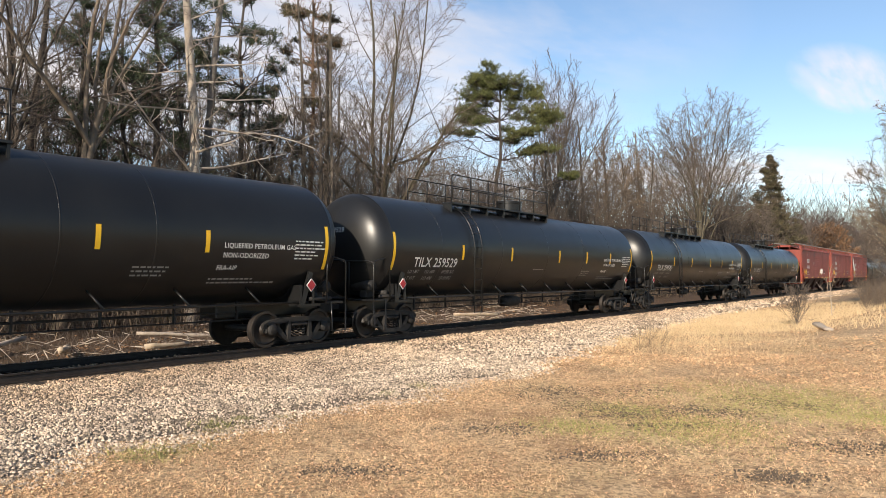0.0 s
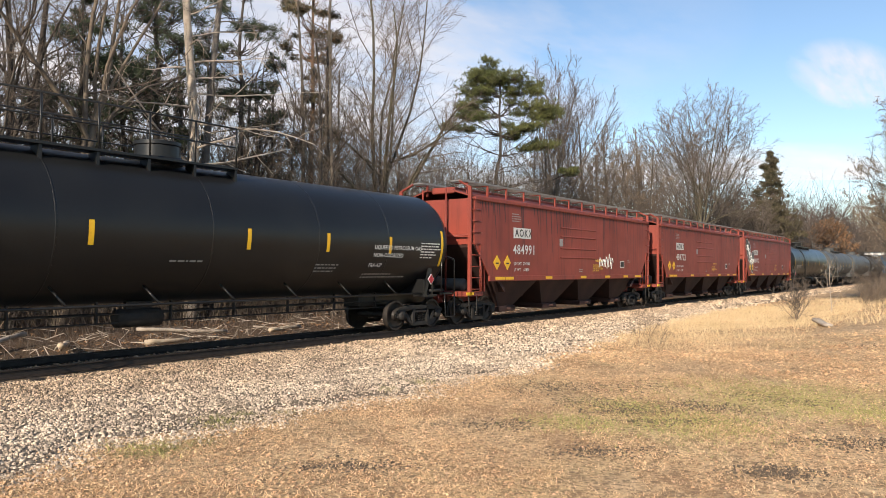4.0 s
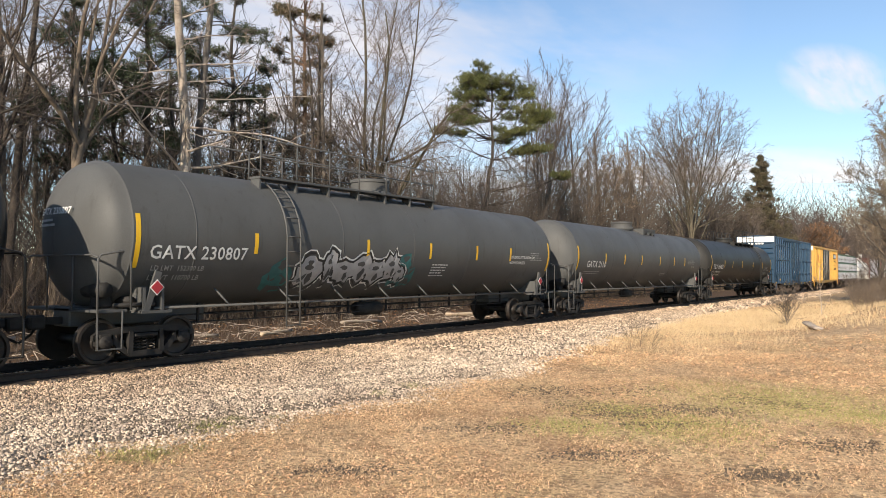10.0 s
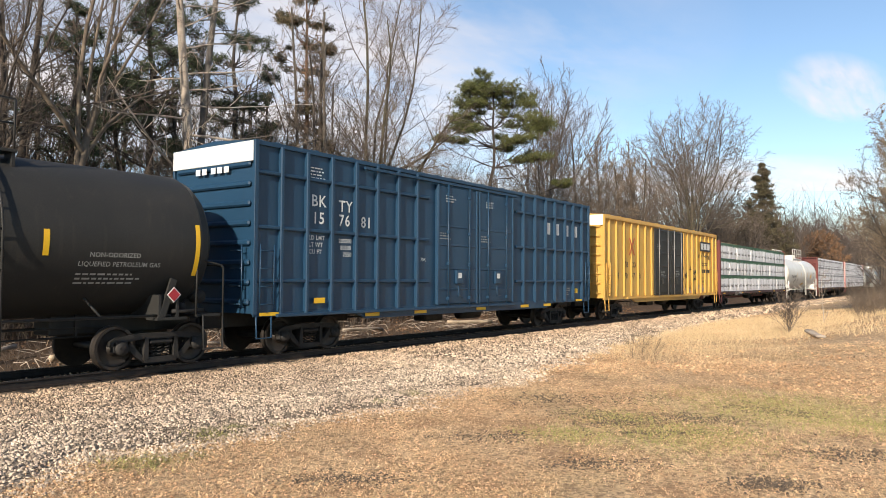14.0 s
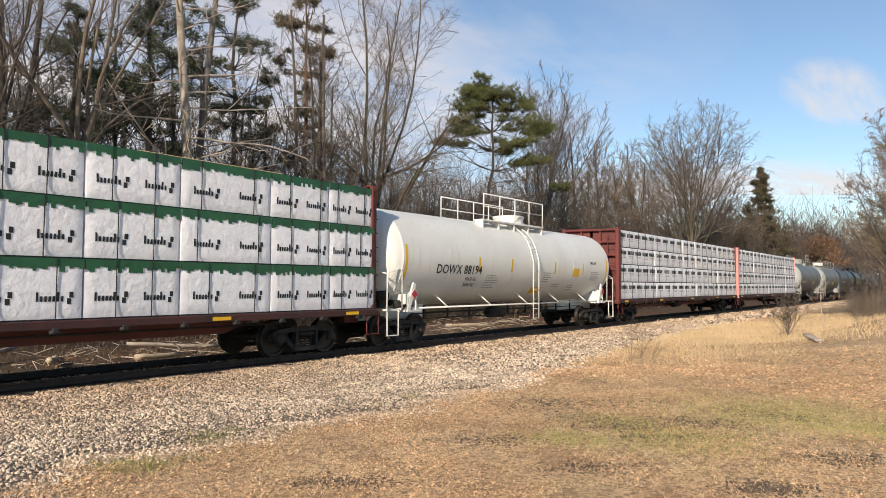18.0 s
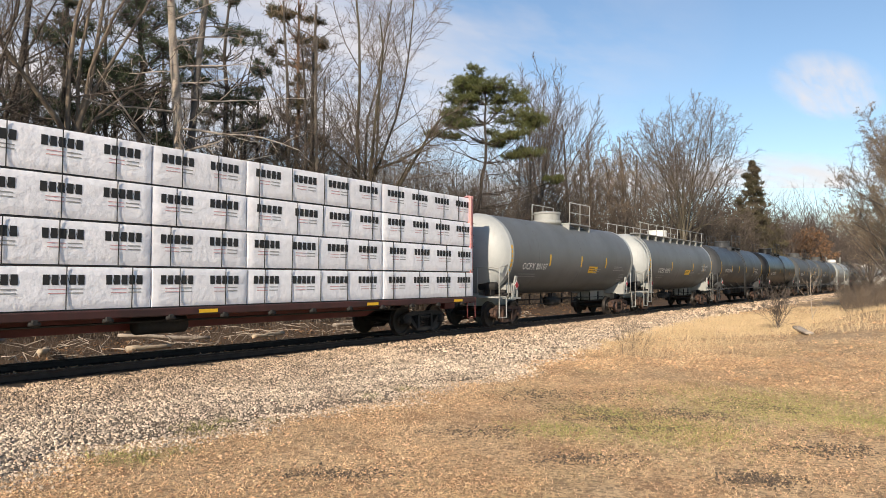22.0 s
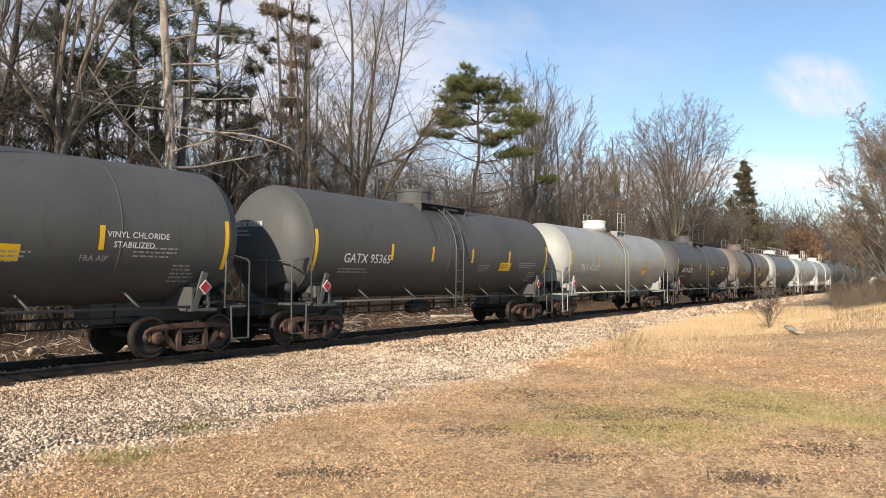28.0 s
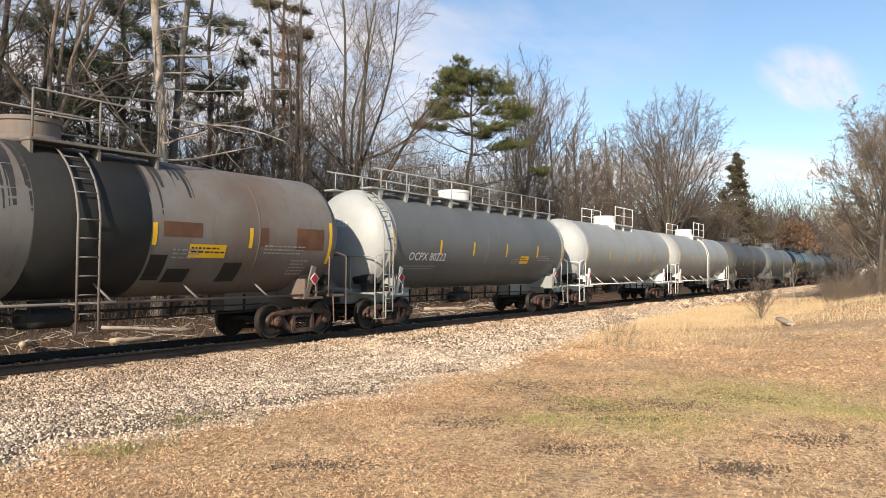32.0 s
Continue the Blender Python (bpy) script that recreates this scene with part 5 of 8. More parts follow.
def bed_z(x, y):
    e = bed_edge(x)
    z = -0.188 - 0.085 * smooth(-1.5, -4.5, y) + 0.012 * np.sin(x * 3.1 + y * 2) * np.sin(y * 3.7)
    z = z - 0.05 * smooth(1.5, 2.6, y)
    z = np.where(y < e + 0.6, np.minimum(z, z - 0.16 * smooth(0.6, -0.1, y - e)), z)
    return np.where(y > 2.6, z - 0.35 * (y - 2.6), z)


bed = sheet("ballast_bed", np.concatenate([np.linspace(-300, -12, 60), np.linspace(-11, 60, 285), np.linspace(61, 500, 160)]), np.linspace(-8.2, 4.0, 62), bed_z, BED, "pale limestone ballast bed beside the rails")

RAIL_PROF = [(-0.076, -0.172), (-0.076, -0.16), (-0.012, -0.14), (-0.01, -0.045), (-0.037, -0.032), (-0.037, -0.006), (-0.03, 0.0), (0.03, 0.0), (0.037, -0.006), (0.037, -0.032), (0.01, -0.045), (0.012, -0.14), (0.076, -0.16), (0.076, -0.172)]
for s in (-1, 1):
    rail = thing("rail", "rusty steel rail with a polished head", "rail", "rails of the track")
    part("rail_web", MB().prism([(s * 0.754 + a, b) for a, b in RAIL_PROF], -300, 600, axis="x"), RAIL, rail)
    part("rail_head", MB().box(-300, 600, s * 0.754 - 0.026, s * 0.754 + 0.026, 0.0, 0.0015), RAIL_TOP, rail)
track = thing("track_ties", "dark creosoted timber railway ties half buried in ballast", "railway ties")
tie_me = MB().box(-0.115, 0.115, -1.3, 1.3, -0.34, -0.176, 0.012).mesh("tie", TIE)
plate_me = MB().box(-0.09, 0.09, -0.178, 0.178, -0.178, -0.172).mesh("tie_plate", RAIL)
for i in range(250):
    x = -18 + i * 0.52
    t = part("tie", tie_me, TIE, track, "", pose(x + random.uniform(-0.02, 0.02), 0, 0, 0, 0, random.uniform(-1, 1)))
    if i % 1 == 0 and i < 110:
        part("tie_plate", plate_me, RAIL, t, "", pose(0, -0.757, 0))
        part("tie_plate", plate_me, RAIL, t, "", pose(0, 0.757, 0))


def scatter_mesh(name, protos, P, S, R, mat, parent=None, label="", kind="stuff"):
    """Many small pieces in one mesh: places P, sizes S (n, 3), turns R about z."""
    vs, fs, k = [], [], 0
    rnd = np.random.RandomState(len(P))
    which = rnd.randint(len(protos), size=len(P))
    for w, (pv, pf) in enumerate(protos):
        m = which == w
        if not m.any():
            continue
        pv, pf = np.array(pv, float), np.array(pf)
        q = pv[None] * S[m][:, None, :]
        c, s = np.cos(R[m])[:, None], np.sin(R[m])[:, None]
        v = np.stack([q[..., 0] * c - q[..., 1] * s, q[..., 0] * s + q[..., 1] * c, q[..., 2]], -1) + P[m][:, None, :]
        vs.append(v.reshape(-1, 3))
        fs.append((pf[None] + (np.arange(m.sum()) * len(pv))[:, None, None] + k).reshape(-1, pf.shape[1]))
        k += m.sum() * len(pv)
    V, F = np.concatenate(vs), np.concatenate(fs)
    me = bpy.data.meshes.new(name)
    me.vertices.add(len(V))
    me.vertices.foreach_set("co", V.ravel())
    nf, w = F.shape
    me.loops.add(nf * w)
    me.loops.foreach_set("vertex_index", F.ravel())
    me.polygons.add(nf)
    me.polygons.foreach_set("loop_start", np.arange(nf) * w)
    me.update(calc_edges=True)
    me.shade_flat()
    me.materials.append(mat)
    ob = new(name, me)
    ob.parent = parent
    return tagged(ob, label, "", "", kind)


def stone_protos(n=7):
    out = []
    rnd = np.random.RandomState(5)
    base = np.array([(1, 0, -.2), (-1, 0, -.2), (0, 1, -.2), (0, -1, -.2), (.5, .5, .7), (-.5, .5, .7), (-.5, -.5, .7), (.5, -.5, .7)], float)
    tri = [(4, 5, 6), (4, 6, 7), (0, 2, 4), (2, 5, 4), (2, 1, 5), (1, 6, 5), (1, 3, 6), (3, 7, 6), (3, 0, 7), (0, 4, 7)]
    for i in range(n):
        out.append((base * rnd.uniform(0.6, 1.2, base.shape) * (1, 1, 1.1), tri))
    return out


def strew(n, x0, x1, power=1.0, seed=1, y0=None, y1=None, lo=0.02, hi=0.04):
    rnd = np.random.RandomState(seed)
    x = x0 + (x1 - x0) * rnd.rand(n) ** power
    e = bed_edge(x) - 0.15 - 0.5 * rnd.rand(n) ** 4
    y = e + (-1.05 - e) * rnd.rand(n)
    if y0 is not None:
        y = y0 + (y1 - y0) * rnd.rand(n)
    s = rnd.uniform(lo, hi, (n, 1)) * rnd.uniform(0.55, 1.35, (n, 3))
    z = np.maximum(bed_z(x, y), ground_z(x, y)) + s[:, 2] * 0.3
    return np.stack([x, y, z], -1), s, rnd.rand(n) * 6.28


STONES = stone_protos()
scatter_mesh("ballast_stones", STONES, *strew(48000, 2.0, 16, 1.1, 1, lo=0.009, hi=0.027), STONE, bed, "crushed pale limestone")
scatter_mesh("ballast_stones", STONES, *strew(17000, 14, 42, 1.3, 2, lo=0.022, hi=0.046), STONE, bed, "crushed pale limestone")
scatter_mesh("ballast_stones", STONES, *strew(4000, 40, 130, 1.3, 8, lo=0.05, hi=0.1), STONE, bed, "crushed pale limestone")
scatter_mesh("ballast_stones", STONES, *strew(2500, 2, 30, 1.2, 3, -0.7, 0.7), STONE, bed, "crushed limestone between the rails")
scatter_mesh("ballast_stones", STONES, *strew(3500, 4, 40, 1.2, 4, 0.85, 2.8), STONE, bed, "crushed limestone beyond the rails")
P, S, R = strew(300, 3.2, 8.0, 1.0, 7, lo=0.022, hi=0.038)
near_stones = []
for v, f in STONES:
    near_stones.append(MB().add([tuple(q) for q in v], f).mesh("stone", STONE_PART))
for i in range(300):
    m = pose(*P[i], 0, 0, math.degrees(R[i])) @ Matrix.Diagonal((*S[i], 1))
    part("stone", near_stones[i % len(near_stones)], STONE_PART, bed, "", m)


# ---- grass, leaves ----
def blades(n, xf, yf, h, seed, mat, name, label, width=0.006, lean=0.5, keep=None):
    rnd = np.random.RandomState(seed)
    x, y = xf(rnd, n), yf(rnd, n)
    ok = y < bed_edge(x) + 0.25 if keep is None else keep(x, y)
    x, y = x[ok], y[ok]
    n = len(x)
    z = np.maximum(ground_z(x, y), bed_z(x, y)) - 0.01
    a, hh, w = rnd.rand(n) * 6.28, h * rnd.uniform(0.4, 1.2, n), width * rnd.uniform(0.6, 1.4, n)
    lx, ly = rnd.normal(0, lean, n) * hh, rnd.normal(0, lean, n) * hh
    v = np.empty((n, 3, 3))
    v[:, 0] = np.stack([x - w * np.cos(a), y - w * np.sin(a), z], -1)
    v[:, 1] = np.stack([x + w * np.cos(a), y + w * np.sin(a), z], -1)
    v[:, 2] = np.stack([x + lx, y + ly, z + hh], -1)
    me = bpy.data.meshes.new(name)
    me.vertices.add(n * 3)
    me.vertices.foreach_set("co", v.ravel())
    me.loops.add(n * 3)
    me.loops.foreach_set("vertex_index", np.arange(n * 3))
    me.polygons.add(n)
    me.polygons.foreach_set("loop_start", np.arange(n) * 3)
    me.update(calc_edges=True)
    me.materials.append(mat)
    return tagged(new(name, me), label, "grass", "", "stuff")


def tufted(x, y):
    """Grass stands in small clumps with worn gaps between them."""
    c = np.sin(x * 9.1 + 2.3 * np.sin(y * 5.3)) * np.sin(y * 10.7 + 1.9 * np.sin(x * 6.1)) + 0.7 * np.sin(x * 2.9 + y * 1.3 + 2 * np.sin(y * 0.9)) * np.sin(y * 3.7 - x)
    return (y < bed_edge(x) + 0.25) & (np.sin(x * 127.1 + y * 311.7) * 43758.5 % 1 < 0.62 + 0.45 * c)


lawn_x = lambda a, b, p: (lambda r, n: a + (b - a) * r.rand(n) ** p)
lawn_y = lambda a, b: (lambda r, n: a + (b - a) * r.rand(n))
blades(170000, lawn_x(2.5, 26, 1.5), lawn_y(-16, -5.5), 0.05, 11, STRAW, "dry_grass", "short dry straw-coloured lawn grass", 0.0045, 1.0, tufted)
blades(45000, lawn_x(2.5, 24, 1.6), lawn_y(-16, -5.5), 0.045, 16, THATCH, "dead_thatch", "brown dead thatch between the straw", 0.006, 1.1)


GREEN_SPOTS = ((13.6, -12.51, 1.01, 1.21), (10.53, -11.78, 0.71, 0.69), (9.57, -10.44, 0.39, 0.46), (13.13, -13.82, 0.64, 0.91), (6.43, -6.39, 0.17, 0.26), (5.11, -6.91, 0.22, 0.25), (4.92, -6.64, 0.17, 0.22), (11.32, -10.49, 0.44, 0.49))


def patch_keep(x, y):
    v = 0 * x
    for cx, cy, rx, ry in GREEN_SPOTS:
        v = np.maximum(v, np.exp(-((x - cx) / rx) ** 2 - ((y - cy) / ry) ** 2))
    return np.sin(x * 127.1 + y * 311.7) * 0.5 + 0.5 < v * 0.55


blades(480000, lawn_x(4.5, 22, 1.0), lawn_y(-16, -6), 0.055, 12, GREEN, "green_grass", "patches of green lawn grass", 0.006, 0.7, patch_keep)
EDGE_TUFTS = ((4.85, -6.95, 0.16), (5.2, -7.1, 0.22), (5.6, -7.15, 0.2), (6.5, -6.4, 0.2), (6.95, -6.35, 0.16), (7.6, -6.5, 0.13), (10.0, -6.5, 0.15), (11.05, -6.45, 0.2))


def edge_keep(x, y):
    v = 0 * x
    for cx, cy, r in EDGE_TUFTS:
        v = np.maximum(v, np.exp(-((x - cx) ** 2 + (y - cy) ** 2) / r ** 2))
    return np.sin(x * 127.1 + y * 311.7) * 43758.5 % 1 < v


blades(36000, lawn_x(4.3, 11.6, 1.0), lawn_y(-7.8, -5.6), 0.075, 17, GREEN_DARK, "green_grass", "tufts of green grass along the ballast", 0.004, 0.9, edge_keep)
tall = lambda x, y: (y < bed_edge(x) - 0.2) & (np.sin(x * 12.9898 + y * 78.233) * 0.5 + 0.5 < np.clip((x - 19.0) / 9, 0, 1) * 0.7 * np.clip((y + 12.0) / 5.0, 0, 1) ** 2)
blades(64000, lawn_x(17, 45, 1.3), lawn_y(-11, -4), 0.24, 13, STRAW_TALL, "tall_dry_grass", "clumps of tall dead straw grass", 0.0045, 0.45, tall)
blades(16000, lawn_x(28, 60, 1.2), lawn_y(-18, -5), 0.25, 14, STRAW_TALL, "tall_dry_grass", "dead grass on the bank", 0.008, 0.4)

leaf_p = [([(-1, 0, 0), (-0.3, 0.55, 0.6), (1, 0.1, 0.1), (-0.2, -0.6, 0.35)], [(0, 1, 2), (0, 2, 3)]), ([(-1, 0.2, 0.5), (0.2, 0.7, 0), (1, 0, 0.75), (0, -0.6, 0.1)], [(0, 1, 2), (0, 2, 3)])]


def leaves(n, x0, x1, y0, y1, p, seed, size, name="fallen_leaves", beyond=False, mat=LEAF):
    rnd = np.random.RandomState(seed)
    x = x0 + (x1 - x0) * rnd.rand(n) ** p
    y = y0 + (y1 - y0) * rnd.rand(n)
    d = np.sin(x * 0.9 + 2) * np.sin(y * 1.1) + 0.6 * np.sin(x * 2.3 - y * 1.7)
    near_bed = np.exp(-((bed_edge(x) - 0.7 - y) / 0.8) ** 2) * 0.7 + np.exp(-((x - 18.5 + 0.35 * (y + 9)) / 1.6) ** 2) * 0.9 + np.clip(1.6 - np.hypot(x, y + 15) / 6, 0, 0.6)
    ok = rnd.rand(n) < np.clip(0.3 + 0.6 * d + (0 if beyond else near_bed), 0.06, 1)
    if not beyond:
        ok &= y < bed_edge(x) + 0.7 * rnd.rand(n) ** 3
    x, y = x[ok], y[ok]
    n = len(x)
    s = size * rnd.uniform(0.4, 1.0, (n, 1)) ** 2 * 1.9 * rnd.uniform((0.7, 0.8, 0.8), (1.1, 1.4, 1.9), (n, 3))
    z = np.maximum(ground_z(x, y), bed_z(x, y) if not beyond else -9) + 0.008
    scatter_mesh(name, leaf_p, np.stack([x, y, z], -1), s, rnd.rand(n) * 6.28, mat, None, "fallen brown oak leaves")["category"] = "leaves"


leaves(120000, 2.8, 22, -16, -5.6, 1.4, 21, 0.0105)
leaves(26000, 2.8, 22, -16, -5.6, 1.3, 25, 0.0125, mat=LEAF_PALE)
leaves(9000, 2.8, 24, -16, -5.6, 1.3, 27, 0.0145, mat=LEAF_CURLED)
leaves(30000, 16, 60, -18, -4, 1.3, 22, 0.026)
leaves(14000, 16, 60, -18, -4, 1.3, 26, 0.026, mat=LEAF_PALE)
# the darker leaf colour here stands for the train's shade beyond the track
leaves(16000, 6, 60, 3.2, 12, 1.2, 23, 0.045, beyond=True, mat=LEAF_DEAD)

# bare soil where the turf has worn away: loose dark crumbs in long thin patches
SOIL = ((11.94, -11.44, 0.5, 0.34, 420), (10.95, -10.63, 0.37, 0.28, 260), (11.37, -9.96, 0.38, 0.31, 240), (11.91, -8.43, 0.37, 0.38, 160), (12.44, -9.17, 0.42, 0.32, 160), (13.14, -10.03, 0.37, 0.32, 140), (13.63, -11.87, 0.4, 0.35, 200), (13.45, -12.58, 0.34, 0.27, 150), (8.56, -13.25, 0.25, 0.18, 320), (8.28, -11.37, 0.34, 0.17, 220), (6.45, -5.83, 0.78, 0.28, 380), (5.82, -5.97, 0.47, 0.21, 200), (7.79, -6.23, 0.4, 0.23, 160), (10.44, -11.52, 0.74, 0.19, 200), (8.85, -9.63, 0.48, 0.22, 180), (6.09, -9.38, 0.38, 0.17, 240), (10.51, -13.69, 0.43, 0.21, 240), (22.21, -12.45, 0.61, 0.54, 90))
rnd_soil = np.random.RandomState(31)
P = []
for cx, cy, ra, rb, n in SOIL:
    q = rnd_soil.normal(0, 0.95, (n * 2, 2)) * (ra, rb)
    P.append(np.stack([cx + q[:, 0] * 0.583 + q[:, 1] * 0.812, cy - q[:, 0] * 0.812 + q[:, 1] * 0.583], -1))
P = np.concatenate(P)
s = rnd_soil.uniform(0.006, 0.021, (len(P), 1)) * rnd_soil.uniform(0.6, 1.4, (len(P), 3)) * (1, 1, 0.8)
scatter_mesh("bare_soil", STONES, np.stack([P[:, 0], P[:, 1], np.maximum(ground_z(P[:, 0], P[:, 1]), bed_z(P[:, 0], P[:, 1])) + 0.006], -1), s, rnd_soil.rand(len(P)) * 6.28, CLAY, None, "dark worn patches of bare soil in the lawn")["category"] = "soil"

# ---- clouds ----
def cloud_sheet(name, label, cx, cy, rx, ry, z, dens, scale_, seed):
    m = bpy.data.materials.new(name)
    m.use_nodes = True
    n, l = m.node_tree.nodes, m.node_tree.links
    n.remove(n["Principled BSDF"])
    tc = n.new("ShaderNodeTexCoord")
    mp = n.new("ShaderNodeMapping")
    mp.inputs["Location"].default_value = (seed, seed * 0.7, 0)
    mp.inputs["Scale"].default_value = (scale_, scale_ * 2.2, scale_)
    l.new(tc.outputs["Generated"], mp.inputs["Vector"])
    t = n.new("ShaderNodeTexNoise")
    t.inputs["Scale"].default_value, t.inputs["Detail"].default_value, t.inputs["Roughness"].default_value = 1.0, 7.0, 0.62
    l.new(mp.outputs[0], t.inputs["Vector"])
    g = n.new("ShaderNodeTexGradient")
    g.gradient_type = "SPHERICAL"
    m2 = n.new("ShaderNodeMapping")
    m2.inputs["Location"].default_value, m2.inputs["Scale"].default_value = (-1, -1, 0), (2, 2, 0)
    l.new(tc.outputs["Generated"], m2.inputs["Vector"])
    l.new(m2.outputs[0], g.inputs["Vector"])
    a = n.new("ShaderNodeMath")
    a.operation = "MULTIPLY"
    r = n.new("ShaderNodeMapRange")
    r.inputs["From Min"].default_value, r.inputs["From Max"].default_value, r.inputs["To Max"].default_value = 0.38, 0.72, dens
    l.new(t.outputs["Fac"], r.inputs["Value"])
    l.new(r.outputs[0], a.inputs[0])
    g2 = n.new("ShaderNodeMapRange")
    g2.inputs["From Max"].default_value = 0.45
    l.new(g.outputs["Fac"], g2.inputs["Value"])
    l.new(g2.outputs[0], a.inputs[1])
    tr, em, mx = n.new("ShaderNodeBsdfTransparent"), n.new("ShaderNodeEmission"), n.new("ShaderNodeMixShader")
    em.inputs["Color"].default_value, em.inputs["Strength"].default_value = (1.0, 0.95, 0.97, 1), 0.72
    l.new(a.outputs[0], mx.inputs[0])
    l.new(tr.outputs[0], mx.inputs[1])
    l.new(em.outputs[0], mx.inputs[2])
    l.new(mx.outputs[0], n["Material Output"].inputs["Surface"])
    mb = MB().box(cx - rx, cx + rx, cy - ry, cy + ry, z, z + 1)
    ob = tagged(new("cloud", mb.mesh("cloud", m)), label, "cloud", "", "structure")
    return ob


cloud_sheet("cloud_vapour", "soft white cloud in a blue sky", 2650, 305, 540, 165, 610, 0.62, 2.0, 3.1)
cloud_sheet("low_cloud_vapour", "pale cloud bank low over the horizon", 3000, 2000, 1500, 1700, 380, 0.8, 4.0, 7.7)
cloud_sheet("high_cloud_vapour", "thin high streaks of cloud", 2300, 260, 700, 330, 1150, 0.4, 5.0, 1.3)
cloud_sheet("veil_cloud_vapour", "pale veil of cloud behind the wood", 1250, 1900, 1500, 1600, 520, 1.0, 2.0, 4.4)
cloud_sheet("bank_cloud_vapour", "pinkish cloud bank low over the line", 5200, 1000, 1500, 900, 620, 0.95, 3.0, 9.2)

# ---- trees ----
def unit(a):
    return a / np.maximum(np.linalg.norm(a, axis=-1, keepdims=True), 1e-9)


def branches(rs, p, d, length, r, n, wob, lift, taper=0.3, thin=0.0):
    """Bent branches: their points (m, n + 1, 3) and radii (m, n + 1)."""
    pts = [p]
    for i in range(n):
        d = unit(d + rs.normal(0, wob, d.shape) + np.array((0, 0, lift)))
        p = p + d * (length / n)[:, None]
        pts.append(p)
    return np.stack(pts, 1), np.maximum(thin, r[:, None] * (1 - (1 - taper) * np.linspace(0, 1, n + 1)))


def forks(rs, pts, rad, k, start, angle):
    """k side branches on each branch: place, direction, radius of the parent there, how far along it, which parent."""
    m, n = len(pts), pts.shape[1] - 1
    j, par = np.tile(np.arange(k), m), np.repeat(np.arange(m), k)
    t = start + (1 - start) * (j + rs.rand(m * k)) / k
    i = np.minimum(n - 1, (t * n).astype(int))
    a, b = pts[par, i], pts[par, i + 1]
    dd = unit(b - a)
    ref = unit(np.cross(dd, np.where(np.abs(dd[:, 2:]) > 0.9, np.array((1.0, 0, 0)), np.array((0, 0, 1.0)))))
    az = (j * 2.4 + rs.rand(m)[par] * 6.283 + rs.normal(0, 0.5, m * k))[:, None]
    ang = np.radians(rs.uniform(angle[0], angle[1], m * k))[:, None]
    side = ref * np.cos(az) + np.cross(ref, dd) * np.sin(az)
    return a + (b - a) * (t * n - i)[:, None], unit(dd * np.cos(ang) + side * np.sin(ang)), rad[par, i], t, par


def reach(p, d, cz, rz, rx):
    """How far the crown's outline lies from p along d."""
    k = np.array((1 / rx, 1 / rx, 1 / rz))
    q, e = (p - (0, 0, cz)) * k, d * k
    a, b, c = (e * e).sum(1), (q * e).sum(1), (q * q).sum(1) - 1
    s = b * b - a * c
    return np.where(s > 0, np.maximum(0, (-b + np.sqrt(np.maximum(s, 0))) / a), 0)


class Rods:
    """Collects tapered rods and spikes of one mesh, all in triangles."""

    def __init__(self):
        self.v, self.f, self.k = [], [], 0

    def rods(self, pts, rad, sides):
        m, n = pts.shape[:2]
        tang = unit(np.gradient(pts, axis=1))
        u = unit(np.cross(tang, np.where(np.abs(tang[:, :1, 2:]) > 0.85, np.array((1.0, 0.1, 0)), np.array((0.1, 0, 1.0)))))
        w = np.cross(tang, u)
        a = np.arange(sides) * 2 * math.pi / sides
        ring = pts[:, :, None] + rad[:, :, None, None] * (u[:, :, None] * np.cos(a)[:, None] + w[:, :, None] * np.sin(a)[:, None])
        i = self.k + np.arange(m * n * sides).reshape(m, n, sides)
        p, q = i[:, :-1], np.roll(i, -1, 2)[:, :-1]
        r, s = i[:, 1:], np.roll(i, -1, 2)[:, 1:]
        self.f += [np.stack([p, q, s], -1).reshape(-1, 3), np.stack([p, s, r], -1).reshape(-1, 3)]
        self.v.append(ring.reshape(-1, 3))
        self.k += m * n * sides
        return self

    def spikes(self, rs, a, b, r):
        d = unit(b - a)
        u = unit(np.cross(d, rs.normal(size=d.shape)))
        w = np.cross(d, u)
        r = np.asarray(r)[:, None]
        self.v.append(np.stack([a + u * r, a + (w * 0.87 - u * 0.5) * r, a - (w * 0.87 + u * 0.5) * r, b], 1).reshape(-1, 3))
        i = self.k + np.arange(len(a))[:, None] * 4
        self.f += [np.concatenate([i + j, i + (j + 1) % 3, i + 3], 1) for j in range(3)]
        self.k += len(a) * 4
        return self

    def flakes(self, rs, p, size):
        """Small withered leaves, folded along the middle."""
        n = len(p)
        a, b = unit(rs.normal(size=(n, 3))), rs.normal(size=(n, 3))
        b = unit(np.cross(a, b))
        s = size * rs.uniform(0.6, 1.3, (n, 1))
        self.v.append(np.stack([p, p + (a + b * 0.45) * s * 0.5, p + a * s, p + (a - b * 0.45) * s * 0.5 + np.cross(a, b) * s * 0.2], 1).reshape(-1, 3))
        i = self.k + np.arange(n)[:, None] * 4
        self.f += [np.concatenate([i, i + 1, i + 2], 1), np.concatenate([i, i + 2, i + 3], 1)]
        self.k += n * 4
        return self

    def mesh(self, name, mat, smooth_=True):
        V, F = np.concatenate(self.v), np.concatenate(self.f)
        me = bpy.data.meshes.new(name)
        me.vertices.add(len(V))
        me.vertices.foreach_set("co", V.ravel())
        me.loops.add(F.size)
        me.loops.foreach_set("vertex_index", F.ravel())
        me.polygons.add(len(F))
        me.polygons.foreach_set("loop_start", np.arange(len(F)) * 3)
        me.update(calc_edges=True)
        if not smooth_:
            me.shade_flat()
        me.materials.append(mat)
        return me


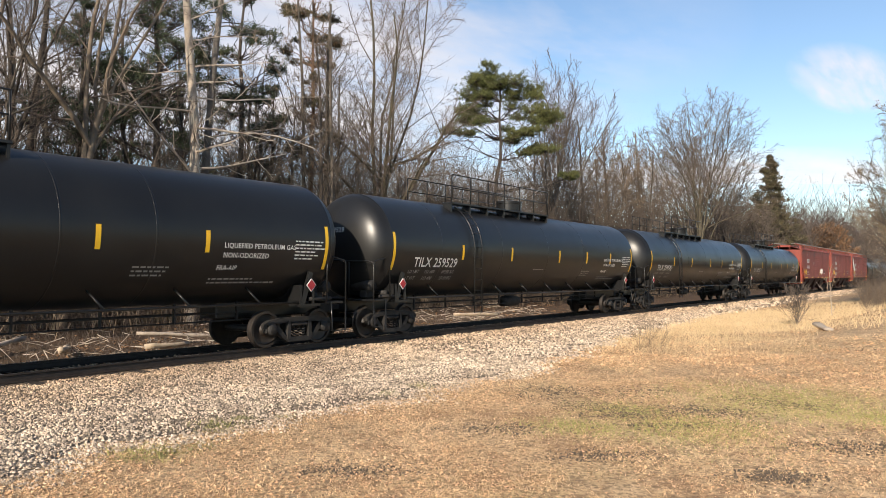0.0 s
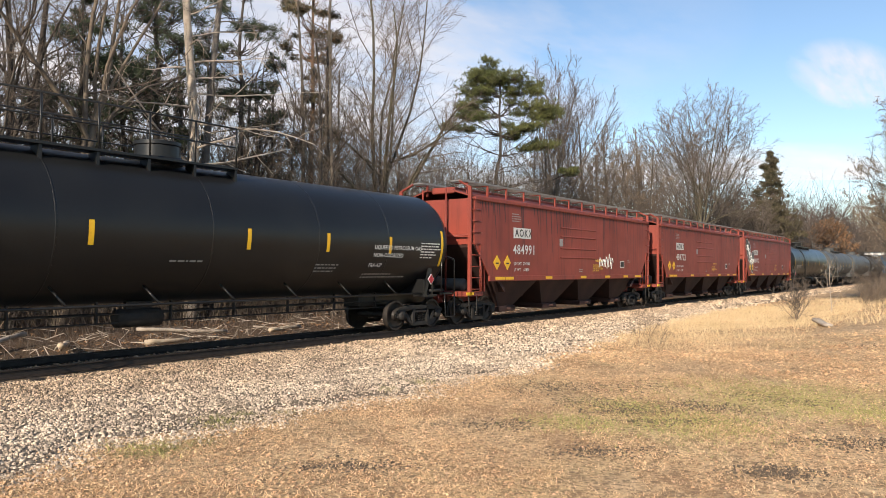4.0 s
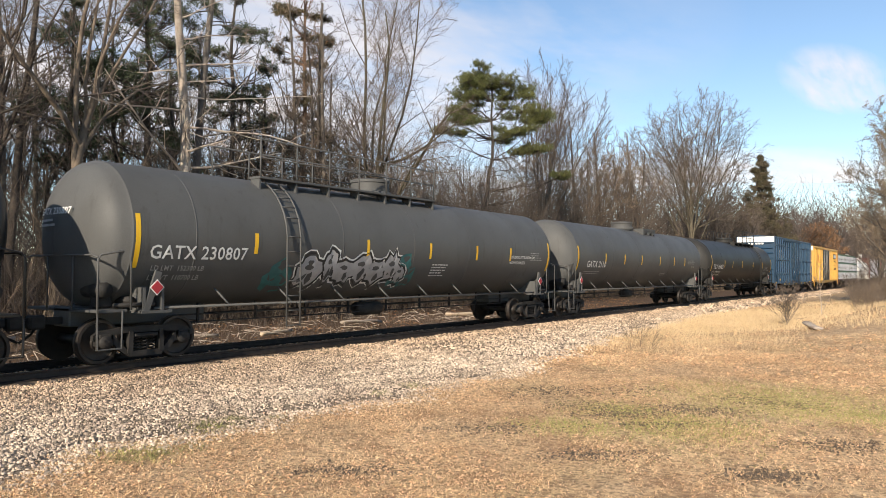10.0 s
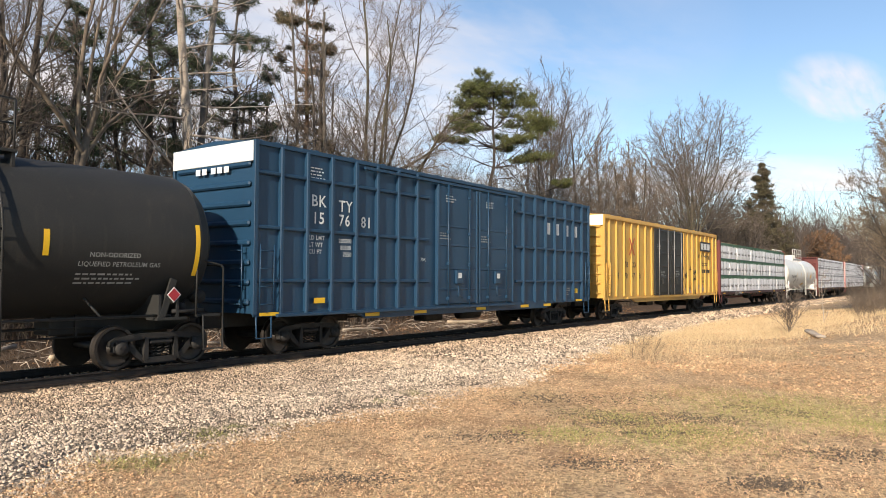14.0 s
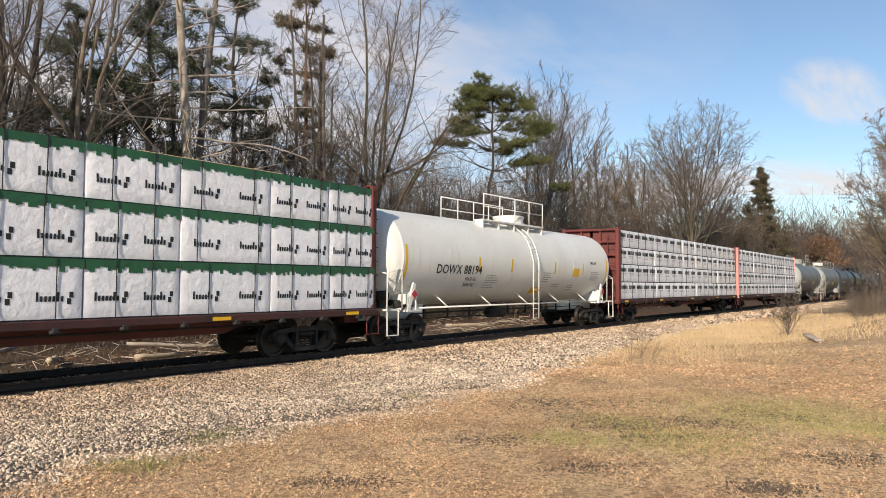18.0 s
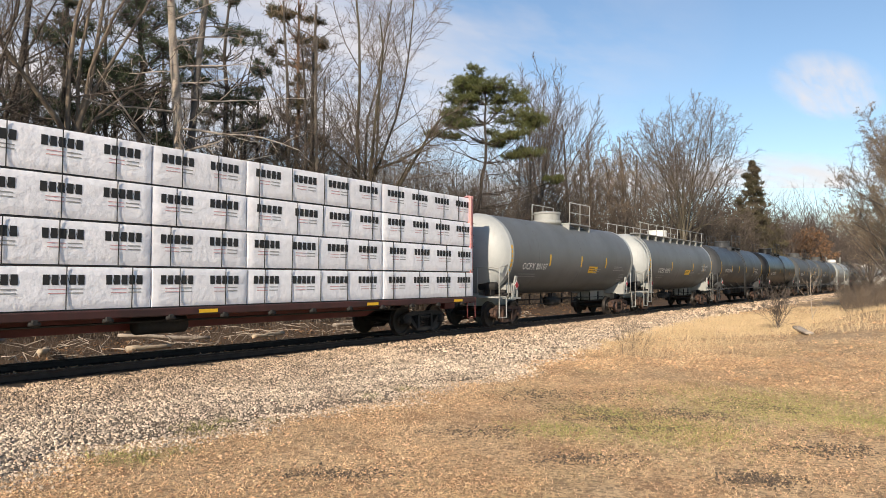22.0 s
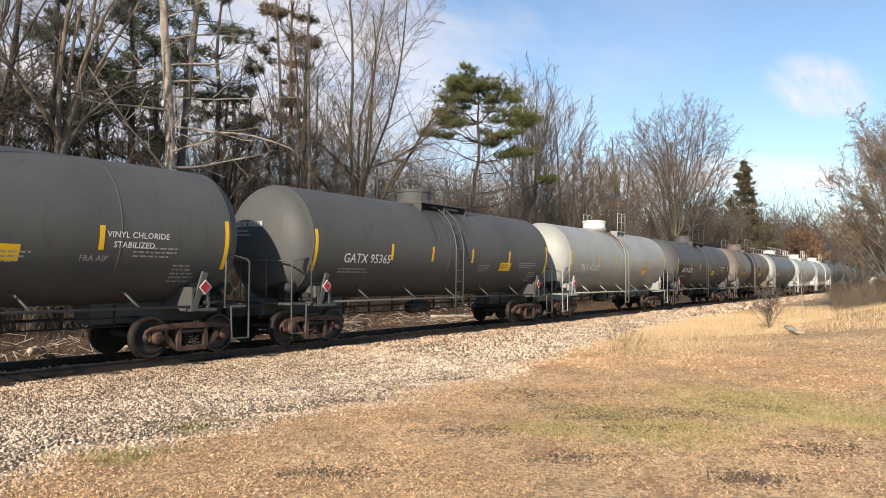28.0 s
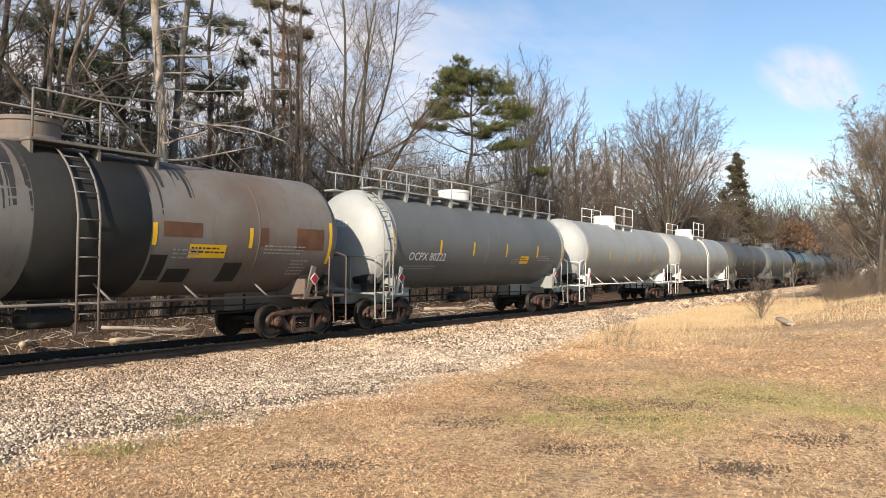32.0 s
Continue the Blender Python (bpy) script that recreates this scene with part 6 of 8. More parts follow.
# kids, start, angle and len: of limbs on the trunk, boughs on limbs, branchlets on boughs, twigs on branchlets
TREE = dict(bole=0.8, kids=(16, 8, 7, 6), start=(0.25, 0.2, 0.15, 0.1), angle=((25, 55), (20, 50), (25, 60), (25, 65)), len=(0.0, 0.45, 0.42, 0.5), wob=(0.05, 0.13, 0.18, 0.22), lift=(0.03, 0.06, 0.05, 0.03), rad=(0.42, 0.45, 0.5), thin=0.006)
FAN = dict(TREE, bole=0.55, kids=(22, 9, 8, 6), start=(0.12, 0.2, 0.15, 0.1), angle=((6, 64), (14, 42), (18, 50), (22, 60)), lift=(0.0, 0.03, 0.03, 0.01), wob=(0.03, 0.06, 0.1, 0.16), rad=(0.4, 0.42, 0.5))
FORK = dict(TREE, bole=0.5, kids=(8, 11, 8, 7), start=(0.5, 0.15, 0.12, 0.1), angle=((8, 48), (25, 60), (25, 60), (25, 60)), lift=(0.02, 0.05, 0.05, 0.02), wob=(0.05, 0.15, 0.2, 0.24), rad=(0.62, 0.4, 0.5), len=(0, 0.4, 0.42, 0.5))
POLE = dict(TREE, bole=0.97, kids=(17, 6, 6, 6), start=(0.3, 0.2, 0.15, 0.1), angle=((22, 48), (20, 50), (25, 60), (25, 60)), rad=(0.3, 0.5, 0.5), wob=(0.025, 0.13, 0.18, 0.22))
SHRUB = dict(TREE, bole=0.4, kids=(8, 4, 4, 3), start=(0.0, 0.15, 0.1, 0.1), angle=((10, 50), (20, 50), (25, 55), (25, 55)), thin=0.0025)


def bare_tree(x, y, height, spec, seed, girth=0.2, bark=BARK, twigs=TWIG, name="bare_tree", label="tall leafless tree with fine grey-brown twigs", lean=(0, 0), spread=3.0, low=0.2, foliage=None, leaf=0.12, count=2):
    rs = np.random.RandomState(seed)
    t = thing(name, label, "tree", "trees of the wood", pose(x, y, float(ground_z(x, y)) - 0.1))
    env = (height * (0.5 + low / 2), height * (0.5 - low / 2), spread)
    wood, fine = Rods(), Rods()
    p, r = branches(rs, np.zeros((1, 3)), unit(np.array([[lean[0], lean[1], 1.0]])), np.array([height * spec["bole"]]), np.array([girth]), 8, spec["wob"][0], spec["lift"][0], 0.35)
    wood.rods(p, r, 9)
    for k in range(4):
        q, d, pr, at, par = forks(rs, p, r, spec["kids"][k], spec["start"][k], spec["angle"][k])
        m = len(q)
        if k == 0:
            ln = reach(q, d, *env) * rs.uniform(0.72, 0.95, m) + 0.3
        else:
            ln = np.minimum(spec["len"][k] * plen[par] * (1 - 0.45 * at) * rs.uniform(0.7, 1.25, m), reach(q, d, *env) * 0.95 + 0.015 * height)
        if k == 3:
            ln = np.minimum(ln, 0.07 * height)
            mid = q + d * ln[:, None] * 0.5
            d = unit(d + rs.normal(0, 0.22, d.shape))
            if spec["thin"] < 0.007:
                fine.spikes(rs, q, mid + d * ln[:, None] * 0.06, np.full(m, spec["thin"] * 0.9)).spikes(rs, mid, mid + d * ln[:, None] * 0.5, np.full(m, spec["thin"] * 0.6))
            else:
                fine.spikes(rs, q, mid + d * ln[:, None] * 0.5, np.full(m, spec["thin"] * 0.9))
            break
        p, r = branches(rs, q, d, ln, np.maximum(spec["thin"], pr * spec["rad"][k] * rs.uniform(0.7, 1.15, m)), (6, 4, 2)[k], spec["wob"][k + 1], spec["lift"][k + 1], (0.3, 0.3, 0.4)[k], spec["thin"])
        plen = ln
        (wood if k == 0 else fine).rods(p, r, (6, 4, 3)[k])
    part("trunk", wood.mesh("trunk", bark), bark, t)
    part("crown", fine.mesh("crown", twigs), twigs, t)
    if foliage:
        tips = np.repeat(mid + d * ln[:, None] * rs.uniform(-0.2, 0.5, (m, 1)), count, 0)
        me = Rods().flakes(rs, tips + rs.normal(0, leaf * 0.7, tips.shape), leaf).mesh("leaves", foliage, False)
        part("withered_leaves", me, foliage, t, "curled tan leaves still on the twigs")
    return t


def dead_tree(x, y, height, seed, girth, bark, label, lean, kids=24, side=None, long=0.3, second=None):
    """A snag: a bare trunk with level, drooping and upturned broken limbs."""
    rs = np.random.RandomState(seed)
    t = thing("dead_tree", label, "tree", "trees of the wood", pose(x, y, float(ground_z(x, y)) - 0.1))
    wood, fine = Rods(), Rods()
    p, r = branches(rs, np.zeros((1, 3)), unit(np.array([[lean[0], lean[1], 1.0]])), np.array([height]), np.array([girth]), 14, 0.028, 0.03, 0.35)
    wood.rods(p, r, 10)
    q, d, pr, at, _ = forks(rs, p, r, kids, 0.28, (62, 100))
    if side is not None:
        d = unit(d + np.array((*side, 0)) * rs.uniform(0.2, 1.6, (len(d), 1)))
    ln = height * long * rs.uniform(0.25, 1.0, len(q)) * (1.15 - 0.6 * at)
    p1, r1 = branches(rs, q, d, ln, np.maximum(0.03, pr * 0.27 * rs.uniform(0.7, 1.2, len(q))), 6, 0.1, 0.035, 0.3)
    wood.rods(p1, r1, 6)
    q, d, pr, at, par = forks(rs, p1, r1, 6, 0.25, (25, 65))
    p2, r2 = branches(rs, q, d, ln[par] * 0.4 * (1.1 - 0.6 * at) * rs.uniform(0.5, 1.2, len(q)), np.maximum(0.012, pr * 0.5), 3, 0.15, 0.04, 0.4)
    fine.rods(p2, r2, 4)
    q, d, pr, at, par = forks(rs, p2, r2, 4, 0.2, (25, 60))
    fine.spikes(rs, q, q + d * rs.uniform(0.2, 0.7, (len(q), 1)), np.full(len(q), 0.009))
    part("trunk", wood.mesh("trunk", bark), bark, t)
    part("crown", fine.mesh("crown", bark), bark, t)
    return t


def needle_tufts(fine, rs, c, n, long, wide):
    """Bunches of needles that point up and outwards from the places c."""
    m = len(c)
    d = unit(rs.normal(size=(m, n, 3)) * (1, 1, 0.7) + (0, 0, 0.45)).reshape(-1, 3)
    b = np.repeat(c, n, 0) + rs.normal(0, 0.06, (m * n, 3))
    w = unit(np.cross(d, rs.normal(size=d.shape))) * wide
    e = b + d * rs.uniform(0.6, 1.2, (m * n, 1)) * long
    fine.v.append(np.stack([b - w, b + w, e], 1).reshape(-1, 3))
    fine.f.append(fine.k + np.arange(m * n * 3).reshape(-1, 3))
    fine.k += m * n * 3


def pine(x, y, height, seed, lobes, trunk=((0, 0, 0), (0, 0, 1)), girth=0.24, mat=NEEDLE, bark=BARK_PINE, label="Scots pine with an orange trunk and tufted green crown", tufts=70, needles=15, long=0.22, wide=0.018, dead=8, name="pine_tree"):
    """lobes: the masses of needles (x, y, z, half width, half height); a limb from the trunk carries each of them."""
    rs = np.random.RandomState(seed)
    t = thing(name, label, "tree", "conifers of the wood", pose(x, y, float(ground_z(x, y)) - 0.1))
    wood, fine = Rods(), Rods()
    k = np.linspace(0, 1, 13)
    way = np.array(trunk, float)
    way[:, 2] *= height
    line = np.stack([np.interp(k, np.linspace(0, 1, len(way)), way[:, i]) for i in range(3)], -1) + rs.normal(0, 0.05, (13, 3)) * (1, 1, 0)
    wood.rods(line[None], (girth * (1 - 0.82 * k))[None], 9)
    clumps = []
    for cx, cy, cz, rx, rz in lobes:
        clumps.append((cx, cy, cz, rx * 0.7, rz * 0.8))
        for _ in range(4):
            a, f = rs.uniform(0, 6.283), rs.uniform(0.5, 0.95)
            clumps.append((cx + math.cos(a) * rx * f, cy + math.sin(a) * rx * f, cz + rs.normal(0, 0.55) * rz - 0.2 * rz * f, rx * rs.uniform(0.34, 0.55), rz * rs.uniform(0.45, 0.8)))
    for cx, cy, cz, rx, rz in clumps:
        c = np.array((cx, cy, cz))
        i = int(np.argmin(np.abs(line[:, 2] - (cz - 0.6 * math.hypot(cx - line[-1, 0], cy - line[-1, 1]) * 0.5 - rz))))
        a = line[i]
        bow = np.stack([a + (c - a) * s - np.array((0, 0, 0.25 * rz + 0.05 * np.linalg.norm(c - a) * 4 * s * (1 - s))) for s in np.linspace(0, 1, 6)])
        bow[1:-1] += rs.normal(0, 0.1, (4, 3))
        wood.rods(bow[None], np.linspace(0.045, 0.018, 6)[None] * (0.7 + 0.25 * rx), 5)
        n = max(6, int(tufts * rx * rx * 0.3 + tufts * 0.08))
        u = unit(rs.normal(size=(n, 3))) * (rs.rand(n, 1) ** 0.45)
        # a few bunches stand proud, so that the outline is ragged
        u *= np.where(rs.rand(n, 1) < 0.4, rs.uniform(1.0, 1.7, (n, 1)), 1)
        p = c + u * (rx, rx, rz)
        p[:, 2] = np.where(u[:, 2] < -0.3, p[:, 2] + 0.5 * rz, p[:, 2])
        s = c - np.array((0, 0, 0.25 * rz)) + (p - c) * 0.15
        wood.spikes(rs, s, p, np.full(n, 0.014))
        needle_tufts(fine, rs, p, needles, long, wide)
    if dead:
        q, d, pr, at, _ = forks(rs, line[None], (girth * (1 - 0.82 * k))[None], dead, 0.3, (60, 105))
        ln = rs.uniform(0.8, 3.0, len(q))
        p1, r1 = branches(rs, q, d, ln, np.full(len(q), 0.035), 5, 0.14, -0.01, 0.4)
        wood.rods(p1, r1, 5)
        q, d, pr, at, par = forks(rs, p1, r1, 9, 0.2, (25, 70))
        wood.spikes(rs, q, q + d * rs.uniform(0.2, 1.0, (len(q), 1)), np.full(len(q), 0.011))
    part("trunk", wood.mesh("trunk", bark), bark, t)
    part("crown", fine.mesh("crown", mat, False), mat, t)
    return t


def tiers(seed, z0, z1, radius, n, flat=0.55, pointed=False):
    """Masses of needles set round a straight trunk from z0 to z1."""
    r = random.Random(seed)
    out = []
    for i in range(n):
        u = (i + r.random()) / n
        a = i * 2.4 + r.uniform(-0.5, 0.5)
        w = radius * ((1.05 - u) if pointed else 0.5 + 0.5 * math.sin(math.pi * min(1, 0.25 + u * 0.75)))
        d = w * (r.uniform(0.2, 0.85) if u < 0.95 else 0)
        s = max(0.3, w * r.uniform(0.3, 0.5))
        out.append((d * math.cos(a), d * math.sin(a), z0 + (z1 - z0) * u, s, max(0.2, s * flat * r.uniform(0.8, 1.3))))
    return out


# trees that stand out, from the near end of the wood to the far one
PALE = "dead tree with pale peeling trunk and long bare limbs"
dead_tree(18.05, 11.0, 20.0, 5, 0.26, BARK_PALE, PALE, (0.015, 0), 26, (0.6, -0.8), 0.34)
dead_tree(18.5, 11.4, 19.5, 15, 0.22, BARK_GREY, "dark grey dead tree leaning beside the pale one", (0.09, -0.03), 24, (0.5, -0.6), 0.24)
bare_tree(12.9, 11.3, 19.5, dict(FORK, kids=(7, 9, 8, 7)), 22, 0.26, BARK_TAN, TWIG, "bare_tree", "leafless tree with a stout pale leaning trunk", (0.07, -0.04), 5.0, 0.3)
bare_tree(11.6, 12.0, 18.0, dict(FORK, kids=(6, 9, 8, 7), bole=0.6), 21, 0.19, BARK_DARK, TWIG, "bare_tree", "dark leafless tree with a forked trunk", (0.02, 0), 3.6, 0.3)
bare_tree(12.3, 13.2, 18.5, dict(POLE, kids=(15, 7, 7, 6)), 23, 0.17, BARK_DARK, TWIG, "bare_tree", "slim dark leafless tree", (0.02, 0), 3.0, 0.25)
bare_tree(10.2, 11.0, 16.0, dict(FORK, kids=(6, 8, 8, 7)), 24, 0.15, BARK, TWIG, "bare_tree", "slender leafless tree with a forked top", (-0.03, 0), 3.2, 0.25)
bare_tree(31.2, 13.0, 23.0, dict(FORK, kids=(11, 16, 12, 8), wob=(0.05, 0.1, 0.15, 0.2), bole=0.36, start=(0.5, 0.1, 0.12, 0.1), lift=(0.02, 0.02, 0.03, 0.0), angle=((8, 72), (22, 55), (25, 60), (25, 60)), thin=0.0075), 2, 0.34, BARK_OLIVE, TWIG, "bare_tree", "big spreading leafless tree with grey-green limbs", (0.02, 0), 7.2, 0.22)
NEEDLES_HIGH = ((1.0, -0.9, 15.9, 2.2, 1.0), (0.2, 0.8, 15.2, 1.7, 1.0), (1.6, -2.0, 15.0, 1.6, 0.9), (-0.2, 0.6, 14.2, 1.3, 0.7), (-0.7, 0.6, 13.2, 1.5, 0.65), (-1.1, 1.3, 12.3, 1.1, 0.45), (2.2, -3.1, 14.0, 1.7, 1.1), (2.7, -3.9, 13.3, 1.5, 0.9), (1.9, -2.6, 12.3, 1.6, 0.6), (2.5, -3.8, 11.0, 1.5, 0.5), (3.8, -5.2, 9.2, 0.8, 0.2), (1.5, 0.9, 16.4, 1.3, 0.7), (0.6, -0.2, 16.7, 1.0, 0.6))
pine(44.3, 14.0, 16.8, 3, NEEDLES_HIGH, ((0, 0, 0), (0.4, -0.5, 0.35), (0.8, -1.2, 0.62), (1.0, -1.0, 0.97)), tufts=210, needles=20, long=0.25, wide=0.016, dead=20, bark=BARK_DARK)
pine(18.6, 14.5, 17.0, 4, tiers(4, 8.0, 17.3, 3.0, 17), mat=NEEDLE_DARK, bark=BARK_DARK, label="dark green pine crowded among bare trees", tufts=130)
pine(16.0, 16.0, 14.0, 17, tiers(17, 6.0, 14.0, 2.4, 13), mat=NEEDLE_DARK, bark=BARK_DARK, label="dark green pine crowded among bare trees", tufts=130)
pine(25.6, 17.5, 18.5, 7, tiers(7, 10.0, 18.8, 2.5, 13), mat=NEEDLE_DARK, bark=BARK_DARK, label="tall dark pine behind the dead tree", tufts=120)
pine(30.4, 17.0, 19.5, 6, tiers(6, 14.5, 19.5, 2.4, 9, 0.45) + tiers(61, 8.0, 14.0, 2.0, 6), mat=NEEDLE_TAN, bark=BARK_PINE, label="thin-crowned pine with brownish needles", tufts=130, dead=26)
bare_tree(90.0, 12.0, 24.6, dict(FAN, kids=(40, 12, 9, 7), bole=0.52, start=(0.2, 0.25, 0.15, 0.1), angle=((4, 66), (16, 48), (22, 58), (25, 65)), lift=(0.0, 0.012, 0.02, 0.01), len=(0, 0.36, 0.42, 0.5), rad=(0.3, 0.42, 0.5), thin=0.013), 8, 0.42, BARK_OLIVE, TWIG, "bare_tree", "broad round-crowned leafless tree", (0, 0), 9.6, 0.08)
pine(128.0, 12.0, 21.5, 9, tiers(9, 3.0, 21.6, 7.4, 84, 0.5, True), mat=NEEDLE_TAN, bark=BARK_DARK, label="dark brown-green spruce tree with a pointed top", tufts=20, needles=13, long=0.55, wide=0.04, dead=30, name="spruce_tree")
bare_tree(57.0, 15.0, 21.6, dict(FAN, kids=(22, 10, 9, 6), bole=0.5, angle=((6, 46), (14, 38), (16, 45), (20, 55)), start=(0.3, 0.2, 0.15, 0.1), thin=0.011), 10, 0.28, BARK, TWIG, "bare_tree", "tall leafless tree with upswept limbs", (0.06, -0.05), 6.4, 0.25)
bare_tree(66.0, 14.0, 17.0, dict(FAN, kids=(16, 8, 7, 6), bole=0.7, thin=0.014), 12, 0.2, BARK_TAN, TWIG_TAN, "bare_tree", "leafless tree with a ragged crown", (0, 0), 4.6, 0.1)
bare_tree(74.0, 13.0, 17.0, dict(FAN, kids=(16, 8, 7, 6), bole=0.7, thin=0.015), 13, 0.2, BARK_TAN, TWIG_TAN, "bare_tree", "leafless tree with a ragged crown", (0, 0), 4.6, 0.1)
bare_tree(108.0, 14.0, 20.0, dict(FAN, kids=(20, 9, 7, 6), thin=0.022), 11, 0.3, BARK_DARK, TWIG, "bare_tree", "leafless tree with dark crowded limbs", (0, 0), 6.5, 0.1)
bare_tree(152.0, 7.5, 11.5, dict(TREE, kids=(18, 7, 6, 4), thin=0.03), 14, 0.25, BARK_DARK, TWIG, "bare_tree", "far tree still holding orange-brown leaves", (0, 0), 5.0, 0.05, LEAF_DEAD, 0.4)
# thicket on the near side of the track
for i, (x, y, h, sp) in enumerate(((48.5, -12.5, 12.4, 4.0), (55.0, -13.0, 12.5, 4.2), (65.0, -11.9, 10.5, 3.6), (80.0, -8.6, 9.5, 3.6), (95.0, -7.6, 10.0, 3.6), (118.0, -7.5, 11.0, 4.0))):
    bare_tree(x, y, h, dict(FAN, kids=(28, 9, 7, 5) if i < 2 else (18, 8, 6, 5), bole=0.6, thin=0.0075 if i < 2 else 0.012), 40 + i, 0.16, BARK, TWIG_TAN if i < 3 else TWIG, "bare_tree", "low-branched tree with tan withered leaves and twigs" if i < 3 else "low-branched leafless tree beside the line", (0, 0), sp, 0.12, TWIG_LEAFY if i < 3 else None, 0.085 if i < 2 else 0.12, 3)


def prototypes(thin, y0, seed, most):
    made = []
    for i, (sp, h, g, b, tw) in enumerate(((POLE, 18, 0.17, BARK, TWIG), (POLE, 16, 0.13, BARK_DARK, TWIG), (FORK, 18, 0.17, BARK_DARK, TWIG), (POLE, 18, 0.14, BARK, TWIG_TAN), (FAN, 14, 0.12, BARK, TWIG), (TREE, 18, 0.16, BARK, TWIG))):
        kids = dict(kids=tuple(min(a, b) for a, b in zip(sp["kids"], most)))
        made.append((bare_tree(6.0 + i * 2.4, y0 + (i * 2.3) % 5, h * 0.95, dict(sp, **kids, thin=thin), seed + i, g, b, tw, "bare_tree", "tall leafless tree with fine grey-brown twigs", (0, 0), h * 0.19, 0.15), h))
    return made


near_protos, far_protos = prototypes(0.007, 13.5, 100, (14, 7, 6, 6)), prototypes(0.017, 21, 120, (11, 6, 5, 5))
rnd = random.Random(77)
WOOD_SPOTS = []
for i in range(215):
    u = rnd.random()
    x = -2 + 165 * u ** 1.35
    y = rnd.uniform(10.5, 19) if i % 3 else rnd.uniform(19, 42)
    WOOD_SPOTS.append((x, y))
for x, y in WOOD_SPOTS:
    if min(abs(x - a) + abs(y - b) for a, b in ((18, 11), (31, 13), (45, 14), (90, 12))) < 2.5:
        continue
    if (36 < x < 62 or 78 < x < 100) and y < 15:
        continue
    if x < 17 and rnd.random() < 0.45:
        continue
    t, h = (near_protos if x < 42 and y < 22 else far_protos)[rnd.randrange(6)]
    k = rnd.uniform(0.7, 1.08) * (1.0 if x < 70 else 1.05)
    if 33 < x < 60:
        k *= 0.7
    if 92 < x and y < 22:
        k *= 0.85
    copy_thing(t, pose(x, y, float(ground_z(x, y)) - 0.1, 0, 0, rnd.uniform(0, 360)) @ Matrix.Scale(k, 4))
for i in range(44):
    x, y = rnd.uniform(27, 66), rnd.uniform(15.5, 30)
    t, h = near_protos[rnd.randrange(6)]
    copy_thing(t, pose(x, y, float(ground_z(x, y)) - 0.1, 0, 0, rnd.uniform(0, 360)) @ Matrix.Scale(rnd.uniform(0.45, 0.68), 4))
for i in range(4):
    x, y = rnd.uniform(20, 34), rnd.uniform(20, 30)
    h = rnd.uniform(11, 15)
    pine(x, y, h, 200 + i, tiers(200 + i, h * 0.4, h, 2.2, 11), mat=NEEDLE_DARK, bark=BARK_DARK, label="dark pine standing in the wood", tufts=40, needles=20, long=0.26, wide=0.02)


# tangle of saplings and brush along the edge of the wood
def brush(n, xf, yf, h, seed, mat, name, label, r0=0.012, kids=4):
    rnd = np.random.RandomState(seed)
    x, y = xf(rnd, n), yf(rnd, n)
    ok = (y > 0) | (x > 9.2 * (y + 15.0))
    x, y = x[ok], y[ok]
    n = len(x)
    z = ground_z(x, y) - 0.05
    segs = []
    base = np.stack([x, y, z], -1)
    hh = h * rnd.uniform(0.35, 1.15, n)
    d = np.stack([rnd.uniform(-0.6, 0.6, n), rnd.uniform(-0.6, 0.6, n), np.ones(n)], -1)
    mid = base + d * hh[:, None] * 0.5
    d2 = d + rnd.uniform(-0.7, 0.7, (n, 3)) * (1, 1, 0.4)
    tip = mid + d2 * hh[:, None] * 0.5
    segs.append((base, mid, np.full(n, r0), np.full(n, r0 * 0.7)))
    segs.append((mid, tip, np.full(n, r0 * 0.7), np.full(n, r0 * 0.25)))
    for k in range(kids):
        t = rnd.uniform(0.1, 0.95, (n, 1))
        q = mid + (tip - mid) * t if k % 2 else base + (mid - base) * (0.3 + 0.7 * t)
        e = q + (rnd.uniform(-1.0, 1.0, (n, 3)) + (0, 0, 0.3)) * hh[:, None] * 0.33
        segs.append((q, e, np.full(n, r0 * 0.5), np.full(n, r0 * 0.2)))
    V, F, k0 = [], [], 0
    for a, b, ra, rb in segs:      # three-sided spikes
        m = len(a)
        ang = rnd.rand(m) * 6.28
        ring = [a + np.stack([ra * np.cos(ang + j * 2.094), ra * np.sin(ang + j * 2.094), 0 * ra], -1) for j in range(3)]
        V.append(np.stack(ring + [b + (b - a) * 0.12], 1).reshape(-1, 3))
        i = k0 + np.arange(m)[:, None] * 4
        for j in range(3):
            F.append(np.concatenate([i + j, i + (j + 1) % 3, i + 3], 1))
        k0 += m * 4
    V, F = np.concatenate(V), np.concatenate(F)
    me = bpy.data.meshes.new(name)
    me.vertices.add(len(V))
    me.vertices.foreach_set("co", V.ravel())
    me.loops.add(F.size)
    me.loops.foreach_set("vertex_index", F.ravel())
    me.polygons.add(len(F))
    me.polygons.foreach_set("loop_start", np.arange(len(F)) * 3)
    me.update(calc_edges=True)
    me.shade_flat()
    me.materials.append(mat)
    return tagged(new(name, me), label, "brush", "", "stuff")


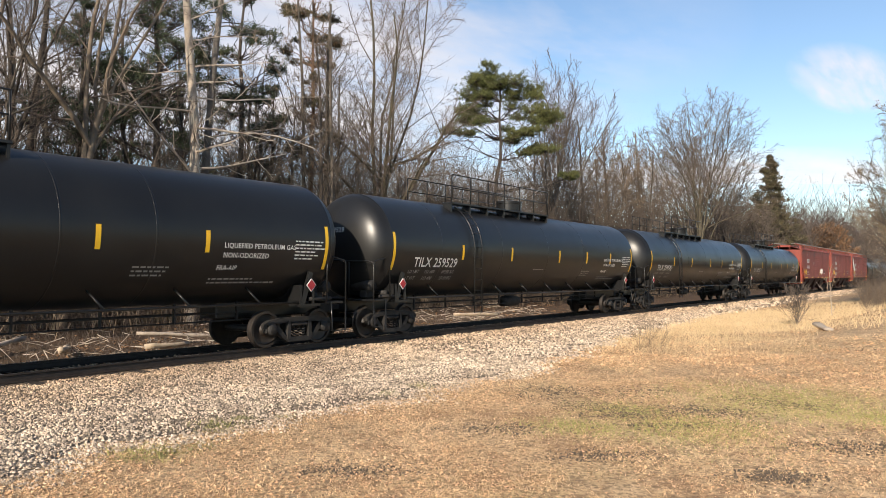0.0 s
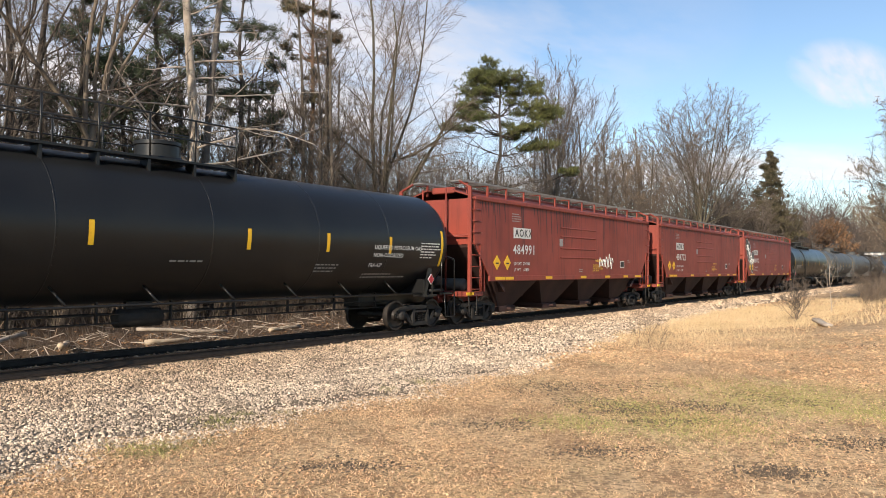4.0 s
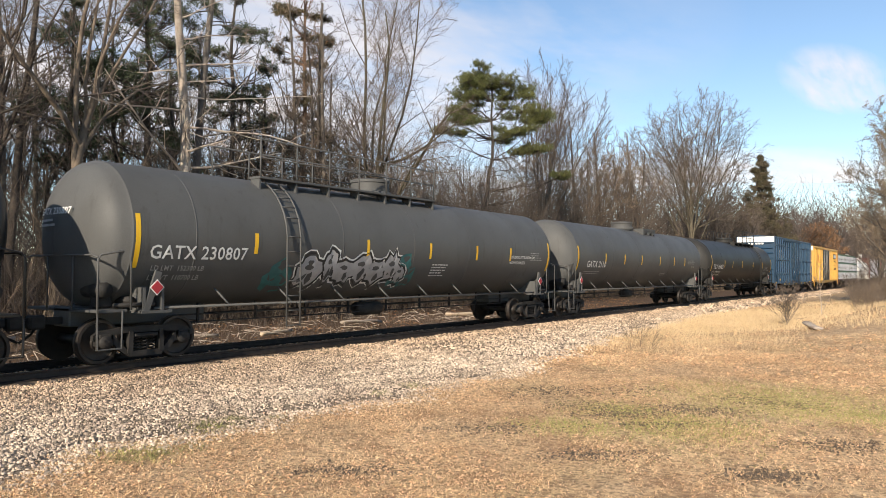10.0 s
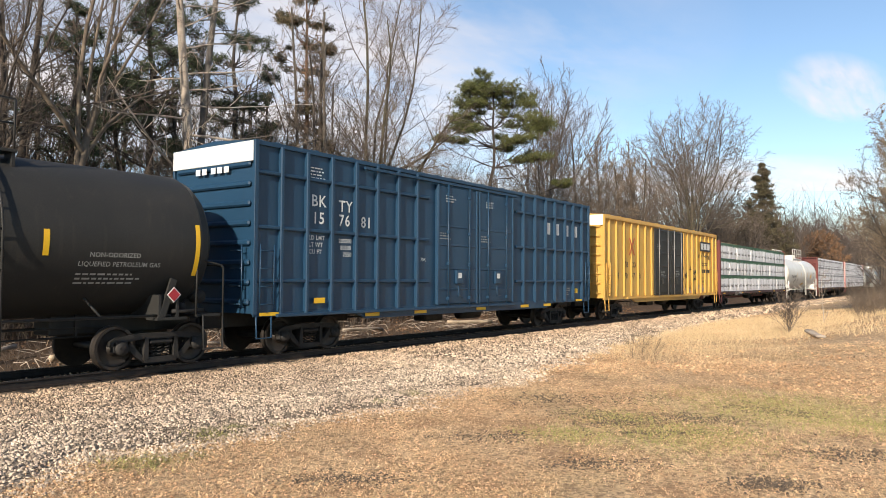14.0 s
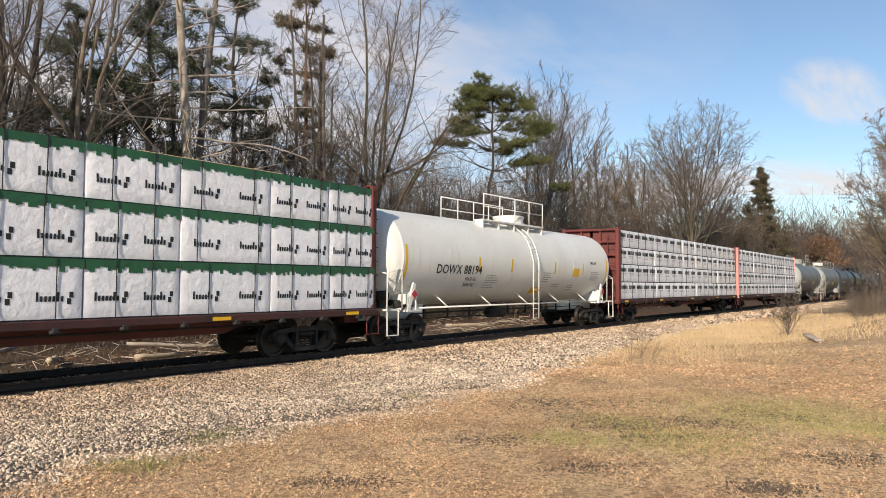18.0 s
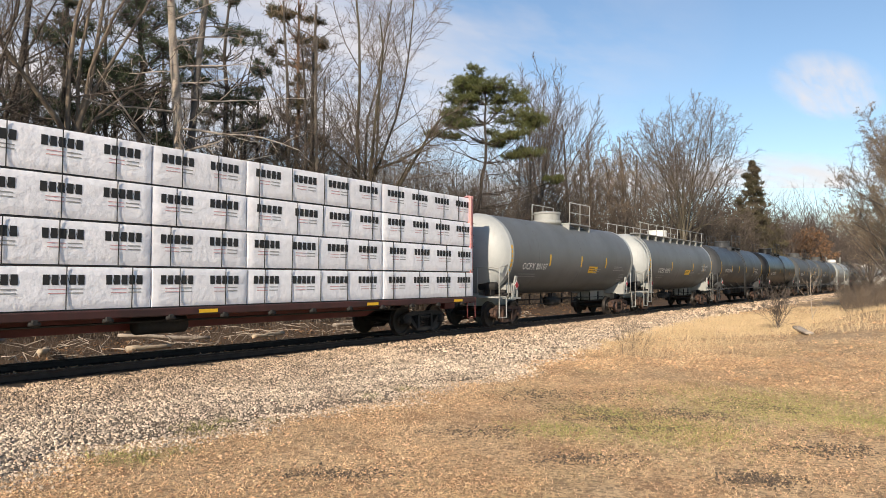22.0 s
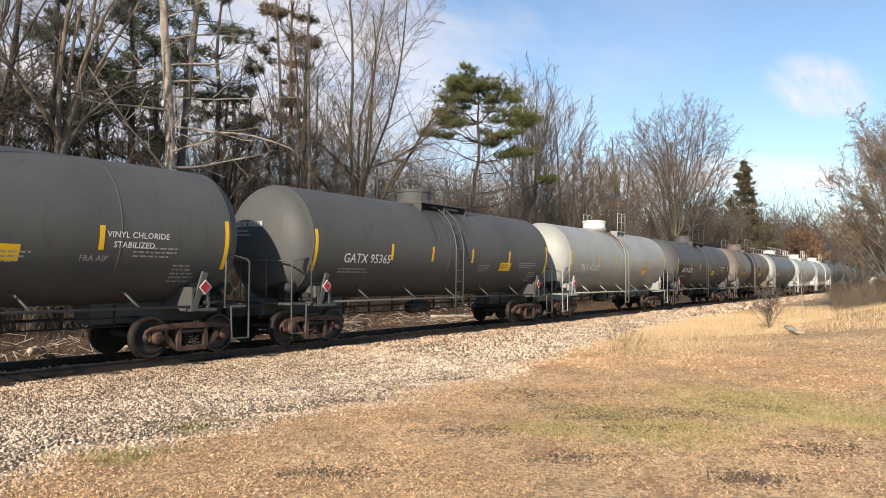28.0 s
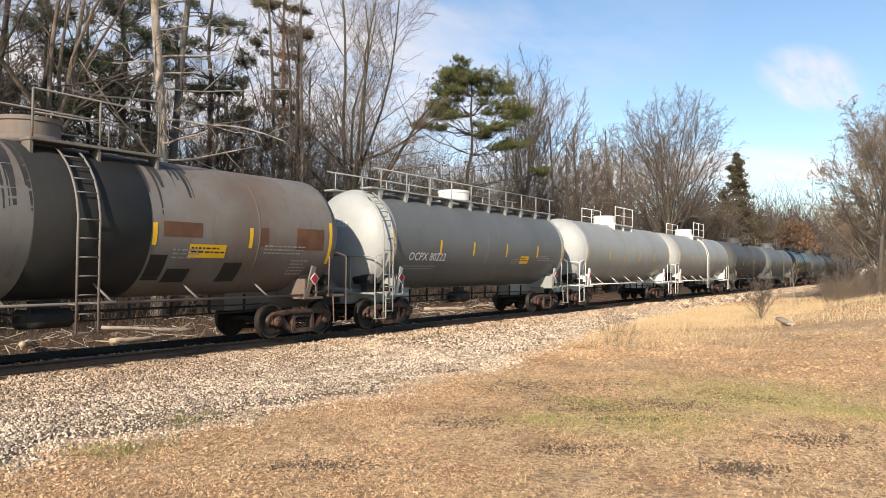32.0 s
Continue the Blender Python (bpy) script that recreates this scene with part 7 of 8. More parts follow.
brush(2600, lawn_x(0, 75, 1.1), lawn_y(9, 16), 4.6, 51, TWIG, "brush", "dense bare brush along the wood", 0.013, 16)
brush(1500, lawn_x(2, 150, 1.2), lawn_y(10, 24), 8.0, 52, TWIG, "saplings", "bare saplings crowding under the trees", 0.022, 18)
brush(2100, lawn_x(26, 76, 1.0), lawn_y(12, 24), 10.0, 59, TWIG, "saplings", "tall bare saplings with fine twigs", 0.016, 26)
brush(1700, lawn_x(10, 160, 1.0), lawn_y(9, 15), 4.2, 53, TWIG_TAN, "brush", "tan brush along the wood", 0.017, 14)
brush(2400, lawn_x(-10, 240, 1.0), lawn_y(24, 64), 13, 54, WOODS_FAR, "far_woods", "bare woods in the distance", 0.1, 13)
brush(1500, lawn_x(130, 230, 1.0), lawn_y(8, 32), 14, 71, WOODS_FAR, "far_woods", "bare woods in the distance", 0.1, 12)
brush(1800, lawn_x(220, 420, 1.0), lawn_y(9, 60), 23, 60, WOODS_FAR, "far_woods", "bare woods in the distance", 0.17, 11)
brush(1200, lawn_x(130, 420, 1.0), lawn_y(-45, -6), 9, 55, WOODS_FAR, "far_woods", "bare woods in the distance", 0.13, 12)
brush(900, lawn_x(5, 30, 1.0), lawn_y(4.6, 9), 0.6, 56, TWIG, "ground_brush", "dead weeds and sticks beside the track", 0.009, 6)
brush(2600, lawn_x(44, 150, 1.2), lawn_y(-15, -6), 1.7, 58, TWIG, "brush", "brown bare thicket on the bank", 0.014, 14)
brush(1800, lawn_x(36, 75, 1.0), lawn_y(-14, -7), 1.6, 57, TWIG_TAN, "brush", "bare brush on the bank", 0.01, 7)


def fallen_sticks(n, seed):
    r = random.Random(seed)
    mb = MB()
    for _ in range(n):
        x, y = r.uniform(5, 40), r.uniform(3.6, 9.5)
        z = float(ground_z(x, y)) + r.uniform(0.02, 0.3)
        a, ln, w = r.uniform(0, 6.28), r.uniform(0.3, 1.6), r.uniform(0.006, 0.02)
        p = Vector((x, y, z))
        d = Vector((math.cos(a), math.sin(a), r.gauss(0, 0.15)))
        bend = Vector((r.gauss(0, 0.15), r.gauss(0, 0.15), r.uniform(0, 0.2)))
        mb.tube([p - d * ln / 2, p + bend, p + d * ln / 2], [w, w * 0.8, w * 0.4], 4, cap=False)
    me = bpy.data.meshes.new("fallen_sticks")
    me.from_pydata(mb.v, [], mb.f)
    me.materials.append(BARK_PALE)
    tagged(new("fallen_sticks", me), "pale fallen sticks littering the ground beyond the rails", "sticks", "", "stuff")


fallen_sticks(260, 5)


def weed(x, y, h, seed):
    return bare_tree(x, y, h, SHRUB, seed, 0.01, TWIG_TAN, TWIG_TAN, "dry_weed", "thin dry weed standing in the grass", (0, 0), 0.35, 0.0)


weed(20.3, -7.2, 1.5, 61)
weed(21.3, -7.1, 1.1, 62)
weed(20.8, -7.6, 0.9, 64)
bare_tree(31.5, -9.3, 1.9, dict(SHRUB, bole=0.2, kids=(18, 6, 5, 3), thin=0.0045), 63, 0.03, TWIG, TWIG, "bush", "small bare bush on the grassy bank", (0, 0), 1.1, 0.0)
bare_tree(38.0, -9.6, 2.6, dict(SHRUB, bole=0.9, kids=(7, 4, 3, 2), thin=0.005), 65, 0.02, BARK_PALE, TWIG_TAN, "sapling", "slender pale sapling on the bank", (0, 0), 0.6, 0.1)


def log(x, y, z, length, r, yaw, tilt, seed, mat=LOG, label="split pale log lying in the brush", flat=1.0):
    rnd = random.Random(seed)
    mb = MB()
    n = 6
    pts = [(length * (i / n - 0.5), rnd.gauss(0, 0.02), rnd.gauss(0, 0.02)) for i in range(n + 1)]
    mb.tube(pts, [r * rnd.uniform(0.85, 1.1) for _ in pts], 9)
    ob = new("log", mb.mesh("log", mat))
    ob.matrix_basis = pose(x, y, z, 0, tilt, yaw) @ Matrix.Diagonal((1, 1, flat, 1))
    return tagged(ob, label, "log")


log(10.3, 5.6, -0.3, 2.6, 0.08, 60, 3, 1)
log(13.0, 4.8, -0.36, 1.6, 0.08, 10, 2, 2)
log(9.2, 6.9, -0.2, 2.2, 0.07, 35, -6, 3, BARK_PALE, "fallen grey branch lying in leaf litter")
log(14.5, 6.2, -0.22, 3.0, 0.06, -15, 4, 4, BARK_PALE, "fallen grey branch lying in leaf litter")
log(18.0, 5.2, -0.3, 2.2, 0.07, 20, 2, 5)
log(23.5, 6.0, -0.25, 2.8, 0.07, 5, 3, 6, BARK_PALE, "fallen grey branch lying in leaf litter")
log(31.0, 5.5, -0.25, 3.2, 0.09, -10, 2, 7)
log(28.4, -10.7, 0.06, 1.5, 0.16, 25, -4, 8, BARK_PALE, "weathered grey log half sunk in the leafy bank", 0.45)


# a white shed far along the line
shed = thing("shed", "small white shed far off beside the line", "shed", "", pose(196.0, -3.4, -0.31))
part("wall", MB().box(-4, 4, -3, 3, 0, 2.9), WHITE, shed)
part("roof", MB().prism([(-3.3, 2.85), (0, 4.0), (3.3, 2.85), (3.3, 2.95), (0, 4.15), (-3.3, 2.95)], -4.3, 4.3, axis="x"), GREY_DARK, shed)
part("door", MB().box(-4.05, -4.0, -1.2, 1.2, 0, 2.2), GREY_MID, shed)

# ---- the train ----
LPG = dict(L=18.05, mat=BLACK, platform=(-5.3, 1.5), ladders=(-4.7,), bands=(-6.6, -3.0, 0.4, 3.6, 6.3), stripes=(-9.01, -5.44, -2.34, 1.37, 3.91, 6.38, 8.86), spacing=20.65, dome_r=0.5, dome_h=0.5,
           label="long glossy black pressure tank car with yellow stripes")


def lpg(c, number, **k):
    t = [(number, 0.4, -7.95, 2.06, MARK)] if number else []
    t += [("LD LMT", 0.15, -8.1, 1.86, MARK_DIM), ("152 600", 0.15, -7.3, 1.86, MARK_DIM), ("69200 KG", 0.15, -6.4, 1.86, MARK_DIM), ("LT WT", 0.15, -8.1, 1.66, MARK_DIM), ("110 400", 0.15, -7.3, 1.66, MARK_DIM), ("50100 KG", 0.15, -6.4, 1.66, MARK_DIM),
          ("LIQUEFIED PETROLEUM GAS", 0.16, 5.7, 2.42, MARK), ("NON-ODORIZED", 0.16, 5.7, 2.2, MARK), ("FRA-AIP", 0.15, 5.6, 1.92, MARK)]
    return tank_car(c, texts=t, prints=[(7.8, 2.62, 1.0, 6, MARK), (3.6, 1.95, 0.9, 3, MARK_DIM), (5.5, 1.7, 2.0, 2, MARK_DIM), (-0.6, 2.0, 1.2, 1, MARK_DIM)], head_text=number, **{**LPG, **k})


def spill(car, x0, x1, seed, zc=2.72, r=1.56, mat=None):
    """Dried spills that ran down from the hatch, each of its own width and length."""
    q = random.Random(seed)
    fit = lambda x, z: -math.sqrt(max(0.01, r * r - (z - zc) ** 2))
    mb, x = MB(), x0
    while x < x1:
        w = q.uniform(0.05, 0.3)
        low = zc + r * q.choice((0.15, 0.45, 0.6, 0.7, 0.8, 0.85)) - q.uniform(0, 0.15)
        v, n = [], 9
        for i in range(n):
            k = i / (n - 1)
            a = math.asin(min(0.999, (low - zc) / r)) * (1 - k) + math.asin(0.985) * k
            z, h = zc + r * math.sin(a), w * (0.25 + 0.75 * k) / 2
            v += [(x - h, fit(x, z) - 0.003, z + 0.003), (x + h, fit(x, z) - 0.003, z + 0.003)]
        mb.add(v, [(2 * i, 2 * i + 1, 2 * i + 3, 2 * i + 2) for i in range(n - 1)], True)
        x += w * q.uniform(0.5, 1.3)
    part("spill_stain", mb, mat or SPILL, car, "dark dried spill below the hatch")


def short_tank(c, L, mat, number, tx=-4.8, tz=2.2, size=0.38, mark=MARK, extra=(), label="", **k):
    H = L / 2
    n = dict(ladders=(0.0,), bands=(-H * 0.62, -0.4, 0.45, H * 0.6), stripes=(-H, -3.5, -1.4, 1.0, 3.6, H), spacing=L + 2.75, dome=-0.4, dome_r=0.58, dome_h=0.5, platform=(-1.3, 1.5), truck_mat=IRON_RUST, zc=2.72, r=1.56)
    n.update(k)
    t = ([(number, size, tx, tz, mark)] if number else []) + list(extra)
    return tank_car(c, L, mat, texts=t, prints=[(tx - 0.1, tz - 0.2, 1.9, 2, MARK_DIM), (H - 2.4, 2.35, 1.5, 3, MARK_DIM), (H - 1.4, 2.0, 0.7, 5, MARK_DIM), (1.5, 2.2, 0.8, 3, MARK_DIM)], head_text=number, label=label, **n)


CARS = [lpg(4.5, "", stripes=(-9.0, -5.4, -2.4, 0.3, 2.81, 5.27, 8.86), bands=(-6.6, -3.0, 0.4, 4.05, 2.1)), lpg(25.0, "TILX 259529"), lpg(45.6, "TILX 259542"), lpg(66.2, "TILX 259537"),
        hopper_car(84.85, "484991", graffiti=1), hopper_car(102.6, "484722"), hopper_car(120.2, "484962", graffiti=2),
        lpg(139.3, "TILX 259535")]

g = tank_car(159.97, 17.95, GREY_DARK, stripes=(-5.86, -1.92, 1.0, 3.65, 5.9, 8.88, -9.0), ladders=(-4.78,), platform=(-5.3, 2.0), bands=(-7.5, -2.9, 0.2, 3.2, 6.3), spacing=20.6, dome=-0.1, dome_r=0.6,
             texts=[("GATX 230807", 0.4, -8.6, 2.15, MARK), ("LD LMT  152300 LB", 0.15, -8.5, 1.9, MARK_DIM), ("LT WT  110700 LB", 0.15, -8.5, 1.7, MARK_DIM), ("LIQUEFIED PETROLEUM GAS", 0.14, 5.9, 2.4, MARK), ("NON-ODORIZED", 0.14, 5.9, 2.2, MARK)], prints=[(1.2, 2.1, 0.9, 5, MARK), (7.4, 2.6, 1.0, 4, MARK_DIM)], head_text="GATX 230807",
             label="dark grey pressure tank car with silver graffiti along its side")
gf = lambda x, z: -math.sqrt(1.57 ** 2 - (z - 2.66) ** 2)
ga, gb, gc = MB(), MB(), MB()
gw = MB()
GLYPHS = ((-4.0, 1.9, 0.5, 0.4), (-3.3, 2.05, 0.26, 0.45), (-2.7, 1.9, 0.45, 0.36), (-2.05, 2.0, 0.4, 0.42), (-1.4, 1.88, 0.42, 0.36), (-0.75, 2.02, 0.36, 0.42), (-0.3, 1.8, 0.26, 0.26))
for i, (x, z, rx, rz) in enumerate(GLYPHS):
    blob(gw, x, z, rx + 0.07, rz + 0.09, gf, 0.004 + 0.0004 * i, 18, 0.22, 10 + i)
    blob(gc, x, z, rx + 0.02, rz + 0.03, gf, 0.0075 + 0.0004 * i, 18, 0.22, 10 + i)
    blob(ga, x, z, rx - 0.04, rz - 0.05, gf, 0.011 + 0.0004 * i, 18, 0.22, 10 + i)
    blob(gb, x - 0.05, z + 0.1, rx * 0.34, rz * 0.16, gf, 0.0145 + 0.0004 * i, 10, 0.3, 30 + i)
    blob(gb, x + 0.08, z - 0.14, rx * 0.16, rz * 0.3, gf, 0.0145 + 0.0004 * i, 10, 0.3, 50 + i)
part("graffiti_edge", gw, MARK, g)
part("graffiti_outline", gc, MARK_BLACK, g)
part("graffiti_letters", ga, SILVER, g, "silver bubble lettering in spray paint")
part("graffiti_counters", gb, GREY_DARK, g)
gt = MB()
for x, z in ((-4.9, 1.85), (-5.1, 1.6), (-0.2, 2.1), (0.15, 1.75), (-0.3, 1.6)):
    blob(gt, x, z, 0.38, 0.3, gf, 0.0055, 12, 0.4, int(x * 10) + 90)
part("graffiti_smear", gt, TEAL, g)
CARS.append(g)
CARS.append(tank_car(180.5, 17.9, GREY_DARK, stripes=(-8.93, -5.9, -3.57, -1.24, 1.53, 3.91, 5.82), bands=(-5.0, -1.6, 3.2), spacing=20.6, dome=-0.1, dome_r=0.55, dome_h=0.4, hood=True,
                     texts=[("GATX 2110", 0.4, -7.9, 2.14, MARK), ("FRA-AIP", 0.14, 7.2, 2.2, MARK_DIM)], prints=[(-8.0, 1.92, 2.2, 2, MARK_DIM), (6.4, 2.6, 1.4, 3, MARK_DIM), (2.0, 1.85, 0.9, 2, MARK_DIM)], head_text="GATX 2110", label="plain dark grey tank car with a small domed hatch", platform=(0.6, 2.4), rails=False))
CARS.append(tank_car(201.05, 18.15, BLACK_WORN, stripes=(-9.07, -5.79, -3.64, -0.86, 2.53, 5.78, 9.0), ladders=(4.78,), platform=(-0.6, 5.5), bands=(-6.5, -2.0, 2.9), spacing=20.7, dome=-0.1, dome_r=0.62, dome_h=0.35,
                     texts=[("TILX 304453", 0.42, -8.45, 2.18, MARK), ("LD LMT  154000 LB  69850 KG", 0.15, -8.5, 1.94, MARK), ("LT WT  109000 LB  49450 KG", 0.15, -8.5, 1.74, MARK), ("NON-ODORIZED", 0.13, 6.6, 2.3, MARK_DIM), ("LIQUEFIED PETROLEUM GAS", 0.13, 6.4, 2.12, MARK_DIM)], prints=[(6.4, 1.95, 1.4, 3, MARK_DIM)], head_text="TILX 304453", label="worn black tank car with yellow stripes"))
CARS += [blue_boxcar(220.8), yellow_boxcar(240.92)]
CARS.append(beam_car(262.5, 21.9, RED_BEAM, (-10.87, -8.3, -6.1, -4.0, -1.9, 0.4, 2.6, 4.7, 7.2, 9.2, 11.0), (1.15, 2.3, 3.45, 4.55), "green", "red centerbeam flatcar loaded with green-banded white lumber packs", "UCRY 800061"))
for x0, x1 in ((-8.2, -4.0), (4.0, 8.0)):
    part("timber_dunnage", MB().box(x0, x1, -0.9, -0.6, 4.57, 4.66, 0.01), WOOD, CARS[-1])
CARS.append(tank_car(282.35, 15.3, WHITE, zc=2.68, r=1.53, stripes=(-7.5, -3.47, -1.26, 2.21, 4.86, 7.4), ladders=(0.32,), platform=(-2.4, 2.2), bands=(-5.2, -2.6, 3.9), spacing=17.9, dome=1.0, dome_r=0.6, dome_h=0.4, trim=WHITE,
                     texts=[("DOWX 88194", 0.42, -5.95, 2.2, MARK_BLACK), ("93650 KG", 0.16, -4.2, 1.98, MARK_BLACK), ("36680 KG", 0.16, -4.2, 1.78, MARK_BLACK), ("FRA-AIP", 0.17, 5.6, 2.75, MARK_BLACK)],
                     prints=[(-2.9, 2.15, 1.0, 6, MARK_DIM), (1.3, 2.3, 0.8, 5, MARK_DIM), (5.7, 2.4, 1.0, 5, MARK_DIM), (2.3, 1.85, 0.7, 2, MARK_DIM), (3.8, 1.8, 0.6, 3, MARK_DIM)], label="clean white tank car with railed top platform"))
plates([(3.9, 4.5, 2.2, 2.55), (0.75, 1.6, 1.5, 1.75)], STRIPE, CARS[-1], lambda x, z: -math.sqrt(1.53 ** 2 - (z - 2.68) ** 2), "warning_panel", "yellow warning panel")
CARS.append(beam_car(302.6, 22.2, RED_BEAM, (-11.03, -5.9, -1.05, 1.4, 6.4, 11.2), (1.15, 2.0, 2.87, 3.72, 4.58), "black", "red centerbeam flatcar loaded with printed white lumber packs"))
CARS.append(beam_car(325.5, 22.3, PINK_BEAM, (-11.08, -6.0, -1.1, 1.4, 6.4, 11.25), (1.15, 2.0, 2.87, 3.72, 4.58), "black", "faded pinkish-red centerbeam flatcar with printed white lumber packs"))
yel_panel = [("VINYL CHLORIDE", 0.17, 3.7, 2.56, MARK), ("STABILIZED", 0.17, 3.85, 2.36, MARK), ("FRA AIP", 0.16, 3.2, 2.08, MARK_DIM)]


def warn(car, x0, x1, z0=2.05, z1=2.35):
    plates([(x0, x1, z0, z1)], STRIPE, car, lambda x, z: -math.sqrt(1.56 ** 2 - (z - 2.72) ** 2), "warning_panel", "yellow warning panel")
    small_print(x0 + 0.05, z1 - 0.1, x1 - x0 - 0.08, 2, MARK_BLACK, car, lambda x, z: -math.sqrt(1.56 ** 2 - (z - 2.72) ** 2) - 0.003)


CARS.append(short_tank(345.46, 12.6, GREY_MID, "OCPX 80107", -5.3, 2.15, 0.36, label="grey tank car with white heads and a railed hatch", side_pipe=False, pale_head=PALE_HEAD, trim=GREY_PALE, ladders=(), stripes=(-6.26, -3.02, 0.04, 2.82), dome=-0.3, truck_mat=IRON_RUST, platform=(0.0, 2.3), bands=(-4.0, 0.0), pale_dome=GREY_PALE))
warn(CARS[-1], 0.95, 1.9)
CARS.append(short_tank(360.55, 12.4, GREY_MID, "OCPX 80096", -4.6, 2.15, 0.36, label="grey tank car with white heads and a full-length top walkway", side_pipe=False, pale_head=PALE_HEAD, trim=GREY_PALE, ladders=(-6.5,), stripes=(-6.2, -2.3, 1.9, 4.3, 6.1), topwalk=True, platform=None, bands=(-3.5, -1.0, 1.5, 3.8), pale_dome=WHITE, extra=yel_panel))
warn(CARS[-1], 0.4, 1.4)
CARS.append(short_tank(376.0, 13.4, CHARCOAL, "GATX 26666", -5.6, 2.3, 0.36, label="charcoal grey tank car with a central ladder", extra=yel_panel))
CARS.append(short_tank(392.3, 13.1, BLACK, "GATX 32857", -5.4, 2.2, 0.36, label="black tank car with a central ladder"))
CARS.append(short_tank(408.2, 13.4, GREY_DARK, "GATX 96117", -5.6, 2.2, 0.36, label="dark grey tank car with a central ladder", extra=yel_panel))
warn(CARS[-1], 1.0, 2.1)
CARS.append(short_tank(424.4, 13.6, GREY_DARK, "GATX 95365", -5.6, 2.2, 0.36, label="dark grey tank car with a central ladder"))
warn(CARS[-1], 3.0, 3.8)
CARS.append(short_tank(440.2, 13.3, GREY_PALE, "TILX 402057", -5.5, 2.15, 0.4, label="pale grey tank car with rust around the hatch", ladders=(0.02,), stripes=(-6.64, -3.45, -1.32, 0.92, 3.75, 6.5), pale_dome=WHITE, platform=(0.4, 1.6), trim=GREY_PALE))
warn(CARS[-1], 2.75, 3.35, 2.0, 2.45)
CARS.append(short_tank(455.95, 13.2, GREY_DARK, "GATX 26521", -5.6, 2.2, 0.42, label="dark grey tank car with a central ladder", ladders=(-0.13,), extra=yel_panel, stripes=(-6.59, -3.67, -1.61, 1.04, 3.39, 6.01)))
warn(CARS[-1], 1.6, 2.3)
for q in ((-6.45, -3.2, 1.45, 2.62), (3.3, 6.3, 1.7, 2.75)):
    plates([q], BLACK_WORN, CARS[-1], lambda x, z: -math.sqrt(1.56 ** 2 - (z - 2.72) ** 2), "paint_patch", "dark repainted patch", 0.0025)
CARS.append(short_tank(471.75, 12.9, RUSTY, "UTLX 663077", -5.2, 2.15, 0.36, STRIPE, label="rust-stained grey tank car with dark central band", ladders=(-0.5,), dome=-0.85))
part("dark_wrap", MB().lathe([(-1.5, 1.562), (-1.48, 1.574), (0.9, 1.574), (0.92, 1.562)], 72, "x", (0, 2.72)), BLACK_WORN, CARS[-1], "dark painted centre band")
warn(CARS[-1], 1.9, 2.9)
for q, m in (((1.2, 2.2, 2.5, 2.82), RUST_PATCH), ((5.1, 6.1, 2.3, 2.85), RUST_PATCH), ((3.9, 4.15, 2.35, 2.8), RUST_PATCH), ((0.98, 1.4, 1.55, 2.1), BLACK_WORN), ((2.95, 3.5, 1.5, 1.95), BLACK_WORN), ((1.5, 2.1, 1.5, 1.8), BLACK_WORN)):
    plates([q], m, CARS[-1], lambda x, z: -math.sqrt(1.56 ** 2 - (z - 2.72) ** 2), "paint_patch", "rusty patch" if m is RUST_PATCH else "dark repainted patch", 0.0025)
CARS.append(short_tank(486.95, 12.3, GREY_MID, "OCPX 80222", -5.2, 2.1, 0.36, label="grey tank car with white heads and a full-length top walkway", side_pipe=False, pale_head=PALE_HEAD, trim=GREY_PALE, ladders=(-6.45,), topwalk=True, platform=None, pale_dome=WHITE))
warn(CARS[-1], 2.2, 2.9)
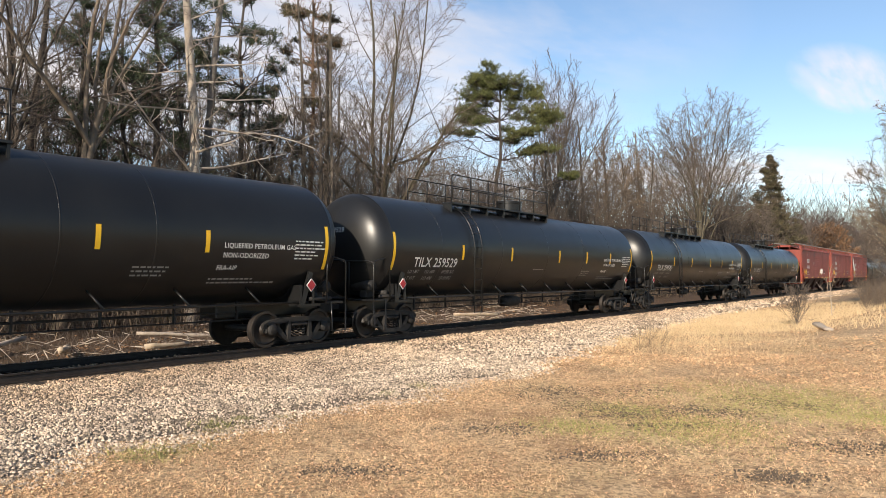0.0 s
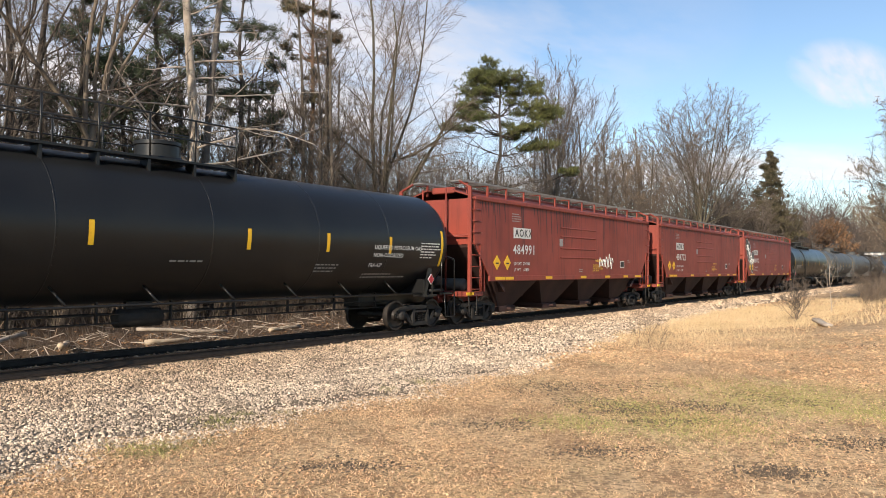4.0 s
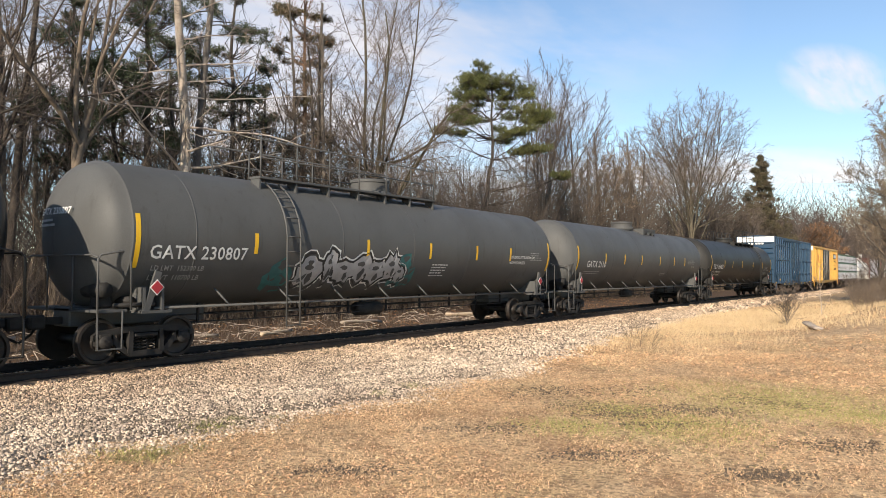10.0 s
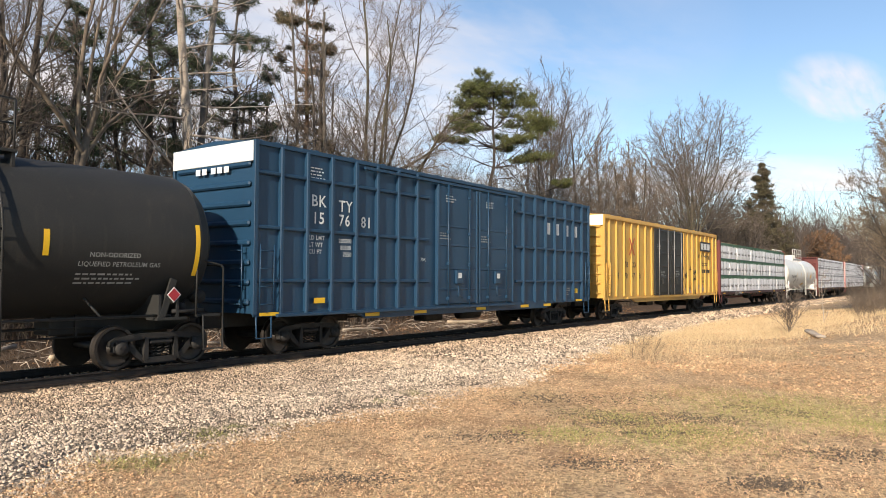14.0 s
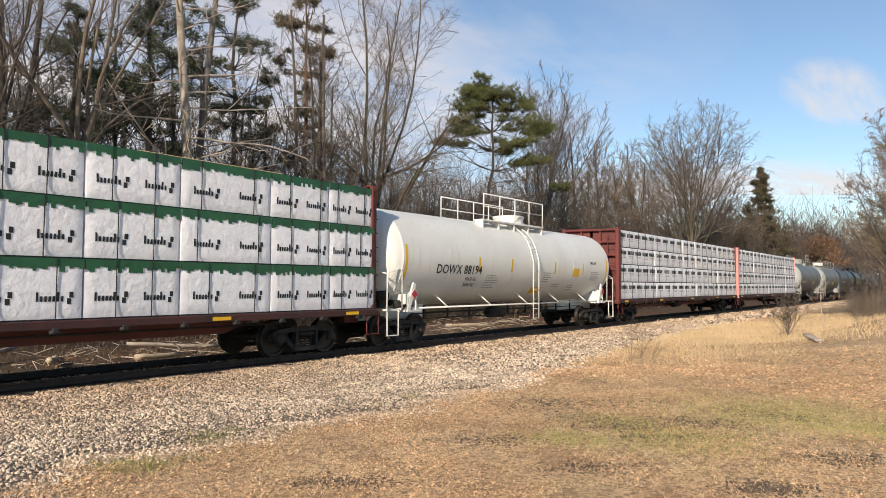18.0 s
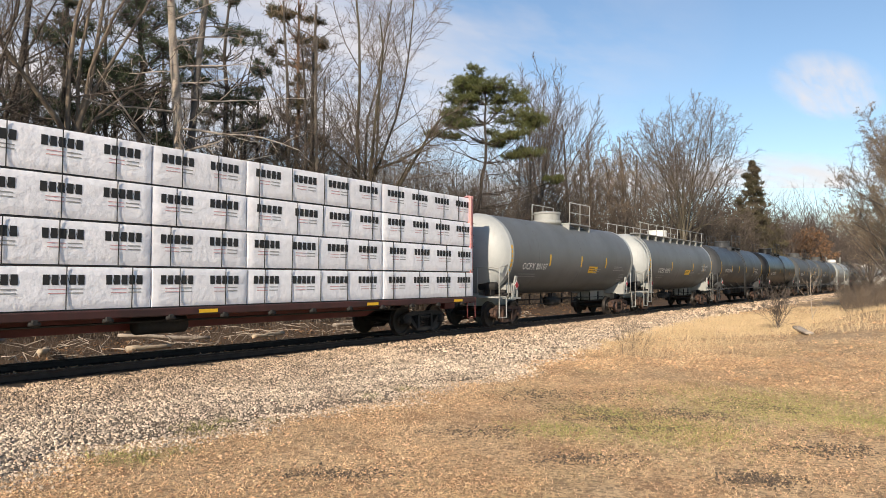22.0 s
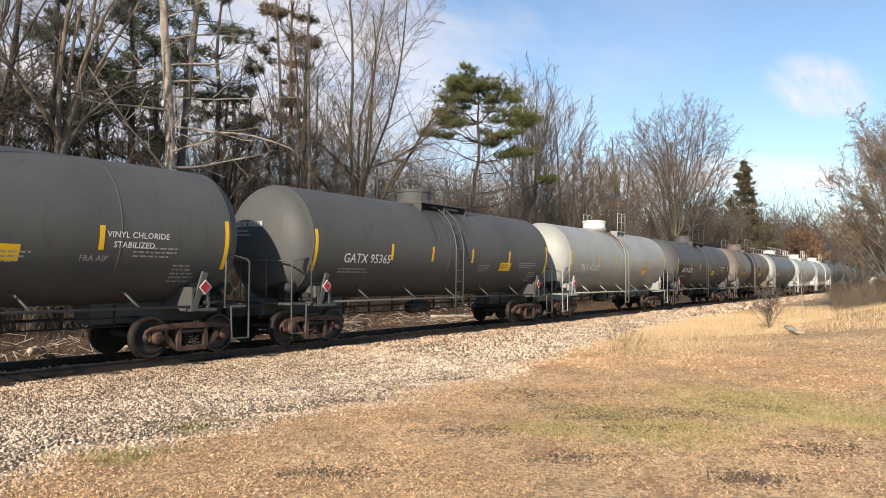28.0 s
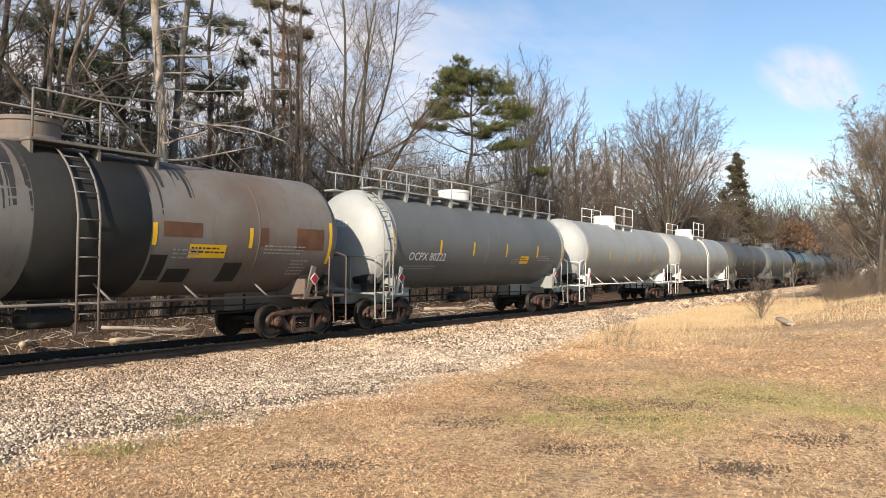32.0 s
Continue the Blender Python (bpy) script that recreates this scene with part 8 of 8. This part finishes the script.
CARS.append(short_tank(502.2, 12.9, GREY_PALE, "", label="pale grey tank car with white heads", pale_head=PALE_HEAD, trim=WHITE, ladders=(), pale_dome=WHITE))
CARS.append(short_tank(517.6, 13.3, GREY_PALE, "", label="pale grey tank car with white fittings", trim=WHITE, pale_dome=WHITE))
for c, m in ((533.6, GREY_DARK), (549.6, GREY_MID), (565.7, BLACK), (581.7, GREY_DARK), (597.7, BLACK_WORN), (613.8, GREY_DARK), (629.8, BLACK), (645.9, GREY_MID), (662.0, BLACK_WORN)):
    CARS.append(short_tank(c, 13.2, m, "", label="tank car near the end of the train", detail=False))

for car, x0, x1, seed in ((CARS[21], -1.6, 1.4, 1), (CARS[22], -1.2, 1.0, 2), (CARS[24], -1.3, 1.3, 3), (CARS[25], -2.0, 2.2, 4)):
    spill(car, x0, x1, seed)
spill(CARS[23], -0.9, 0.7, 5, mat=RUST_PATCH)

# ---- how the train rolls ----
KNOT_T = (0, 4.5, 9, 13, 15.5, 19, 23, 26.5, 32)
KNOT_V = (14.12, 14.23, 14.45, 14.37, 14.38, 14.33, 14.63, 14.82, 14.95)
TT = np.linspace(0, 32, 961)
SS = np.concatenate([[0], np.cumsum((np.interp(TT, KNOT_T, KNOT_V)[1:] + np.interp(TT, KNOT_T, KNOT_V)[:-1]) / 60)])


def gone(t):
    return float(np.interp(t, TT, SS))


def motions():
    starts = {}
    for car in CARS:
        c = car.matrix_basis.translation.x
        starts[car] = c
        walk(car, [(t, pose(c - gone(t), 0, 0)) for t in range(0, 33, 2)])
    for w, car in SPIN:
        base = w.matrix_basis.translation.copy()
        c = starts[car] + w.parent.matrix_basis.translation.x
        # the wheels are in view between these times; each frame they turn by less than 60 degrees
        a = max(0, int(np.searchsorted(SS, c - 48)))
        b = min(960, int(np.searchsorted(SS, c + 2)))
        steps = sorted({0, 960, *range(a, b + 1)}) if b > a else [0, 960]
        rows = []
        for i in steps:
            k = min(max(i, a), max(a, b))
            rows.append((i / 30, pose(base.x, base.y, base.z, 0, -math.degrees(SS[k] / WHEEL_R) % 360 if b > a else 0, 0)))
        walk(w, rows)


motions()
